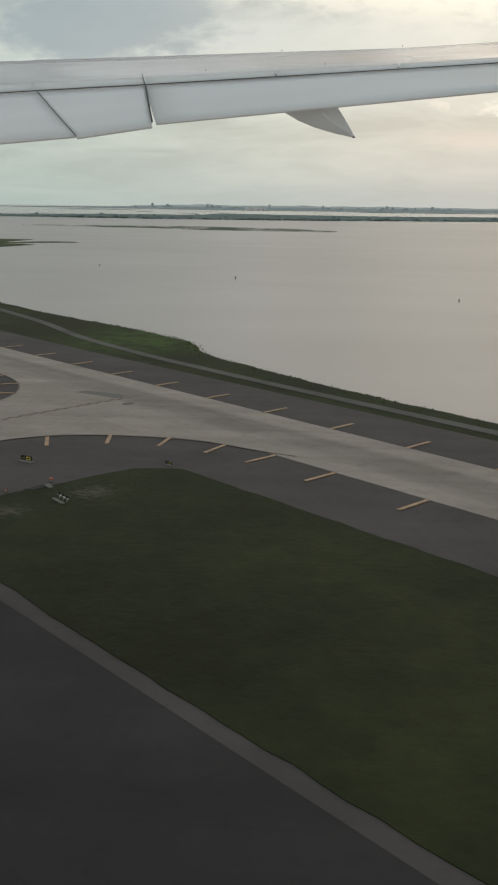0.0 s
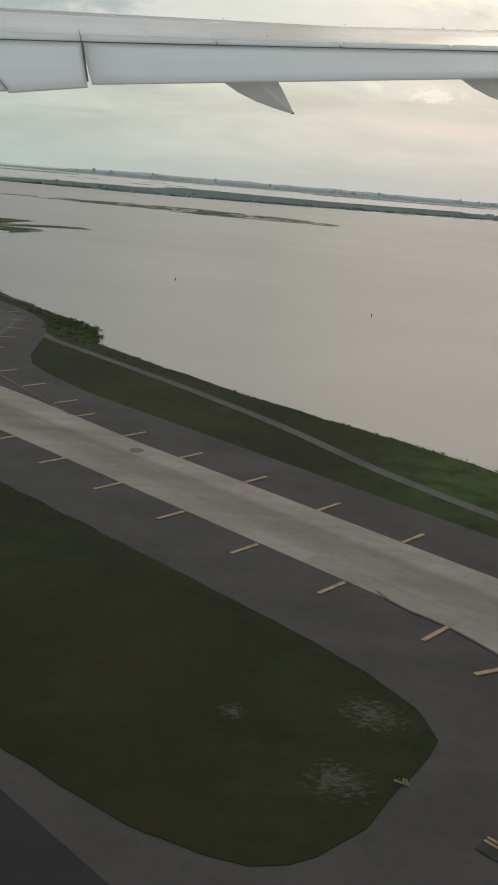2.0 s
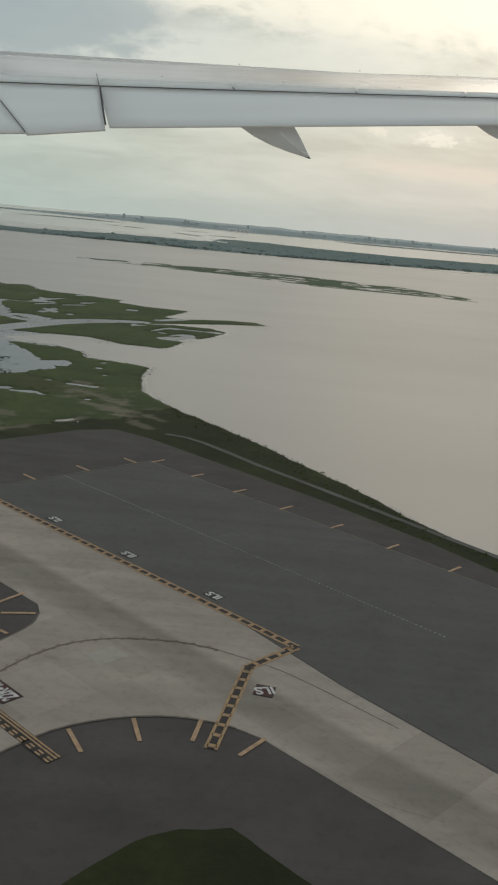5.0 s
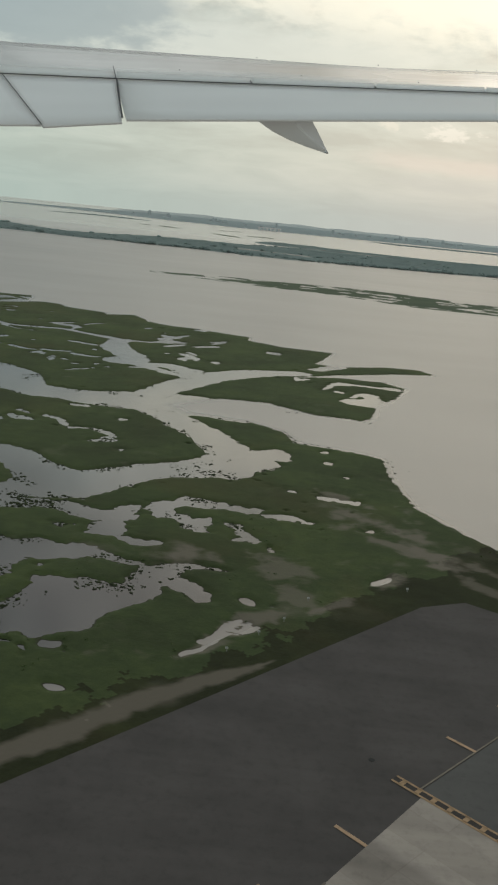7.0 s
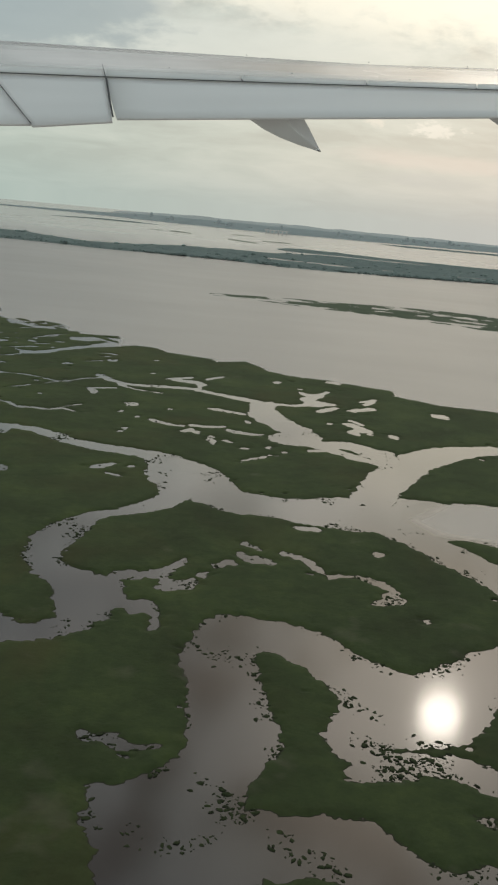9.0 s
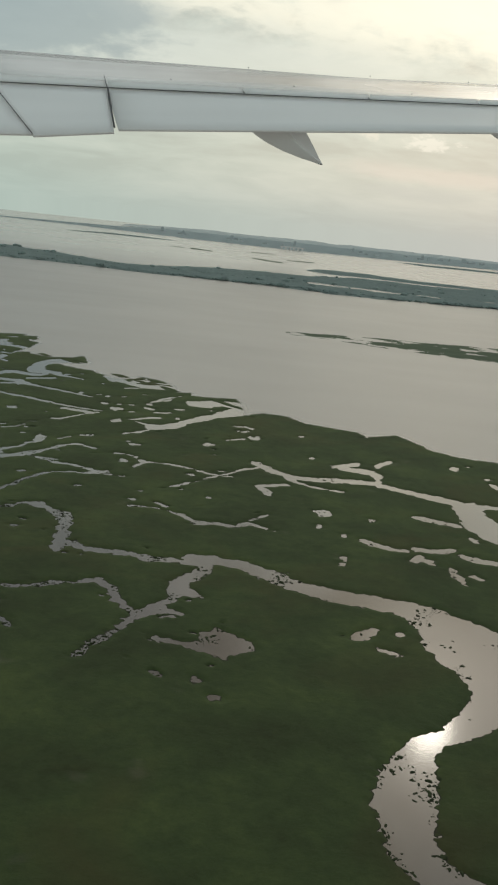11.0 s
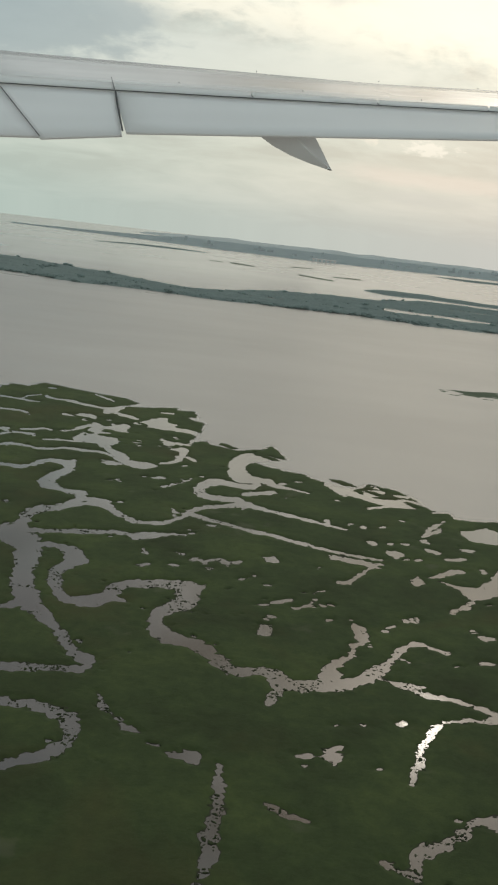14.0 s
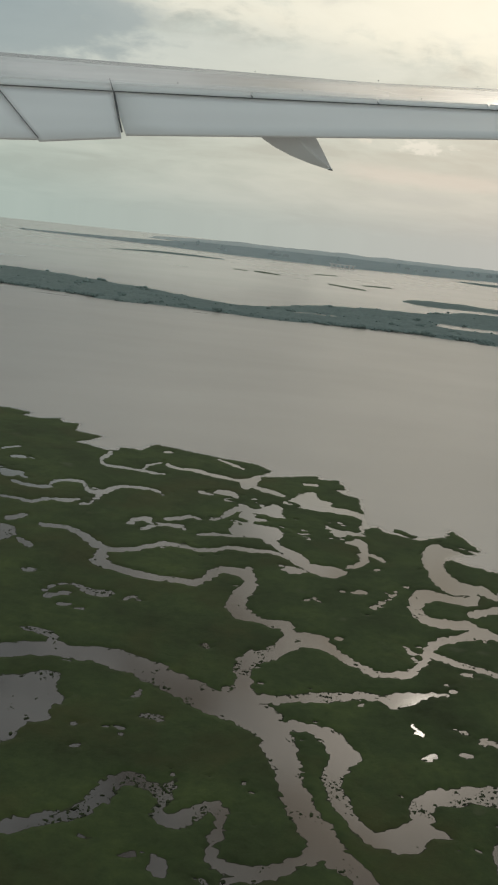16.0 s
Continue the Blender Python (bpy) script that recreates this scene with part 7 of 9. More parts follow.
def build_ground():
    av = np.r_[np.arange(-262, -8, 0.7), np.arange(-8, 60, 0.19), np.arange(60, 200, 0.24), np.arange(200, 333, 0.4)]
    bv = np.r_[np.arange(-62, 12, 1.5), np.arange(12, 50, 0.19), np.arange(50, 72, 0.27), np.arange(72, 150, 0.42)]
    ga, gb = np.meshgrid(av, bv, indexing="ij")
    wild = np.clip((ga + 4) / 10, 0, 1)
    wa = ga + wild * 0.4 * fbm(ga / 5, gb / 5, 4) + 0.7 * fbm(ga / 2.0 + 9, gb / 2.0, 4, 0.6)
    wb = gb + wild * 0.4 * fbm(ga / 5 + 40, gb / 5 + 11, 4) + 0.7 * fbm(ga / 2.0 + 3, gb / 2.0 + 70, 4, 0.6)
    dist = carve(wa, wb, ground_distance(wa, wb), av, bv)
    # ragged edges, tussocks and small pans
    rag = wild * (1.5 * fbm(ga / 0.75, gb / 0.75, 4, 0.75))
    size = 0.30 + 0.10 * value_noise(ga / 30 + 4, gb / 30)
    pans = fbm(ga / 4.2 + 80, gb / 3.4 + 31, 3, 0.42) + 0.13 * fbm(ga / 1.1 + 5, gb / 1.1 + 17, 3, 0.6)
    pan = wild * np.clip((pans - size) * 30, 0, 4) * (dist > 0.5)
    specks = fbm(ga / 1.25 + 31, gb / 1.1 + 12, 3, 0.5)
    groups = np.clip(fbm(ga / 11 + 2, gb / 11 + 60, 3) * 5 + 0.35, 0, 1)
    level = np.quantile(specks, 0.975)
    pan = np.maximum(pan, wild * groups * np.clip((specks - level) * 30, 0, 3) * (dist > 0.4))
    for ma, mb, ra, rb in ((2.2, 48.8, 2.4, 1.8), (-1.6, 45.8, 1.8, 1.2), (-2.6, 41.0, 1.2, 3.4), (-3.6, 36.0, 0.7, 2.4)):
        reach = np.hypot((ga - ma) / ra, (gb - mb) / rb)
        pan = np.maximum(pan, np.clip((1.25 - reach) * 2, 0, 1) * np.clip((fbm(ga / 0.8 + 7, gb / 0.8 + 3, 3, 0.5) - 0.09) * 14, 0, 1.4))
    # a maze of small islets where the creeks meet near the bay
    maze = np.clip((ga - 203) / 5, 0, 1) * np.clip((236 - ga) / 5, 0, 1) * np.clip((gb - 96) / 4, 0, 1) * np.clip((119 - gb) / 4, 0, 1)
    dist = np.maximum(dist, np.where(maze > 0, (fbm(ga / 3.0 + 8, gb / 2.4 + 2, 4, 0.55) - 0.05) * 7 * maze - (1 - maze) * 4, -99))
    for ia, ib, ra, rb in ISLETS:
        dist = np.maximum(dist, (1 - np.hypot((wa - ia) / ra, (wb - ib) / rb)) * min(ra, rb))
    d = dist + rag * np.exp(-np.abs(dist) / 1.6) - pan * 1.2
    z = WATER + np.clip(0.2 * d, -0.3, 0.12) + 0.07 * np.clip(d / 5, 0, 1) * wild * (0.5 + fbm(ga / 1.5, gb / 1.5, 4, 0.6))
    z = np.where(wild <= 0, np.minimum(WATER + np.clip(0.2 * d, -0.3, 0.11), -0.035) + 0.01 * fbm(ga, gb, 3), z)
    # sandy edge at the runway's end, wrack lines and bare mud
    middle = np.interp(gb, [20, 24, 29, 34.6, 36.5], [-6.3, -6.3, -6.4, -7.1, -7.4])
    half = np.interp(gb, [10, 18, 24, 29, 34.6, 38], [0.0, 0.5, 0.95, 0.85, 0.5, 0.02])
    bare = np.clip((1.25 - np.abs(ga - middle) / np.maximum(half, 0.01) + 1.2 * fbm(ga / 1.2, gb / 1.2, 4, 0.6)) * 2.0, 0, 1) * np.clip(half * 8, 0, 1)
    scrub = np.exp(-(((ga - 4) / 7) ** 2)) * np.clip((gb - 24) / 5, 0, 1)
    bare = np.maximum(bare, np.clip(scrub * 7 * (fbm(ga / 4 + 3, gb / 4, 5, 0.62) - 0.10), 0, 0.85))
    # washed-up mud and dry salt pans by the runway's end
    for ma, mb, ra, rb, amount in ((2.2, 48.8, 2.2, 1.7, 0.6), (-2.0, 45.8, 1.6, 1.0, 0.6), (-3.0, 40.5, 1.0, 3.4, 0.75), (-3.9, 35.5, 0.7, 2.6, 0.7), (-4.5, 47.0, 0.6, 1.8, 0.9),
                                   (11, 67, 2.6, 0.7, 0.7), (1.2, 60.4, 3.0, 0.9, 0.8), (-3.2, 61.6, 2.4, 1.8, 0.95), (-6.5, 62.6, 2.2, 0.7, 0.9), (-4.0, 54.4, 0.8, 2.0, 0.8), (-8.6, 59.2, 2.4, 0.8, 0.8)):
        reach = np.hypot((ga - ma) / ra, (gb - mb) / rb) + 2.2 * fbm(ga / 1.6 + ma, gb / 1.6 + mb, 4, 0.65)
        bare = np.maximum(bare, amount * np.clip((1.15 - reach) * 2.2, 0, 1))
    bare = np.maximum(bare, 0.5 * np.clip((fbm(ga / 6 + 13, gb / 6, 4) - 0.26) * 8, 0, 1) * (wild <= 0))
    bare = np.maximum(bare, 0.2 * wild * np.clip((fbm(ga / 4 + 53, gb / 4 + 9, 4, 0.6) - 0.24) * 10, 0, 1))
    pos = np.stack([ga * AXIS_A.x + gb * AXIS_B.x, ga * AXIS_A.y + gb * AXIS_B.y, z], -1)
    top = np.maximum.reduce([z[:-1, :-1], z[1:, :-1], z[1:, 1:], z[:-1, 1:]])
    keep = top > WATER - 0.08
    pick = (ga[:-1, :-1] + 7 * fbm(ga / 3 + 70, gb / 3, 5, 0.65)[:-1, :-1] < -5).astype(int)
    tagged(grid_mesh("ground", pos, keep, [MARSH, TURF], pick, bare), "green salt marsh cut by tidal creeks, beside airfield turf", "ground", kind="structure")
    return ga, gb, d, wild


def scatter(name, verts_list, faces, places, sizes, turns, mat, label, category, squash=1.0):
    """Many small copies of a few little shapes, joined in one mesh."""
    all_v, all_f, total = [], [], 0
    for k, (p, r, t) in enumerate(zip(places, sizes, turns)):
        v = verts_list[k % len(verts_list)]
        c, s_ = math.cos(t), math.sin(t)
        q = np.stack([(v[:, 0] * c - v[:, 1] * s_) * r, (v[:, 0] * s_ + v[:, 1] * c) * r, v[:, 2] * r * squash], -1) + p
        all_v.append(q)
        all_f.append(faces + total)
        total += len(v)
    me = bpy.data.meshes.new(name)
    vv, ff = np.concatenate(all_v).astype(np.float32), np.concatenate(all_f).astype(np.int32)
    me.vertices.add(len(vv))
    me.vertices.foreach_set("co", vv.ravel())
    me.loops.add(ff.size)
    me.loops.foreach_set("vertex_index", ff.ravel())
    me.polygons.add(len(ff))
    me.polygons.foreach_set("loop_start", np.arange(0, ff.size, 3, dtype=np.int32))
    me.materials.append(mat)
    me.update(calc_edges=True)
    return tagged(new(name, me), label, category, kind="stuff")


def lumps(count, seed, jitter=0.45):
    """Little uneven lumps to scatter."""
    rng = np.random.RandomState(seed)
    base = bmesh.new()
    bmesh.ops.create_icosphere(base, subdivisions=1, radius=1.0)
    v = np.array([q.co for q in base.verts])
    f = np.array([[q.index for q in face.verts] for face in base.faces])
    base.free()
    return [v * (1 - jitter / 2 + jitter * rng.rand(len(v), 1)) * (1, 0.4 + 0.6 * rng.rand(), 1) for _ in range(count)], f


GA, GB, GD, WILD = build_ground()

# tussocks standing in the shallows along creek and pool edges
rng_np = np.random.RandomState(5)
clump = fbm(GA / 2.6 + 21, GB / 2.6 + 5, 3, 0.6)
edge = (WILD > 0.9) & (GD < 0.02) & (GD > np.where(clump > 0.17, -2.8, -1.0)) & (GB > 12) & (GB < 100) & (clump > 0.04)
ii, jj = np.nonzero(edge)
pick_ = rng_np.rand(len(ii)) < np.where(GB[ii, jj] < 76, 1.0, 0.35) * np.exp(GD[ii, jj] * np.where(clump[ii, jj] > 0.17, 0.75, 4.0))
ii, jj = ii[pick_], jj[pick_]
qa, qb = GA[ii, jj] + rng_np.randn(len(ii)) * 0.15, GB[ii, jj] + rng_np.randn(len(ii)) * 0.15
TUSSOCK, nt_, bs_ = material("tussock", 0.95, 0.1)
nt_.links.new(ramp_node(nt_, noise_node(nt_, 1.2, 3), [(0.3, (0.036, 0.042, 0.024)), (0.7, (0.06, 0.075, 0.034))]), bs_.inputs["Base Color"])
vl, vf = lumps(12, 2, 0.95)
scatter("tussocks", vl, vf, np.stack([qa * AXIS_A.x + qb * AXIS_B.x, qa * AXIS_A.y + qb * AXIS_B.y, np.full(len(qa), WATER + 0.01)], -1), 0.06 + 0.19 * rng_np.rand(len(qa)) ** 3, rng_np.rand(len(qa)) * 6.3, TUSSOCK, "dark grass tussocks standing in the creek shallows", "grass", 0.28)

# land behind the runway, out of the grid, and the bay
bm = bmesh.new()
for kind, q in ((1, [(-4, -62), (332, -62), (332, -900), (-4, -900)]), (0, [(-420, -62), (-4, -62), (-4, -900), (-420, -900)]), (0, [(-900, -900), (-900, 20), (-420, 30), (-262, 36), (-262, -62), (-420, -62), (-420, -900)]), (1, [(332, -900), (332, 98), (420, 88), (900, 20), (900, -900)])):
    vs = [bm.verts.new(plan(a, b, -0.04)) for a, b in q]
    f = bm.faces.new(vs)
    f.material_index = kind
    f.normal_update()
    if f.normal.z < 0:
        f.normal_flip()
beyond = tagged(mesh_object("ground_beyond", bm, TURF), "flat green land round the airfield", "ground", kind="structure")
beyond.data.materials.append(MARSH)
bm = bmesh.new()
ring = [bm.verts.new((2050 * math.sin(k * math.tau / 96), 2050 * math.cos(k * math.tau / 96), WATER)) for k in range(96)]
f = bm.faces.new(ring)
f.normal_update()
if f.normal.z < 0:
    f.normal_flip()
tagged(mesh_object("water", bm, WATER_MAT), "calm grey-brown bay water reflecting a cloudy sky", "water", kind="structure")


def build_creek_water():
    """A sheet over the bay's level wherever the shore shelters the water."""
    av, bv = np.arange(-8, 334, 1.0), np.arange(10, 146, 1.0)
    ga, gb = np.meshgrid(av, bv, indexing="ij")
    inside = ground_distance(ga, gb)
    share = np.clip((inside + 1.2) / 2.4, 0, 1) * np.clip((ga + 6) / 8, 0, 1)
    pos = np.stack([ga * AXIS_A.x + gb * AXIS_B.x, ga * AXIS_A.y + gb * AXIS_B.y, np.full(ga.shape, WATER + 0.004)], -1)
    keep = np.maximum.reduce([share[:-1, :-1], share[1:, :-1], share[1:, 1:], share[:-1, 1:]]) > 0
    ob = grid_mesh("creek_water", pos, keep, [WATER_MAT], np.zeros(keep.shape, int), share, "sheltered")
    tagged(ob, "still brown creek water reflecting broken clouds", "water", kind="structure")


build_creek_water()

# ---- pavements ----
bm = bmesh.new()
slab(bm, [(-260, -45), (-8.3, -45), (-8.2, 20), (-8.2, 36), (-8.2, 52), (-9.6, 55.5), (-14, 56.2), (-36, 55.6), (-47, 54.6), (-55, 53.2), (-60.5, 51.6), (-64.8, 49.2), (-69, 46.0), (-72.8, 42.5), (-75.5, 40.1), (-78.5, 38.2), (-82, 37.2), (-88.5, 36.2), (-120, 35.6), (-260, 36.2)], 0.0)
tagged(mesh_object("asphalt_apron", bm, ASPHALT), "dark grey asphalt runway shoulders and apron", "apron", kind="structure")
bm = bmesh.new()
slab(bm, [(-260, -24), (-12, -24), (-12, 7.2), (-260, 7.2)], 0.02, 0.04)
tagged(mesh_object("runway", bm, RUNWAY), "dark asphalt runway", "runway", kind="structure")
bm = bmesh.new()
slab(bm, [(-48, 33.58), (-20.3, 33.6), (-20.3, 50.8), (-59, 50.8), (-75, 34.8), (-66, 31.85), (-56, 32.5)], 0.012, 0.03)
tagged(mesh_object("asphalt_pad", bm, ASPHALT_NEW), "smooth grey asphalt holding pad with a dashed line", "pad", kind="structure")

bm = bmesh.new()
slab(bm, [(-260, 25.1), (-150, 25.1), (-60, 25.9), (-21.3, 26.0), (-20.6, 33.55), (-48, 33.53), (-56, 32.42), (-65, 31.78), (-88, 31.7), (-100, 31.1), (-260, 31.0)], 0.022, 0.04)
tagged(mesh_object("taxiway", bm, CONCRETE), "pale concrete taxiway with tyre-darkened middle", "taxiway", kind="structure")


LINK_TOP = {"taxiway_link_1": 0.030, "taxiway_link_2": 0.030, "taxiway_link_3": 0.034}


FILLETS = []


def connector(name, left, right, label):
    FILLETS.extend((left, right))
    bm = bmesh.new()
    slab(bm, curve_points(left, 1.0) + curve_points(right, 1.0), LINK_TOP[name], 0.05)
    tagged(mesh_object(name, bm, CONCRETE), label, "taxiway", kind="structure")


connector("taxiway_link_1", [(-119, 27.0), (-122.5, 25.3), (-125.4, 25.2), (-128.5, 24.5), (-131.2, 22.8), (-132.8, 20.5), (-134, 16.6), (-134.4, 10.8), (-133.2, 7.2), (-129.5, 3.0), (-122, -2)],
          [(-160, -2), (-150.5, 2.5), (-146.6, 5.4), (-144.5, 7.3), (-142.5, 10.1), (-141.4, 13.4), (-141.4, 17.0), (-143, 20.3), (-147.2, 23.8), (-152, 25.3), (-156, 27.0)], "pale concrete link between runway and taxiway with curved fillets")
connector("taxiway_link_2", [(-36.8, 27.2), (-37.4, 26.4), (-39.8, 26.0), (-41.6, 24.6), (-42.5, 21.8), (-42.9, 18), (-43.2, 12), (-42, 6), (-36, -2)],
          [(-64, -2), (-54, 6), (-51.5, 12), (-50.8, 17.5), (-50.9, 20.1), (-52, 22.7), (-53.8, 24.7), (-56.6, 25.9), (-62, 26.1), (-65, 27.2)], "pale concrete link with a painted hold line")
connector("taxiway_link_3", [(-21.2, 27.4), (-21.55, 23), (-21.7, 19), (-21.9, 6), (-21.9, -2)],
          [(-26, -2), (-27, 8), (-27.4, 15), (-27.8, 19.2), (-29, 22.2), (-32.2, 24.9), (-35.5, 25.95), (-36.4, 27.4)], "pale concrete link along the runway's end")


def turf_island(name, pts, label):
    bm = bmesh.new()
    base = curve_points(pts + pts[:1], 0.8)[:-1]
    rim = [(a + 0.14 * noise.noise((a * 0.9, b * 0.9, 1)), b + 0.14 * noise.noise((a * 0.9, b * 0.9, 5))) for a, b in base]
    slab(bm, rim, 0.028, 0.06)
    tagged(mesh_object(name, bm, TURF), label, "grass verge", kind="structure")


turf_island("turf_1", [(-60, 20.6), (-75, 20.6), (-95, 20.5), (-115, 20.3), (-124, 20.0), (-128.3, 19.0), (-129.4, 17.4), (-129.7, 15.3), (-130, 12.4), (-128, 9.5), (-120, 8.2), (-100, 8), (-75, 8), (-63, 8.4), (-59, 12), (-58.5, 18)], "dark green mown turf between runway and taxiway")
turf_island("turf_2", [(-151, 20.2), (-160, 20.2), (-190, 20.2), (-240, 20.2), (-255, 18), (-255, 10), (-240, 8), (-190, 7.9), (-160, 7.8), (-152, 8.6), (-149.6, 11), (-149.4, 15), (-149.6, 18.5)], "dark green mown turf with bare scraped patches")
turf_island("turf_3", [(-34.6, 21.2), (-36.1, 21.8), (-37.5, 21.3), (-37.8, 19.8), (-37.6, 18.6), (-38.2, 15.5), (-37.2, 11.5), (-34.4, 10.8), (-33.3, 13.5), (-33.4, 18.6)], "small dark turf island inside the asphalt")

# newer and stained slabs in the concrete
PATCH_PALE = pavement_material("pale_repair_concrete", (0.400, 0.358, 0.320), 0.06, 0.8, 0.04)[0]
PATCH_DARK = pavement_material("stained_concrete", (0.185, 0.173, 0.158), 0.12, 0.8, 0.06)[0]
for k, (pts, mat_, lab) in enumerate((([(-82.5, 31.0), (-82.5, 31.9), (-83.7, 31.9), (-83.7, 30.9)], PATCH_PALE, "pale newer concrete slab in the taxiway"),
                                      ([(-46.2, 24.4), (-46.2, 26.1), (-47.5, 26.1), (-47.5, 24.3)], PATCH_PALE, "pale newer concrete slab in the link"),
                                      ([(-29.3, 25.3), (-30.1, 26.4), (-31.7, 26.2), (-31.9, 25.5), (-30.2, 23.4)], PATCH_PALE, "pale newer concrete wedge in the link"),
                                      ([(-101.0 - 0.35 + 0.42 * math.cos(q / 14 * math.tau), 29.9 + 0.45 * math.sin(q / 14 * math.tau)) for q in range(14)], PATCH_DARK, "dark oil stain on the concrete"),
                                      ([(-133.3, 25.8), (-133.4, 26.7), (-136.2, 27.8), (-136.3, 26.8)], PATCH_DARK, "stained slab in the taxiway"),
                                      ([(-138.2 + 0.3 * math.cos(q / 12 * math.tau), 26.4 + 0.4 * math.sin(q / 12 * math.tau)) for q in range(12)], PATCH_DARK, "dark oil stain on the concrete"))):
    bm = bmesh.new()
    slab(bm, pts, 0.0365 + 0.0004 * k, 0.012)
    tagged(mesh_object("concrete_patch", bm, mat_), lab, "pavement", kind="structure")

# service road along the shore
for pts, width, lab in (([(-262, 38.2), (-200, 37.4), (-148, 37.4), (-130, 37.8), (-122, 38.3), (-112, 39.6), (-102, 42.0), (-90, 43.9), (-80, 45.0), (-70, 46.1), (-66, 47.6)], 0.9, "narrow pale gravel service road along the shore"),
                        ([(-52, 56.4), (-46, 56.9), (-38, 57.7), (-29.9, 58.5), (-25.8, 58.8), (-21.2, 59.5), (-17.6, 59.9), (-15.2, 59.8), (-13.2, 58.9)], 0.62, "faint worn track through the shore grass")):
    bm = bmesh.new()
    ribbon(bm, curve_points(pts, 2.0), width, -0.006, 0.04)
    tagged(mesh_object("service_road", bm, ROAD), lab, "road", kind="structure")

# ---- painted markings ----
PAINT = 0.042


def marking(name, label, mat, build, group=""):
    bm = bmesh.new()
    build(bm)
    return tagged(mesh_object(name, bm, mat), label, "marking", group, "structure")


STRIPE = bpy.data.meshes.new("shoulder_stripe")


def stripe_mesh():
    bm = bmesh.new()
    vs = [bm.verts.new(v) for v in ((0, -0.095, 0), (2.15, -0.095, 0), (2.15, 0.095, 0), (0, 0.095, 0), (0, -0.095, -0.02), (2.15, -0.095, -0.02), (2.15, 0.095, -0.02), (0, 0.095, -0.02))]
    for q in ((0, 1, 2, 3), (0, 4, 5, 1), (1, 5, 6, 2), (2, 6, 7, 3), (3, 7, 4, 0)):
        bm.faces.new([vs[i] for i in q])
    bm.to_mesh(STRIPE)
    bm.free()
    STRIPE.materials.append(STRIPE_PAINT)


stripe_mesh()


def stripe(a, b, da, db, length=2.15, top=PAINT):
    """A shoulder stripe from (a, b) that points along (da, db)."""
    d = (AXIS_A * da + AXIS_B * db).normalized()
    ob = new("shoulder_stripe", STRIPE)
    ob.matrix_world = Matrix.Translation(plan(a, b, top)) @ Matrix.Rotation(math.atan2(d.y, d.x), 4, "Z") @ Matrix.Diagonal((length / 2.15, 1, 1, 1))
    tagged(ob, "worn orange-yellow shoulder stripe painted on asphalt", "marking", "shoulder stripes", "structure")


for k in range(30):
    stripe(-93.5 - 5.15 * k, 31.0, 0, 1, 1.9)
for k in range(11):
    stripe(-75.5 - 4.98 * k, float(np.interp(k, [3, 8], [25.75, 25.2])), 0, -1, 1.75)
stripe(-152.1, 25.0, 0, -1, 1.9)
for k in range(19):
    stripe(-155.95 - 5.12 * k, 25.0, 0, -1, 1.9)
for a, b, da, db in ((-128.5, 24.5, 0.64, -1.67), (-131.2, 22.7, 1.16, -1.32), (-133.1, 19.9, 1.49, -0.78), (-134.0, 16.6, 1.70, -0.06), (-134.4, 10.8, 1.67, -0.08), (-134.0, 7.5, 1.61, 0.68),
                     (-142.1, 18.6, -1.6, -1.0), (-143.8, 21.3, -1.5, -1.3), (-146.2, 23.3, -1.1, -1.7), (-149.1, 24.5, -0.5, -1.8), (-141.2, 13.3, -1.7, 0.5), (-142.6, 10.3, -1.4, 0.8), (-144.4, 7.6, -1.2, 1.2), (-147.2, 4.9, -1.1, 1.4)):
    stripe(a, b, da, db, 1.8)
for a, b, da, db in ((-30.1, 22.5, -1.3, -1.1), (-32.6, 24.8, -0.8, -1.5), (-35.5, 25.9, -0.4, -1.9), (-38.2, 26.2, -0.3, -1.9), (-40.8, 25.2, 1.0, -1.35), (-42.0, 22.7, 1.5, -0.3),
                     (-51.1, 19.9, -1.7, -0.6), (-52.1, 22.6, -1.5, -0.9), (-54.0, 24.9, -1.0, -1.5), (-56.8, 26.0, -0.2, -1.9)):
    stripe(a, b, da, db, 1.8)
for a, b in ((-21.4, 23.4), (-21.05, 28.7), (-20.2, 39.0), (-20.2, 44.2), (-20.2, 49.3)):
    stripe(a, b, 1, 0, 1.7)
for k in range(8):
    stripe(-20.6 - 5.02 * k, 50.7, 0, 1, 1.5)
for a, b in ((-61.1, 49.7), (-64.9, 46.6), (-68.5, 43.3), (-72.1, 39.7), (-75.7, 36.3)):
    stripe(a + 1.0, b - 1.36, -0.6, 0.8, 1.7)
for a, b in ((-80.0, 33.9), (-84.9, 33.1), (-90.0, 32.2)):
    stripe(a, b, 0, 1, 1.9)


def edge_lines(bm):
    """Narrow lines along the curved edges of the links."""
    for pts in FILLETS:
        row = [q for q in curve_points(pts, 0.8) if 3 < q[1] < 25.9]
        ribbon(bm, row, 0.11, PAINT - 0.006, 0.012)


marking("fillet_lines", "faded narrow edge lines along the curved link edges", WORN, edge_lines)
marking("edge_line", "thin pale edge line round the holding pad", PALE,
        lambda bm: (ribbon(bm, [(-93, 31.3), (-74.7, 34.9), (-60.2, 48.8), (-58, 50.8), (-20.2, 50.8)], 0.085, 0.03), ribbon(bm, [(-20.2, 50.8), (-20.2, 33.8)], 0.085, 0.031)))


def dashes(bm):
    for k in range(116):
        a = -20.3 - 0.31 * k
        slab(bm, [(a, 41.62), (a - 0.15, 41.62), (a - 0.15, 41.675), (a, 41.675)], 0.026, 0.012)


marking("dashed_centre_line", "faded white dashed line across the holding pad", DASH_PAINT, dashes)


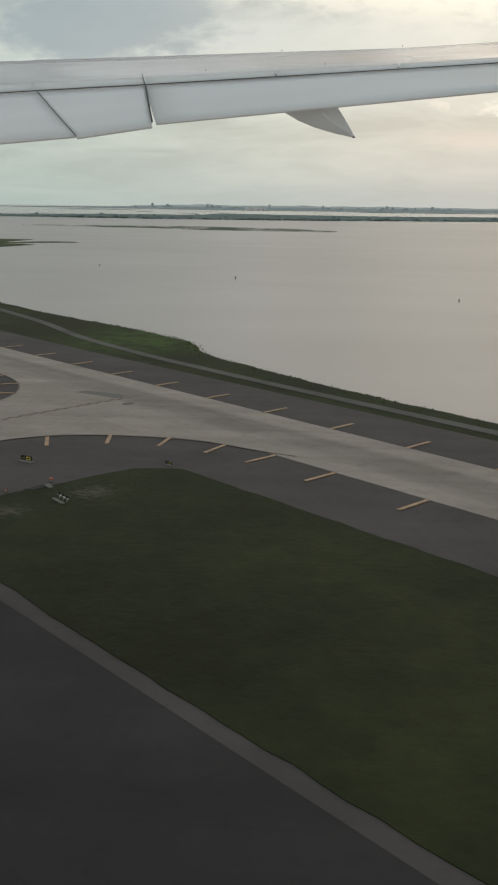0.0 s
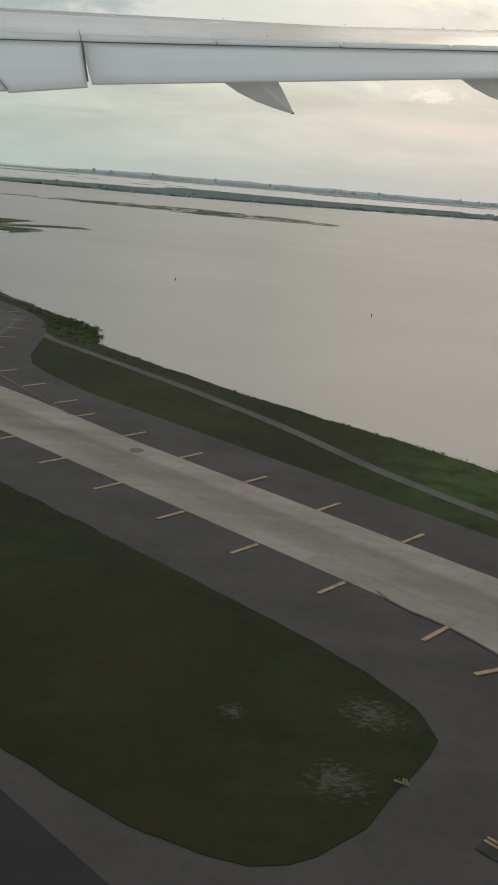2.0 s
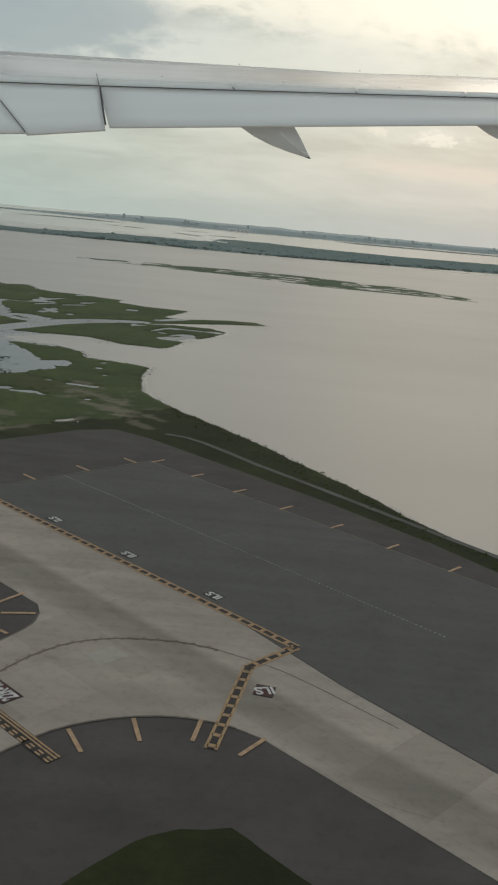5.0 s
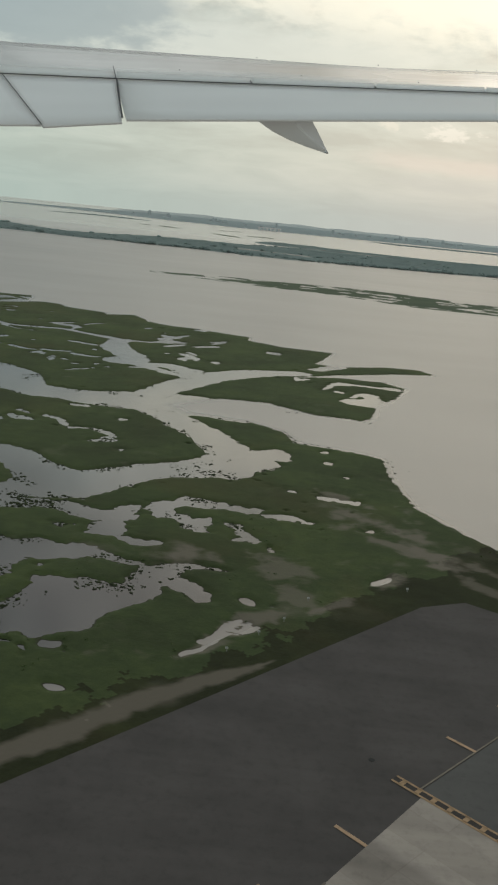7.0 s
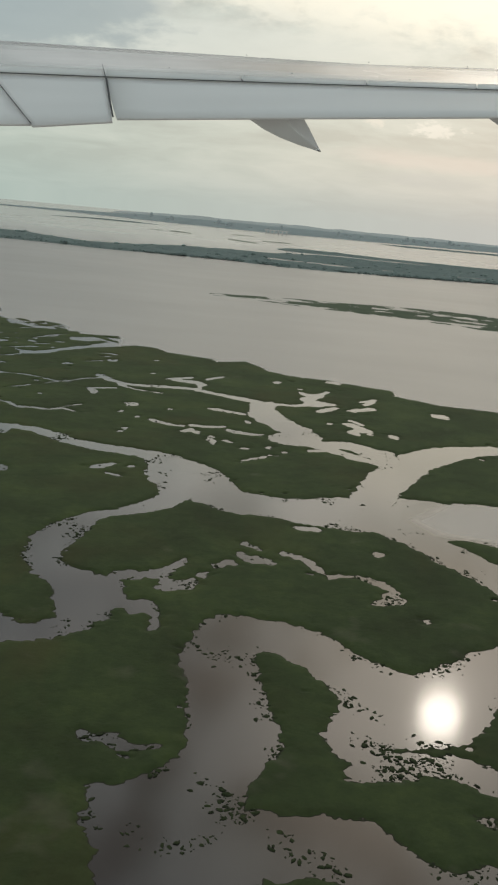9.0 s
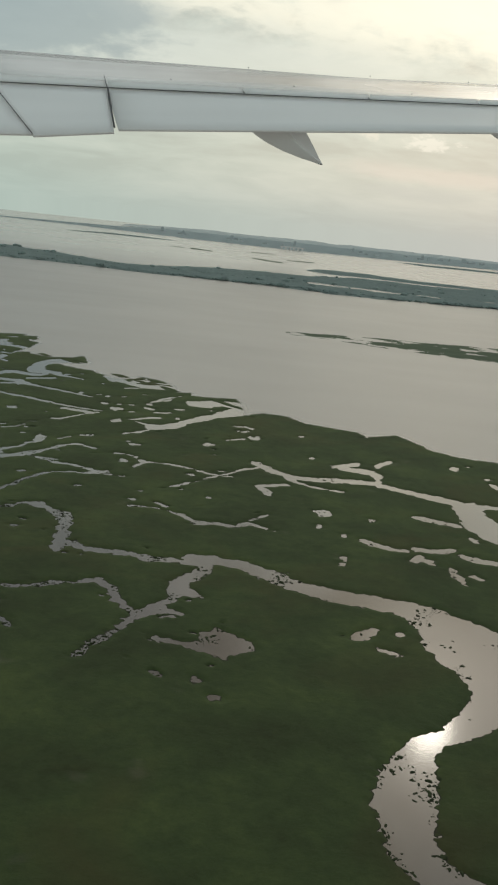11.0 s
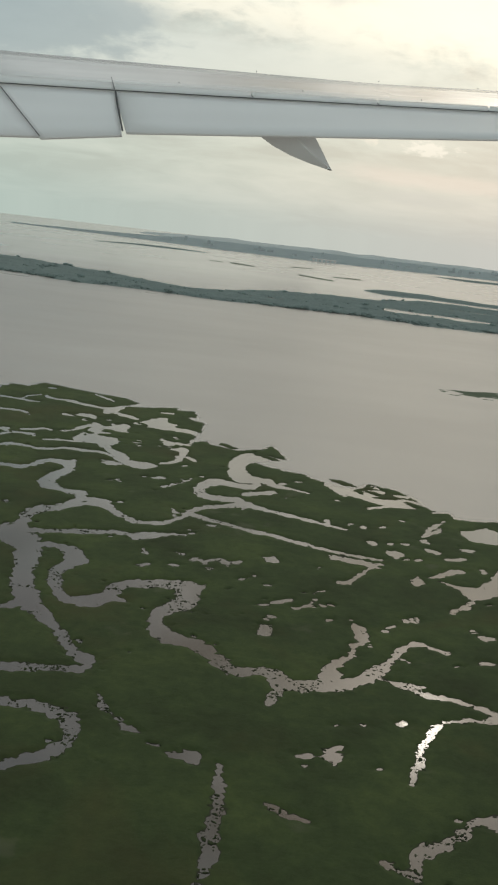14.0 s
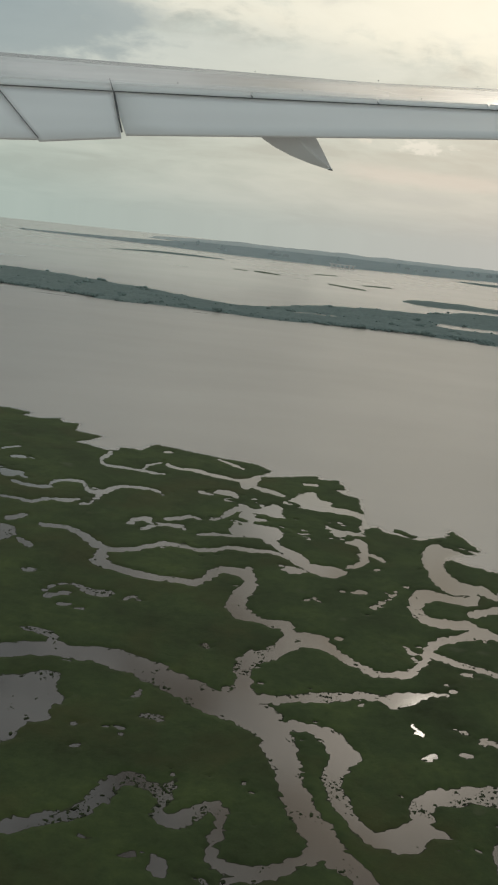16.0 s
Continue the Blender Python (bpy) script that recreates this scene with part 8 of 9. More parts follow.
def hold_bars(a0, a1, b):
    """Runway holding position: two solid and two broken lines over a dark band."""
    marking("hold_band", "black backing band of a runway hold line", BLACK, lambda bm: slab(bm, [(a0, b - 0.36), (a1, b - 0.36), (a1, b + 0.36), (a0, b + 0.36)], PAINT - 0.006, 0.02))

    def lines(bm):
        for k in (0, 1):
            y = b + 0.06 + 0.17 * k
            slab(bm, [(a0, y), (a1, y), (a1, y + 0.09), (a0, y + 0.09)], PAINT, 0.01)
        n = int((a1 - a0) / 0.62)
        for k in (0, 1):
            for i in range(n):
                x, y = a0 + i * 0.62, b - 0.32 + 0.18 * k
                slab(bm, [(x, y), (x + 0.34, y), (x + 0.34, y + 0.09), (x, y + 0.09)], PAINT, 0.01)

    marking("hold_line", "orange-yellow solid and broken runway hold lines", YELLOW, lines)


hold_bars(-142.7, -132.4, 15.25)
hold_bars(-52.6, -42.6, 18.15)
hold_bars(-28.6, -20.0, 18.6)


def ladder(pts, width):
    def band(bm):
        ribbon(bm, pts, width, PAINT - 0.006, 0.02)

    marking("ladder_band", "dark backing band of a ladder hold line", BLACK, band)

    def rungs(bm):
        for (a0, b0), (a1, b1) in zip(pts[:-1], pts[1:]):
            d = np.array((a1 - a0, b1 - b0))
            n = np.linalg.norm(d)
            d = d / n
            q = np.array((-d[1], d[0]))
            s = np.array((a0, b0))
            for side in (-1, 1):
                o = s + q * side * width * 0.44
                ribbon(bm, [o, o + d * n], 0.13, PAINT, 0.012)
            k = 0.5
            while k < n:
                c = s + d * k
                ribbon(bm, [c - q * width * 0.42, c + q * width * 0.42], 0.24, PAINT, 0.012)
                k += 0.86

    marking("ladder_line", "orange-yellow ladder hold line", YELLOW, rungs)


ladder([(-18.9, 33.75), (-51.9, 33.75), (-51.9, 30.1), (-55.9, 23.6)], 0.52)


def lettering(text, a, b, width, height, turn, mat, top):
    """Flat painted letters, centred at (a, b)."""
    cu = bpy.data.curves.new("letters", "FONT")
    cu.body, cu.align_x, cu.align_y, cu.extrude = text, "CENTER", "CENTER", 0.004
    cu.offset = 0.03
    tmp = bpy.data.objects.new("letters", cu)
    scene.collection.objects.link(tmp)
    dg = bpy.context.evaluated_depsgraph_get()
    me = bpy.data.meshes.new_from_object(tmp.evaluated_get(dg))
    bpy.data.objects.remove(tmp)
    co = np.empty(len(me.vertices) * 3)
    me.vertices.foreach_get("co", co)
    co = co.reshape(-1, 3)
    lo, hi = co.min(0), co.max(0)
    co[:, 0] = (co[:, 0] - (lo[0] + hi[0]) / 2) * width / (hi[0] - lo[0])
    co[:, 1] = (co[:, 1] - (lo[1] + hi[1]) / 2) * height / (hi[1] - lo[1])
    me.vertices.foreach_set("co", co.ravel())
    me.materials.clear()
    me.materials.append(mat)
    ob = new("lettering", me)
    ob.matrix_world = Matrix.Translation(plan(a, b, top)) @ Matrix.Rotation(math.atan2(AXIS_A.y, AXIS_A.x) + turn, 4, "Z")
    return ob


def painted_sign(text, a, b, wide, high, turn, board=True):
    """A painted ground sign: white letters on a dark red field with a black rim."""
    c, s = math.cos(turn), math.sin(turn)

    def box(w, h):
        return [(a + c * x - s * y * -1 * -1, b - (s * x + c * y)) for x, y in ((-w / 2, -h / 2), (w / 2, -h / 2), (w / 2, h / 2), (-w / 2, h / 2))]

    root = new("painted_ground_sign")
    tagged(root, "dark red painted ground sign with white letters", "ground sign", "painted ground signs")
    if board:
        bm = bmesh.new()
        slab(bm, box(wide, high), PAINT, 0.012)
        part("rim", bm, BLACK, root, "black rim")
        bm = bmesh.new()
        slab(bm, box(wide - 0.12, high - 0.12), PAINT + 0.006, 0.012)
        part("field", bm, RED, root, "dark red field")
    else:
        bm = bmesh.new()
        slab(bm, box(wide, high), 0.024, 0.01)
        part("field", bm, BLACK, root, "black field")
    lt = lettering(text, a, b, wide * 0.88, high * 0.72, -turn, WHITE, (PAINT if board else 0.022) + 0.012)
    lt.parent = root
    lt["label"] = "white letters"


for a, b in ((-136.1, 16.45), (-138.75, 16.4), (-44.35, 19.35), (-46.8, 19.35), (-23.1, 19.55), (-25.5, 19.55)):
    painted_sign("22R-4L", a, b, 1.95, 1.1, 0.0)
for a in (-28.8, -36.8, -44.6):
    painted_sign("ILS", a, 34.85, 1.15, 0.85, 0.0, False)
painted_sign("ILS", -54.0, 29.0, 1.05, 0.95, math.radians(-58), True)


LEADS = ([(-136.7, 27.6), (-136.8, 25.5), (-137.0, 22.2), (-137.2, 19.0), (-137.5, 15.8)], [(-49.7, 30.2), (-48.2, 29.4), (-47.1, 28.5), (-46.1, 27.4), (-45.3, 26.2), (-44.7, 24.5), (-44.7, 22.4), (-45.1, 20.6), (-45.6, 18.8)])
LOW_LEADS = ([(-137.5, 14.8), (-137.6, 13.1), (-137.9, 11.3), (-138.4, 9.4), (-139.1, 7.0), (-141.5, 3.0), (-146, -2)], [(-49.7, 30.2), (-53.5, 31.2), (-60, 31.4)])


def beside(pts, off):
    """The line that runs at a steady distance beside another."""
    fine = curve_points(pts, 0.36)
    out = []
    for k, q in enumerate(fine):
        d = fine[min(k + 1, len(fine) - 1)] - fine[max(k - 1, 0)]
        out.append(q + np.array((-d[1], d[0])) / (np.linalg.norm(d) + 1e-9) * off)
    return out


marking("lead_line", "worn orange-brown taxi lead line bordered in black dashes", LEAD_PAINT, lambda bm: ribbon(bm, beside(LEADS[0], 0.0), 0.13, PAINT, 0.012))
marking("lead_line", "worn brownish taxi lead line with black dashes", FADED, lambda bm: ribbon(bm, beside(LEADS[1], 0.0), 0.1, PAINT, 0.012))


def lead_border(bm):
    for pts, wide in zip(LEADS, (0.052, 0.045)):
        for n, off in enumerate((-0.14, 0.14)):
            row = beside(pts, off)
            for i in range(n, len(row) - 1, 2):
                ribbon(bm, [row[i], row[i] + (row[i + 1] - row[i]) * (0.8 if wide > 0.05 else 0.5)], wide, PAINT + 0.002, 0.012)


marking("lead_border", "worn dark dashes beside the taxi lead line", WORN, lead_border)


def low_lead(bm):
    for k, pts in enumerate(LOW_LEADS):
        for off in (-0.09, 0.09) if k == 0 else (0.0,):
            ribbon(bm, beside(pts, off), 0.06 if k == 0 else 0.022, PAINT - 0.002, 0.012)


marking("worn_lead_line", "faint dark worn lead line on the concrete", WORN, low_lead)

# ---- far land ----
def leafy(bs, nt, amount):
    """Leaves let light through: part of the light is passed on to the shaded side."""
    tr = nt.nodes.new("ShaderNodeBsdfTranslucent")
    mx = nt.nodes.new("ShaderNodeMixShader")
    out = nt.nodes["Material Output"]
    mx.inputs[0].default_value = amount
    nt.links.new(bs.inputs["Base Color"].links[0].from_socket, tr.inputs["Color"])
    nt.links.new(bs.outputs[0], mx.inputs[1])
    nt.links.new(tr.outputs[0], mx.inputs[2])
    nt.links.new(mx.outputs[0], out.inputs["Surface"])


# foliage paled and blued: aerial haze is put into the base colour
FAR_LEAF, nt_, bs_ = material("far_foliage_hazed", 0.95, 0.1)
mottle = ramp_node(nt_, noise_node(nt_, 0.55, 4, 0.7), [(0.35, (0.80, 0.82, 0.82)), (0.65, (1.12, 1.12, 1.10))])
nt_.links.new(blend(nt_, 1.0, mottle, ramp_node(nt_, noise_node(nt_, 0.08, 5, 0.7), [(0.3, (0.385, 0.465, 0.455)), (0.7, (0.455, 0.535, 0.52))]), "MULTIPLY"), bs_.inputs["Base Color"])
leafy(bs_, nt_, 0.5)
# far shore is paler still, its distance haze painted in
SHORE_LEAF, nt_, bs_ = material("distant_shore_hazed", 0.95, 0.1)
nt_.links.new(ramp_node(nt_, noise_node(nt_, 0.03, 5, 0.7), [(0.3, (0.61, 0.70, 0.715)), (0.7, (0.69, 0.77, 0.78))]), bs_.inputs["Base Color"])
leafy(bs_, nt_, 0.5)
# hills come close to sky tone, again haze held in the colour
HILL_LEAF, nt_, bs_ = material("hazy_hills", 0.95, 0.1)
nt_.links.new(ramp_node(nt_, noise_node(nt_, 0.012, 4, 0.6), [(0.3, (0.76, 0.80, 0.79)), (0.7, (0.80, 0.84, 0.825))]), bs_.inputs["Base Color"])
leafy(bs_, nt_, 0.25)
# bar grass is green lightened for the haze over the bay
BAR_GRASS, nt_, bs_ = material("bar_grass_hazed", 0.9, 0.1)
nt_.links.new(ramp_node(nt_, noise_node(nt_, 0.12, 5, 0.7), [(0.3, (0.095, 0.120, 0.080)), (0.7, (0.140, 0.170, 0.110))]), bs_.inputs["Base Color"])
GREY_WALL, nt_, bs_ = material("far_building", 0.9, 0.1)
nt_.links.new(ramp_node(nt_, noise_node(nt_, 0.05, 3), [(0.3, (0.48, 0.52, 0.53)), (0.7, (0.54, 0.58, 0.58))]), bs_.inputs["Base Color"])


def island(name, near, far, step, height, mat, label, ragged, seed, gap=0.0, canopy=0.0, pools=(), crest=1e9, grain=5.0):
    """A low island between two shore lines given in world x and y; ragged: how far its edges wander."""
    near, far = np.array(near, float), np.array(far, float)
    n = int(np.linalg.norm(np.diff(near, axis=0), axis=1).sum() / step)
    s = np.linspace(0, 1, n)

    def along(p):
        q = np.r_[0, np.cumsum(np.linalg.norm(np.diff(p, axis=0), axis=1))]
        return np.stack([np.interp(s * q[-1], q, p[:, k]) for k in (0, 1)], -1)

    p, q = along(near), along(far)
    width = np.linalg.norm(q - p, axis=1).mean()
    rows = max(6, int(width / step))
    v = np.linspace(-0.35, 1.35, int(rows * 1.7))
    g = p[:, None] + (q - p)[:, None] * v[None, :, None]
    d = np.minimum(np.minimum(v, 1 - v)[None] * width, crest) + ragged * 2.0 * fbm(g[..., 0] / (ragged * 3.2) + seed, g[..., 1] / (ragged * 3.2) * (0.8 if crest > 1e6 else 1.7) + 2 * seed, 5, 0.6) - gap * width * np.clip(fbm(g[..., 0] / 28 + seed * 3, g[..., 1] / 14, 3) + 0.1, 0, 1)
    ends = np.minimum(s, 1 - s)[:, None] * n * step
    d = np.minimum(d, ends * 0.25)
    for x0, y0, x1, y1, half in pools:
        t = np.clip(((g[..., 0] - x0) * (x1 - x0) + (g[..., 1] - y0) * (y1 - y0)) / ((x1 - x0) ** 2 + (y1 - y0) ** 2), 0, 1)
        d = np.minimum(d, np.hypot(g[..., 0] - x0 - t * (x1 - x0), g[..., 1] - y0 - t * (y1 - y0)) - half + half * 1.8 * fbm(g[..., 0] / 9 + y0, g[..., 1] / 9, 4, 0.6))
    z = WATER + np.clip(d * 0.06, -0.5, height)
    if canopy:
        canopy = canopy * np.interp(g[..., 0], [-380, -80], [0.15, 1.0]) if height > 0.7 else canopy
        wood = np.clip((d - 0.6) / 2.4, 0, 1)
        z = z + canopy * wood * (0.75 + 0.85 * fbm(g[..., 0] / grain + seed, g[..., 1] / grain, 5, 0.7) + 0.5 * fbm(g[..., 0] / 40, g[..., 1] / 40 + seed, 2))
    pos = np.concatenate([g, z[..., None]], -1)
    keep = np.maximum.reduce([z[:-1, :-1], z[1:, :-1], z[1:, 1:], z[:-1, 1:]]) > WATER - 0.1
    ob = grid_mesh(name, pos, keep, [mat], np.zeros(keep.shape, int), np.zeros(z.shape))
    tagged(ob, label, "island", kind="structure")
    return g[d > 0.4]


def far_woods(name, spots, count, size, mat, label, seed):
    """Crowns of far trees, each a few uneven lobes, in one sheet."""
    rng = np.random.RandomState(seed)
    base = bmesh.new()
    bmesh.ops.create_icosphere(base, subdivisions=1, radius=1.0)
    bv = np.array([v.co for v in base.verts])
    bf = np.array([[v.index for v in f.verts] for f in base.faces])
    base.free()
    verts, faces, total = [], [], 0
    for i in rng.randint(0, len(spots), count):
        x, y = spots[i] + rng.randn(2) * size * 0.6
        h = size * (0.55 + 0.5 * rng.rand() + (0.6 if rng.rand() < 0.06 else 0))
        for _ in range(3):
            r = h * (0.34 + 0.25 * rng.rand())
            c = np.array((x + rng.randn() * h * 0.5, y + rng.randn() * h * 0.5, WATER + h * (0.25 + 0.4 * rng.rand())))
            vv = bv * (r * (0.8 + 0.4 * rng.rand(len(bv), 1))) * (1.3, 1.3, 0.8) + c
            vv[:, 2] = np.maximum(vv[:, 2], WATER - 0.02)
            verts.append(vv)
            faces.append(bf + total)
            total += len(bv)
    me = bpy.data.meshes.new(name)
    me.from_pydata(np.concatenate(verts).tolist(), [], np.concatenate(faces).tolist())
    me.materials.append(mat)
    me.polygons.foreach_set("use_smooth", [True] * len(me.polygons))
    return tagged(new(name, me), label, "trees", kind="stuff")


island("grass_bar", [(-16, 312), (-2, 309), (15, 302), (35, 297), (52, 294), (71, 280), (91, 277), (103, 278), (134, 274)], [(-16, 319), (-3, 323), (14, 327), (35, 331), (63, 335), (78, 330), (100, 321), (113, 317), (134, 290)], 0.55, 0.12, BAR_GRASS, "long low grass bar broken by water in the bay", 2.2, 3.0, 0.0, 0.0, (), 0.3)
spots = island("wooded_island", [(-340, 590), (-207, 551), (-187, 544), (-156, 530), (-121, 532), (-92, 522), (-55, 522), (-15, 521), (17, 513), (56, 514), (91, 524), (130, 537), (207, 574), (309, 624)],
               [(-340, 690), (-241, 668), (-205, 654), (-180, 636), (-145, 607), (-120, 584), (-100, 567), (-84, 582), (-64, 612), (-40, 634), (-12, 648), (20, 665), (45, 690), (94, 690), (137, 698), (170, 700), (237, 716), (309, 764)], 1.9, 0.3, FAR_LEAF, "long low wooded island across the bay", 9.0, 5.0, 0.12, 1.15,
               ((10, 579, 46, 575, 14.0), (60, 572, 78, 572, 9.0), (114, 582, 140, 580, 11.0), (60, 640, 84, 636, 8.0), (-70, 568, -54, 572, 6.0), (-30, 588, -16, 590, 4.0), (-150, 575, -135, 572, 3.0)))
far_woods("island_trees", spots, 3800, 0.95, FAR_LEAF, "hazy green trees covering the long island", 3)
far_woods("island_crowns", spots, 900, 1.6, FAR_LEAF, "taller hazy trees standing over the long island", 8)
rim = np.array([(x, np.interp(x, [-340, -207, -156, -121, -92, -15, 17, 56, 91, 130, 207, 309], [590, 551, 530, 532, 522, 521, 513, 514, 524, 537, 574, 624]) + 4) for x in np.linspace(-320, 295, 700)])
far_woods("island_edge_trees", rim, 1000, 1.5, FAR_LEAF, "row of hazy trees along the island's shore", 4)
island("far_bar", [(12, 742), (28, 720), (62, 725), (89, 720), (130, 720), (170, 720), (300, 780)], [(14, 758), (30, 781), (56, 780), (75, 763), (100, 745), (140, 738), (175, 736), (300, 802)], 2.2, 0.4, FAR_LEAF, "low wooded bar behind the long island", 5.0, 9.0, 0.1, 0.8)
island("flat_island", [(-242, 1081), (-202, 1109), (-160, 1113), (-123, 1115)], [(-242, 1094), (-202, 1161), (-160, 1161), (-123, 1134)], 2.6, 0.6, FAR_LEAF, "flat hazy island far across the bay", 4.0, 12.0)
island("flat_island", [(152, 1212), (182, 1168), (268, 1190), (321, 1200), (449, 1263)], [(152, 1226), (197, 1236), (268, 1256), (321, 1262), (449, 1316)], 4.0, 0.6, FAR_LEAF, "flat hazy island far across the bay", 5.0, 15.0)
for x0, y0, x1, y1, deep, s in ((-110, 934, -97, 930, 16, 2.0), (-91, 932, -68, 914, 24, 3.0), (-32, 1000, -8, 1016, 18, 1.0), (-30, 852, -3, 820, 22, 4.0), (2, 888, 28, 896, 18, 5.0)):
    island("mud_bank", [(x0, y0), (x1, y1)], [(x0, y0 + deep), (x1, y1 + deep)], 1.5, 0.12, BAR_GRASS, "low mud bank showing above the bay water", 4.0, s, 0.3)
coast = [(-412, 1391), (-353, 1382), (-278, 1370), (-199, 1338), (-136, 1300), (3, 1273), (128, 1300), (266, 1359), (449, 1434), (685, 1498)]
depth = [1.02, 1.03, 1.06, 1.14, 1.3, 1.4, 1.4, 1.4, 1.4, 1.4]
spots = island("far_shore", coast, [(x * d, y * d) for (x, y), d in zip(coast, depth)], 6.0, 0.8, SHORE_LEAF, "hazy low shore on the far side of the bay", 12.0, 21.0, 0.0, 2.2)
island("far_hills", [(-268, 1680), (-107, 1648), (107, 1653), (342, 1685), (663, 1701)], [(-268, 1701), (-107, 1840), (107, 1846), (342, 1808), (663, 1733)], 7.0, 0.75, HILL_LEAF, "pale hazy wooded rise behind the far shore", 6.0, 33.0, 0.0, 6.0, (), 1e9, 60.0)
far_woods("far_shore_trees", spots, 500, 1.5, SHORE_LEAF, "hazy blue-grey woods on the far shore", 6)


def far_building(x, y, w, d, h):
    root = new("far_building")
    root.location = (x, y, 0)
    bm = bmesh.new()
    bmesh.ops.create_cube(bm, size=1.0)
    bmesh.ops.scale(bm, vec=(w, d, h), verts=bm.verts)
    bmesh.ops.translate(bm, vec=(0, 0, h / 2), verts=bm.verts)
    part("wall", bm, GREY_WALL, root)
    bm = bmesh.new()
    bmesh.ops.create_cube(bm, size=1.0)
    bmesh.ops.scale(bm, vec=(w * 0.45, d * 0.5, h * 0.12), verts=bm.verts)
    bmesh.ops.translate(bm, vec=(w * 0.1, 0, h * 1.06), verts=bm.verts)
    part("roof", bm, GREY_WALL, root)
    tagged(root, "hazy grey block on the far shore's skyline", "building", "far skyline")


rng = random.Random(11)
for k in range(46):
    x = rng.uniform(-200, 520)
    y = np.interp(x, [c[0] for c in coast], [c[1] for c in coast]) * rng.uniform(1.04, 1.12)
    tall = rng.random() < 0.25
    far_building(x, y, rng.uniform(1.6, 5) if tall else rng.uniform(3, 8), rng.uniform(4, 8), rng.uniform(5.6, 8.0) if tall else rng.uniform(3.6, 5.0))


# ---- aircraft wing beyond the cabin window ----
# Held far out and in proportion, so that it keeps its bearing along the flight.
WING_EYE = Vector((43.043, -40.613, 23.756))
WING_TURN = Matrix(((0.99506, 0.03016, 0.09458), (-0.00657, 0.97066, -0.24038), (-0.09906, 0.23857, 0.96606))).transposed()
LENS = 1638.4
WING_SCALE, WING_DEPTH = 196.0, 22.0
wing = new("aircraft_wing")
wing.matrix_world = Matrix.Translation(WING_EYE) @ WING_TURN.to_4x4() @ Matrix.Scale(WING_SCALE, 4)
tagged(wing, "pale grey airliner wing with flaps and a pointed flap fairing", "aircraft wing")


def wp(x, y, k):
    d = WING_DEPTH * k
    return Vector(((x - 441) / LENS * d, d, (784 - y) / LENS * d))


def wing_paint(name, base, rough, streaks):
    mat, nt, bs = material(name, rough, 0.5)
    tc = nt.nodes.new("ShaderNodeTexCoord")
    mp = nt.nodes.new("ShaderNodeMapping")
    mp.inputs["Scale"].default_value = (0.22, 1.0, 1.0)
    nt.links.new(tc.outputs["Object"], mp.inputs[0])
    n = nt.nodes.new("ShaderNodeTexNoise")
    n.inputs["Scale"].default_value, n.inputs["Detail"].default_value = 0.8, 1
    nt.links.new(mp.outputs[0], n.inputs["Vector"])
    # on the upper skin this streaked tone imitates cloud reflections
    col = ramp_node(nt, n.outputs["Fac"], [(0.3, tuple(c * (0.8 if streaks else 0.95) for c in base)), (0.66, base)])
    nt.links.new(col, bs.inputs["Base Color"])
    if streaks:
        bs.inputs["Coat Roughness"].default_value, bs.inputs["Coat IOR"].default_value = 0.12, 2.3
        ms = nt.nodes.new("ShaderNodeMapping")
        ms.inputs["Scale"].default_value = (0.2, 1.0, 1.0)
        ms.inputs["Rotation"].default_value = (0.0, 0.0, math.radians(4))
        nt.links.new(tc.outputs["Object"], ms.inputs[0])
        st = nt.nodes.new("ShaderNodeTexNoise")
        st.inputs["Scale"].default_value, st.inputs["Detail"].default_value, st.inputs["Distortion"].default_value = 0.8, 1, 0.8
        nt.links.new(ms.outputs[0], st.inputs["Vector"])
        cw = nt.nodes.new("ShaderNodeMapRange")
        cw.inputs["From Min"].default_value, cw.inputs["From Max"].default_value = 0.40, 0.58
        cw.inputs["To Min"].default_value = 0.35
        nt.links.new(st.outputs["Fac"], cw.inputs["Value"])
        nt.links.new(cw.outputs[0], bs.inputs["Coat Weight"])
        rr = nt.nodes.new("ShaderNodeMapRange")
        rr.inputs["To Min"].default_value, rr.inputs["To Max"].default_value = rough * 0.5, rough * 2.2
        nt.links.new(n.outputs["Fac"], rr.inputs["Value"])
        nt.links.new(rr.outputs[0], bs.inputs["Roughness"])
        bump(nt, bs, n.outputs["Fac"], 0.28, 6.0)
    return mat


WING_TOP = wing_paint("wing_top_paint", (0.95, 0.95, 0.94), 0.17, True)
FLAP_PAINT = wing_paint("flap_paint", (0.93, 0.93, 0.93), 0.45, False)
SPOILER_PAINT = wing_paint("spoiler_paint", (0.88, 0.885, 0.875), 0.55, False)
FAIRING_PAINT = wing_paint("fairing_paint", (0.92, 0.93, 0.93), 0.4, False)
SLAT_METAL, nt_, bs_ = material("slat_paint", 0.25, 1.0)
nt_.links.new(ramp_node(nt_, noise_node(nt_, 0.9, 3, 0.5, (0.3, 1, 1)), [(0.3, (0.84, 0.84, 0.83)), (0.7, (0.93, 0.93, 0.92))]), bs_.inputs["Base Color"])
# near-black for shaded gaps, panel seams and pegs
GAP_DARK = wing_paint("gap_shade_and_peg_dark", (0.09, 0.09, 0.095), 0.8, False)

XS = [-420, -200, 0, 200, 440, 660, 882, 1130, 1330]
LEAD = [52, 68, 83, 96, 111, 125, 132, 138, 143]
HINGE = [126, 132, 138, 146, 154, 161, 168, 176, 183]


def line_at(x, ys):
    return float(np.interp(x, XS, ys))


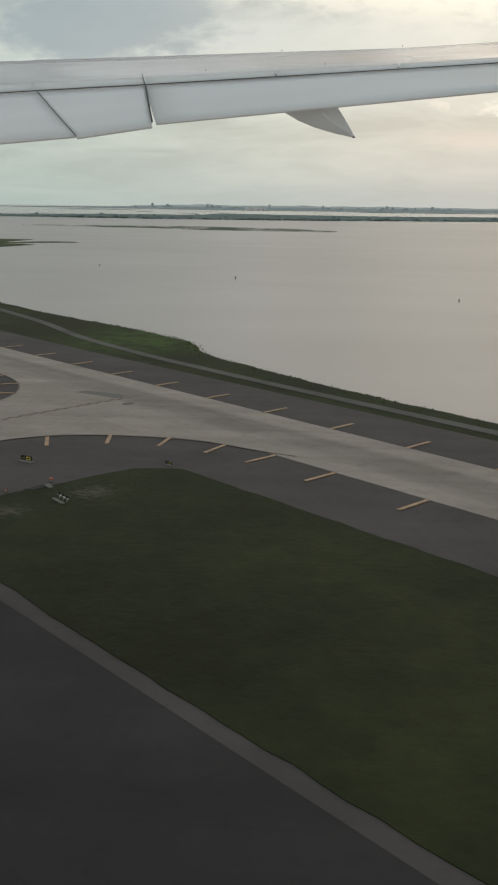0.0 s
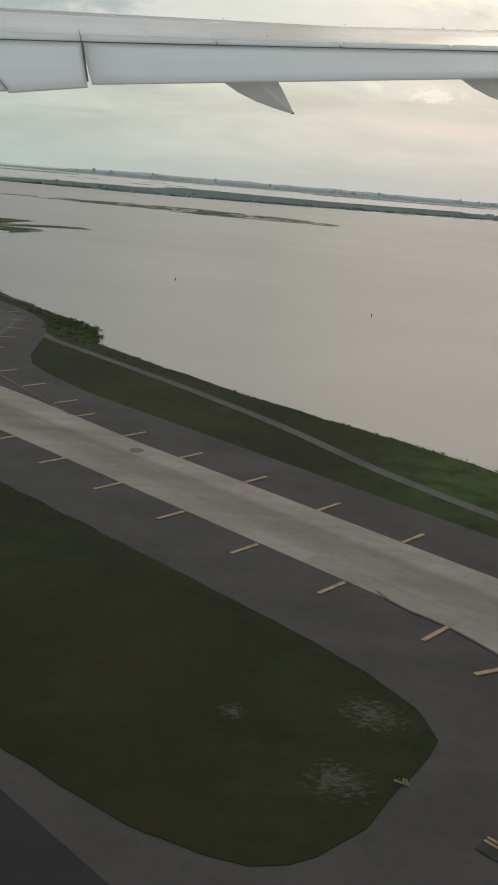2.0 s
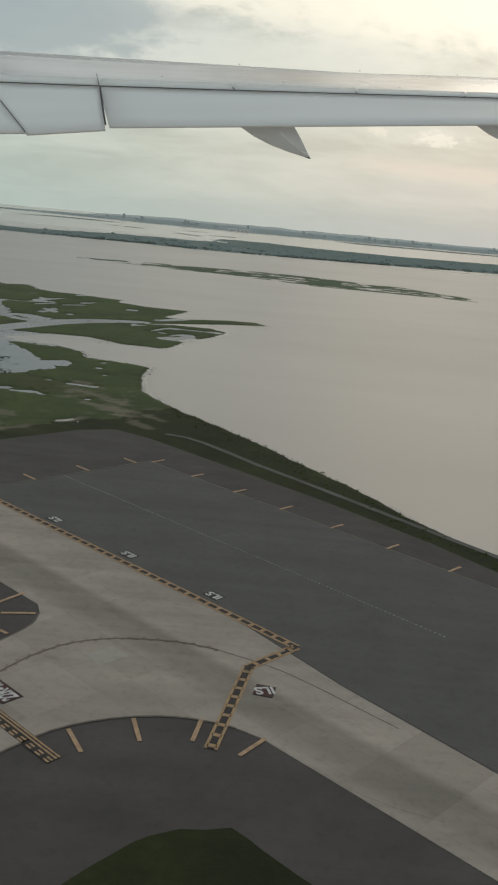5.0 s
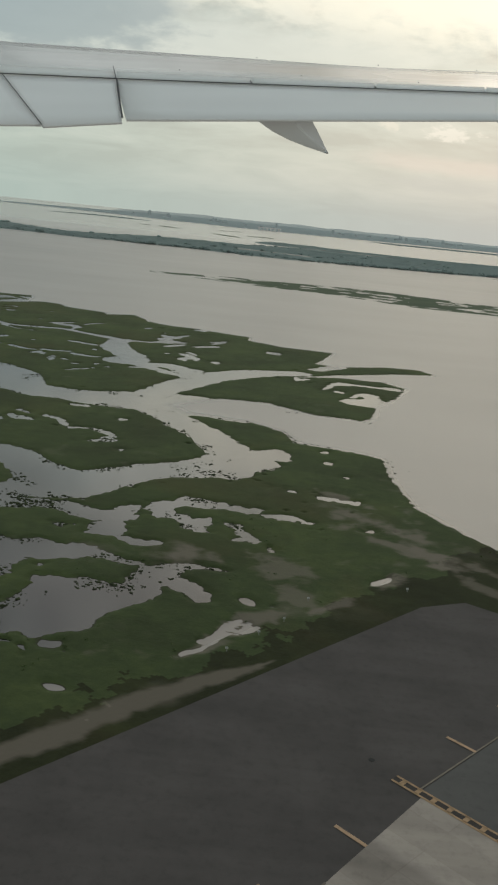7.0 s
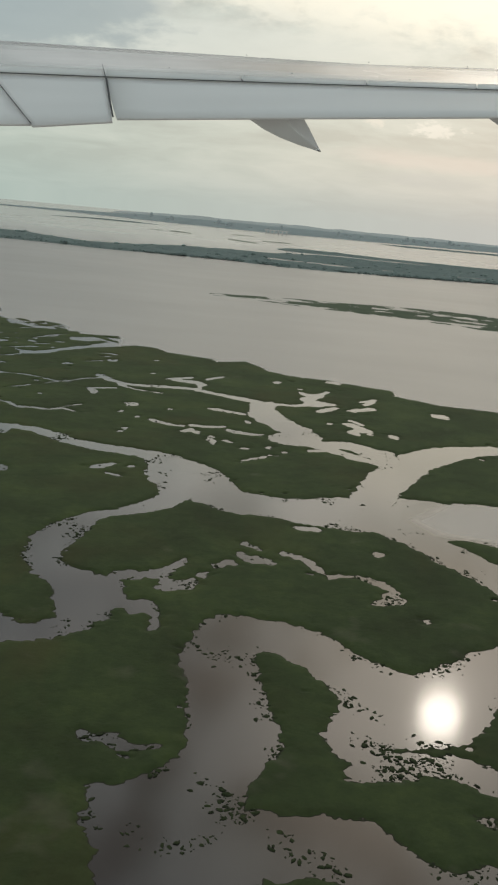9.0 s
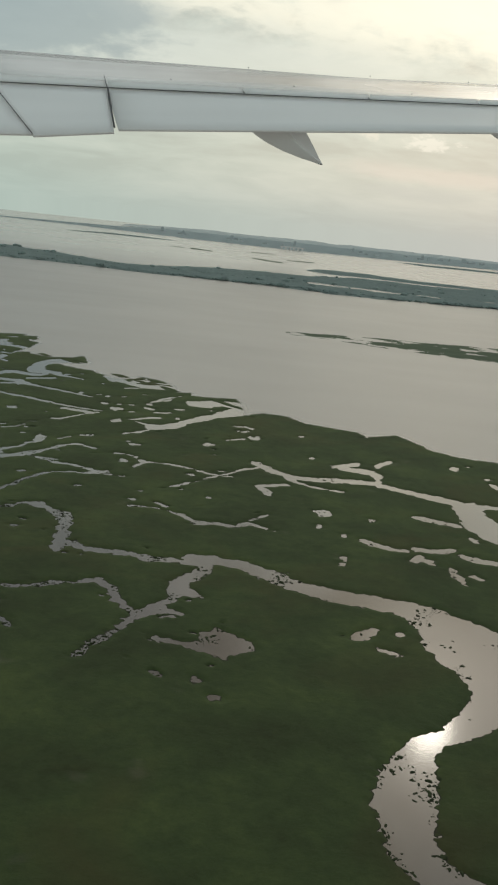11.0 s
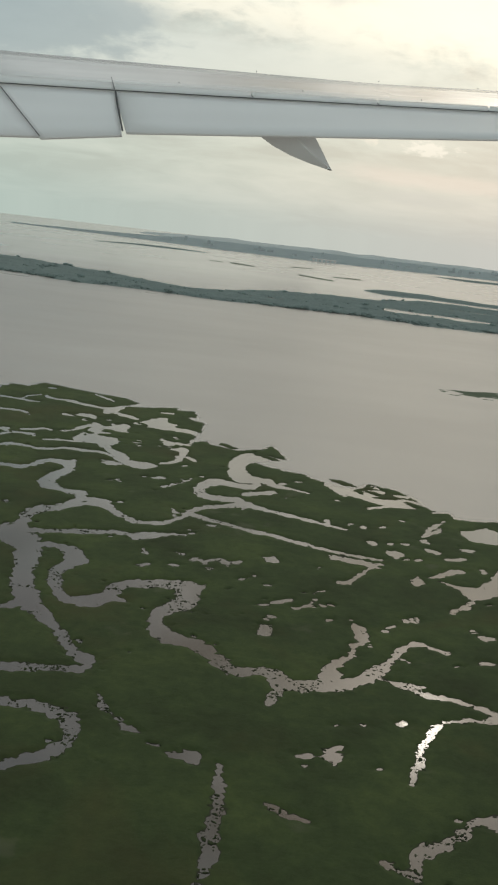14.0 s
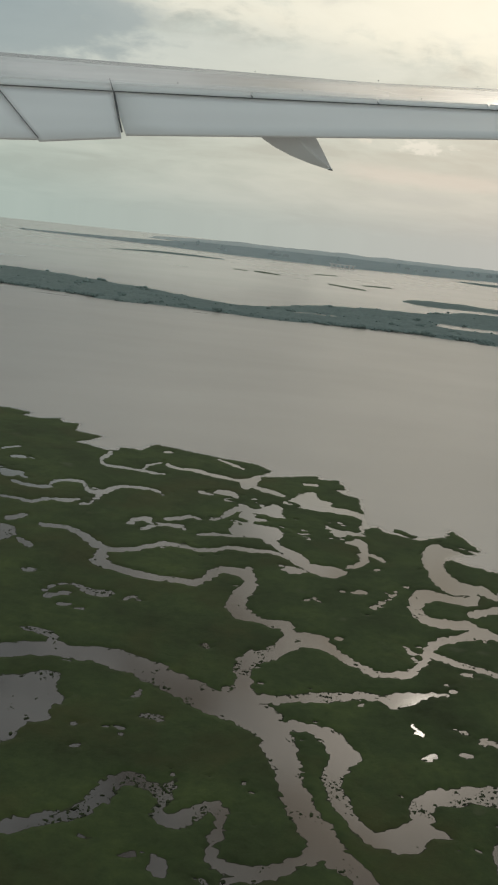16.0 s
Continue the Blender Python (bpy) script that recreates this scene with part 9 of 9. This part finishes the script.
def plate(name, grid, mat, thick, label=""):
    """A panel from rows of points, with thickness."""
    bm = bmesh.new()
    rows = [[bm.verts.new(p) for p in row] for row in grid]
    for r0, r1 in zip(rows[:-1], rows[1:]):
        for i in range(len(r0) - 1):
            bm.faces.new((r0[i], r0[i + 1], r1[i + 1], r1[i]))
    ob = part(name, bm, mat, wing, label, True)
    mod = ob.modifiers.new("thickness", "SOLIDIFY")
    mod.thickness, mod.offset = thick, -1.0
    return ob


def span(x0, x1, n=14):
    return [x0 + (x1 - x0) * i / (n - 1) for i in range(n)]


# upper skin, from the rounded leading edge to the spoiler edge
def skin_row(x):
    lead, hinge = line_at(x, LEAD), line_at(x, HINGE)
    row = []
    for f, k in ((-0.10, 1.125), (0.0, 1.12), (0.12, 1.105), (0.30, 1.08), (0.55, 1.046), (0.80, 1.018), (0.97, 1.004)):
        y = lead + (hinge - lead) * max(f, 0) + (6 if f < 0 else 0)
        row.append(wp(x, y, k))
    return row


plate("upper_skin", [skin_row(x) for x in span(-420, 1330, 36)], WING_TOP, 0.10)
# dark strip painted where shade fills the hinge gap
plate("gap_shade", [[wp(x, line_at(x, HINGE) - 0.6, 0.9985), wp(x, line_at(x, HINGE) + 0.6, 0.9985)] for x in span(-420, 1330, 30)], GAP_DARK, 0.02, "dark strip for the shaded gap ahead of the flaps")


for x0, x1 in ((-420, -60), (-56, 470), (474, 905), (909, 1330)):
    grid = []
    for x in span(x0, x1, 12):
        lead, hinge = line_at(x, LEAD), line_at(x, HINGE)
        grid.append([wp(x, lead + (hinge - lead) * f, k) for f, k in ((-0.022, 1.1225), (0.03, 1.119), (0.09, 1.112), (0.15, 1.1035))])
    plate("leading_edge_slat", grid, SLAT_METAL, 0.004, "bright smooth leading edge")
for x0, x1 in ((-420, -215), (-212, -10), (-7, 199), (203, 438), (442, 657), (661, 851), (855, 1090), (1094, 1330)):
    grid = []
    for x in span(x0, x1, 8):
        lead, hinge = line_at(x, LEAD), line_at(x, HINGE)
        grid.append([wp(x, lead + (hinge - lead) * f, k) for f, k in ((0.74, 1.0232), (0.86, 1.0118), (0.975, 1.0022))])
    plate("spoiler", grid, SPOILER_PAINT, 0.003, "flush pale spoiler panel")


def flap(x0, x1, lean0, lean1, te, label, bow=1.0):
    """A flap panel; lean: how far its ends slant outward towards the trailing edge."""
    grid = []
    for i, x in enumerate(span(x0, x1, 16)):
        w = i / 15
        sl = lean0 + (lean1 - lean0) * w
        row = []
        for f, k in ((0.0, 1.0), (0.12, 0.99), (0.4, 0.968), (0.75, 0.941), (1.0, 0.922)):
            xx = x + sl * f ** bow
            y0 = line_at(x, HINGE) + 3
            y1 = te[0] + (te[1] - te[0]) * w
            row.append(wp(xx, y0 + (y1 - y0) * f, k))
        grid.append(row)
    plate("flap", grid, FLAP_PAINT, 0.06, label)


flap(203.5, 1330, 16, 40, (217, 211), "long pale grey outboard flap", 1.3)
flap(2, 201.5, 70, 10, (230, 222), "short grey flap section", 1.0)
flap(-420, 0.5, 40, 68.5, (226, 227), "inboard flap beside the short section", 1.0)
# dark strips laid along the flap joints in place of the gaps' shade
for x0, lean, y1, bow, half in ((202.5, 10, 216, 1.1, 1.6), (1.2, 69, 228, 1.0, 0.6)):
    y0 = line_at(x0, HINGE) + 2
    grid = []
    for f in (0.0, 0.2, 0.4, 0.6, 0.8, 1.0):
        k = float(np.interp(f, (0.0, 0.12, 0.4, 0.75, 1.0), (1.0, 0.99, 0.968, 0.941, 0.922))) - 0.002
        x, y = x0 + lean * f ** bow, y0 + (y1 - y0) * f
        grid.append([wp(x - half, y, k), wp(x + half, y, k)])
    plate("flap_gap_shade", grid, GAP_DARK, 0.01, "dark strip for the shaded gap between two flaps")
for x0, y0, x1, y1 in ((196, 124, 201, 146), (433, 142, 441, 154), (652, 152, 660, 161), (847, 160, 853, 168)):
    grid = [[wp(x0 - 0.5, y0, 1.028), wp(x0 + 0.5, y0, 1.028)], [wp(x1 - 0.8, y1 - 1, 1.0), wp(x1 + 0.8, y1 - 1, 1.0)]]
    plate("spoiler_seam", grid, GAP_DARK, 0.004, "dark seam between spoiler panels")


def fairing(shift, drop):
    """Canoe-shaped flap track fairing: wide where it meets the flap, tapering aft to a point."""
    left = [(446, 213), (452, 220), (476, 237), (505, 252), (538, 265), (560, 272), (573, 276.5)]
    right = [(544, 213), (548, 220), (556, 235), (563, 249), (569, 262), (573, 270), (577, 276.5)]
    bm = bmesh.new()
    rings = []
    for i, ((xl, yl), (xr, yr)) in enumerate(zip(left, right)):
        f = i / 6
        k = 0.966 - 0.02 * f
        pl, pr = wp(xl + shift, yl + drop, k + 0.004), wp(xr + shift, yr + drop, k - 0.002)
        half = (pr - pl) / 2
        deep = half.length * 0.75
        keel = 0.57 + 0.12 * f
        ring = []
        for u, out in ((0.0, 0.0), (keel * 0.5, 0.58), (keel - 0.03, 0.97), (keel + 0.03, 0.97), ((1 + keel) / 2, 0.56), (1.0, 0.0), (0.5, -0.5)):
            ring.append(bm.verts.new(pl + half * (2 * u) + Vector((0.0, -deep, -deep * 0.25)) * out))
        rings.append(ring)
    count = len(rings[0])
    for r0, r1 in zip(rings[:-1], rings[1:]):
        for j in range(count):
            bm.faces.new((r0[j], r0[(j + 1) % count], r1[(j + 1) % count], r1[j]))
    bm.faces.new(rings[0])
    bm.faces.new(rings[-1][::-1])
    for r0, r1 in zip(rings[:-1], rings[1:]):
        for j in (0, 2, 3, 5, 6):
            bm.edges.get((r0[j], r1[j])).smooth = False
    part("flap_fairing", bm, FAIRING_PAINT, wing, "pointed grey flap track fairing", True)


fairing(0, 0)
fairing(420, -2)
for x, y, k in ((313, 132, 1.03), (450, 110, 1.115), (528, 141, 1.03), (664, 122, 1.115), (735, 152, 1.02), (838, 130, 1.115)):
    bm = bmesh.new()
    bmesh.ops.create_cone(bm, cap_ends=True, segments=6, radius1=0.014, radius2=0.008, depth=0.024)
    bmesh.ops.translate(bm, vec=wp(x, y - 2, k), verts=bm.verts)
    part("vortex_peg", bm, GAP_DARK, wing, "small dark peg on the upper skin")


# ---- airfield things ----
def box_mesh(bm, x, y, z, sx, sy, sz, bevel=0.0):
    made = bmesh.ops.create_cube(bm, size=1.0)["verts"]
    bmesh.ops.scale(bm, vec=(sx, sy, sz), verts=made)
    bmesh.ops.translate(bm, vec=(x, y, z), verts=made)
    if bevel:
        bmesh.ops.bevel(bm, geom=list({e for v in made for e in v.link_edges}), offset=bevel, segments=2, affect="EDGES")


SIGN_BLACK = paint_material("sign_black", (0.03, 0.03, 0.03))
SIGN_YELLOW = paint_material("sign_yellow", (0.55, 0.42, 0.08))
METAL = paint_material("galvanised_metal", (0.35, 0.35, 0.34))
ORANGE = paint_material("orange_cap", (0.62, 0.22, 0.14))
PAD = paint_material("concrete_pad", (0.24, 0.23, 0.21))


def plan_pose(a, b, z, turn=0.0):
    return Matrix.Translation(plan(a, b, z)) @ Matrix.Rotation(math.atan2(AXIS_A.y, AXIS_A.x) + turn, 4, "Z")


def guidance_sign():
    root = new("guidance_sign")
    bm = bmesh.new()
    box_mesh(bm, 0, 0, 0.02, 1.15, 0.4, 0.05, 0.01)
    part("base", bm, PAD, root, "concrete base")
    for x in (-0.4, 0.4):
        bm = bmesh.new()
        box_mesh(bm, x, 0, 0.08, 0.04, 0.04, 0.12)
        part("leg", bm, METAL, root)
    bm = bmesh.new()
    box_mesh(bm, 0, 0, 0.3, 1.0, 0.12, 0.34, 0.02)
    part("housing", bm, SIGN_BLACK, root)
    for x, w, mt in ((-0.25, 0.42, SIGN_YELLOW), (0.22, 0.44, SIGN_BLACK)):
        for y in (-0.064, 0.064):
            bm = bmesh.new()
            box_mesh(bm, x, y, 0.3, w, 0.012, 0.27)
            part("panel", bm, mt, root)
            bm = bmesh.new()
            box_mesh(bm, x, y * 1.12, 0.3, w * 0.55, 0.008, 0.07)
            part("legend_bar", bm, SIGN_BLACK if mt is SIGN_YELLOW else SIGN_YELLOW, root)
    return tagged(root, "black and yellow taxiway guidance sign beside the asphalt", "airfield sign", "guidance signs")


first = guidance_sign()
first.scale = (0.62, 0.62, 0.62)
first.matrix_world = plan_pose(-145.5, 15.5, 0.0, 0.3) @ Matrix.Scale(0.62, 4)
for a, b, t in ((-129.6, 15.7, 0.3), (-150.2, 20.1, 0.2)):
    copy_thing(first, plan_pose(a, b, 0.03, t) @ Matrix.Scale(0.6, 4))


def cap_light():
    root = new("capped_marker_light")
    bm = bmesh.new()
    bmesh.ops.create_cone(bm, cap_ends=True, segments=14, radius1=0.22, radius2=0.21, depth=0.04)
    part("pad", bm, ASPHALT_NEW, root)
    bm = bmesh.new()
    bmesh.ops.create_cone(bm, cap_ends=True, segments=8, radius1=0.035, radius2=0.03, depth=0.14)
    bmesh.ops.translate(bm, vec=(0, 0, 0.08), verts=bm.verts)
    part("post", bm, METAL, root)
    bm = bmesh.new()
    bmesh.ops.create_uvsphere(bm, u_segments=12, v_segments=8, radius=0.14)
    bmesh.ops.scale(bm, vec=(1, 1, 0.8), verts=bm.verts)
    bmesh.ops.translate(bm, vec=(0, 0, 0.2), verts=bm.verts)
    part("cap", bm, ORANGE, root, "orange cap", True)
    return tagged(root, "orange capped marker light on a thin post in turf", "marker light", "marker lights")


first = cap_light()
first.matrix_world = plan_pose(-149.0, 14.7, 0.03) @ Matrix.Scale(0.6, 4)
for a, b in ((-149.1, 12.5), (-149.3, 10.2), (-149.4, 8.1)):
    copy_thing(first, plan_pose(a, b, 0.03) @ Matrix.Scale(0.6, 4))


def marker_patch(pts, mat, label, top):
    bm = bmesh.new()
    slab(bm, pts, top, 0.02)
    tagged(mesh_object("marker_patch", bm, mat), label, "pad", kind="structure")


marker_patch([(-149.25, 14.42), (-149.75, 14.36), (-149.8, 14.14), (-149.3, 14.18)], PATCH_DARK, "small stained concrete pad behind a marker light", 0.05)
marker_patch([(-149.3, 14.5), (-149.5, 14.2), (-149.62, 13.5), (-149.3, 13.2), (-149.2, 13.9)], RUNWAY, "small dark ground patch beside a marker light", 0.044)


def light_bar():
    root = new("light_bar")
    bm = bmesh.new()
    box_mesh(bm, 0, 0, 0.2, 1.1, 0.07, 0.06, 0.01)
    part("beam", bm, WHITE, root, "white beam")
    bm = bmesh.new()
    box_mesh(bm, 0.05, 0.28, 0.01, 1.15, 0.22, 0.05, 0.01)
    part("base", bm, PATCH_DARK, root, "stained concrete base")
    for x in (-0.4, 0.0, 0.4):
        bm = bmesh.new()
        box_mesh(bm, x, 0, 0.09, 0.04, 0.04, 0.18)
        part("leg", bm, METAL, root)
        bm = bmesh.new()
        bmesh.ops.create_cone(bm, cap_ends=True, segments=10, radius1=0.07, radius2=0.05, depth=0.14)
        bmesh.ops.translate(bm, vec=(x, 0, 0.28), verts=bm.verts)
        part("lamp_can", bm, SIGN_BLACK, root)
    return tagged(root, "white low bar with three lamp cans on scraped turf", "light bar")


light_bar().matrix_world = plan_pose(-151.55, 13.72, 0.03, -0.06) @ Matrix.Scale(0.75, 4)


bm = bmesh.new()
slab(bm, [(-17.3 + 0.16 * math.cos(i / 12 * math.tau), 34.1 + 0.16 * math.sin(i / 12 * math.tau)) for i in range(12)], 0.012, 0.02)
tagged(mesh_object("drain_cover", bm, SIGN_BLACK), "small dark round drain cover in the asphalt", "drain cover", kind="structure")


def channel_post(x, y):
    root = new("channel_post")
    root.location, root.scale = (x, y, WATER), (0.55, 0.55, 0.6)
    bm = bmesh.new()
    bmesh.ops.create_cone(bm, cap_ends=True, segments=9, radius1=0.11, radius2=0.09, depth=1.1)
    bmesh.ops.translate(bm, vec=(0, 0, 0.15), verts=bm.verts)
    part("pile", bm, SIGN_BLACK, root, "dark wooden pile")
    bm = bmesh.new()
    box_mesh(bm, 0, -0.1, 0.62, 0.3, 0.03, 0.22, 0.01)
    part("board", bm, SIGN_BLACK, root)
    tagged(root, "dark channel marker post standing in the bay", "marker post", "channel posts")


for x, y in ((89.3, 43.1), (116.6, 21.1), (147.7, -8.3)):
    channel_post(x, y)


def marker_board(a, b):
    root = new("marker_board")
    root.matrix_world = plan_pose(a, b, -0.05, 0.8)
    bm = bmesh.new()
    box_mesh(bm, 0, 0, 0.1, 0.03, 0.03, 0.3)
    part("stake", bm, METAL, root)
    bm = bmesh.new()
    box_mesh(bm, 0, -0.02, 0.24, 0.16, 0.02, 0.12, 0.004)
    part("board", bm, WHITE, root, "white board")
    tagged(root, "small white marker board on a stake in rough grass", "marker board", "marker boards")


for a, b in ((-5.0, 36.2), (-4.2, 42.2), (-4.6, 39.4), (-3.0, 46.0), (-6.0, 53.5)):
    marker_board(a, b)

# shrubs and rough growth along the airfield's shore
rng_np = np.random.RandomState(12)
SHRUB, nt_, bs_ = material("shrub_leaves", 0.9, 0.15)
nt_.links.new(ramp_node(nt_, noise_node(nt_, 1.5, 4, 0.7), [(0.3, (0.085, 0.12, 0.055)), (0.7, (0.15, 0.195, 0.085))]), bs_.inputs["Base Color"])
leafy(bs_, nt_, 0.4)
line = curve_points(SHORE[2:], 0.5)
spots_a, spots_r = [], []
for p in line:
    a = p[0]
    bushy = math.exp(-(((a + 65) / 7) ** 2))
    for _ in range(rng_np.poisson((2.2 if a > -58 else 1.6) + 5 * bushy)):
        inset = abs(rng_np.randn()) * (0.7 + 1.6 * bushy + (0.8 if a > -58 else 0))
        if p[1] - 0.15 - inset < np.interp(a, [-84, -76, -69, -60.5, -47, -14, -9], [36.9, 39.8, 46.0, 51.6, 54.6, 56.2, 55.5]) + 0.25:
            continue
        spots_a.append((a + rng_np.randn() * 0.5, p[1] - 0.15 - inset))
        spots_r.append(0.05 + 0.05 * rng_np.rand() + bushy * 0.26 * rng_np.rand() ** 1.5 + (0.05 * rng_np.rand() if a > -58 else 0))
for _ in range(1000):
    a, b = rng_np.uniform(-4, 12), rng_np.uniform(22, 66)
    if noise.noise((a * 0.25, b * 0.25, 3.0)) > 0.12 and GD[np.searchsorted(GA[:, 0], a), np.searchsorted(GB[0], b)] > 0.25:
        spots_a.append((a, b))
        spots_r.append(0.04 + 0.08 * rng_np.rand() ** 2)
leaf_v, leaf_f = [], None
for k in range(10):
    r = np.random.RandomState(100 + k)
    n = 34
    c = r.randn(n, 3) * (0.5, 0.5, 0.34)
    c[:, 2] = np.abs(c[:, 2]) + 0.12
    u = r.randn(n, 3)
    u /= np.linalg.norm(u, axis=1)[:, None]
    w = np.cross(u, r.randn(n, 3))
    w /= np.linalg.norm(w, axis=1)[:, None]
    sz = 0.20 + 0.22 * r.rand(n, 1)
    leaf_v.append(np.stack([c - u * sz, c + w * sz * 0.8, c + u * sz, c - w * sz * 0.8], 1).reshape(-1, 3))
leaf_f = np.concatenate([[(4 * i, 4 * i + 1, 4 * i + 2), (4 * i, 4 * i + 2, 4 * i + 3)] for i in range(34)])
pa = np.array(spots_a)
scatter("shore_shrubs", leaf_v, leaf_f, np.stack([pa[:, 0] * AXIS_A.x + pa[:, 1] * AXIS_B.x, pa[:, 0] * AXIS_A.y + pa[:, 1] * AXIS_B.y, np.full(len(pa), -0.08)], -1), np.array(spots_r) * 1.2, rng_np.rand(len(pa)) * 6.3, SHRUB, "dark green shrubs and rough growth along the shore", "shrubs", 1.0)
# broken stone at the water's edge
STONE = pavement_material("shore_stone", (0.09, 0.085, 0.078), 0.3, 0.9, 0.1)[0]
pa = np.array([(p[0] + rng_np.randn() * 0.4, p[1] + 0.02 + abs(rng_np.randn()) * 0.1) for p in line for _ in range(3)])
vl, vf = lumps(10, 8, 0.6)
scatter("shore_stones", vl, vf, np.stack([pa[:, 0] * AXIS_A.x + pa[:, 1] * AXIS_B.x, pa[:, 0] * AXIS_A.y + pa[:, 1] * AXIS_B.y, np.full(len(pa), WATER + 0.01)], -1), 0.025 + 0.04 * rng_np.rand(len(pa)) ** 2, rng_np.rand(len(pa)) * 6.3, STONE, "dark broken stones along the water's edge", "stones", 0.6)


def far_bridge():
    """Low white bridge on the far shore."""
    root = new("far_bridge")
    root.location = (19, 1262, WATER)
    white = paint_material("bridge_white_paint", (0.92, 0.91, 0.89))
    for k in range(6):
        bm = bmesh.new()
        box_mesh(bm, -12.5 + k * 5.4, 0, 1.6, 2.2, 2.0, 3.2)
        part("pier", bm, white, root)
    bm = bmesh.new()
    box_mesh(bm, 1, 0, 3.5, 32, 2.4, 1.2, 0.1)
    part("deck", bm, white, root)
    tagged(root, "low white bridge on piers at the far shore", "bridge")


far_bridge()
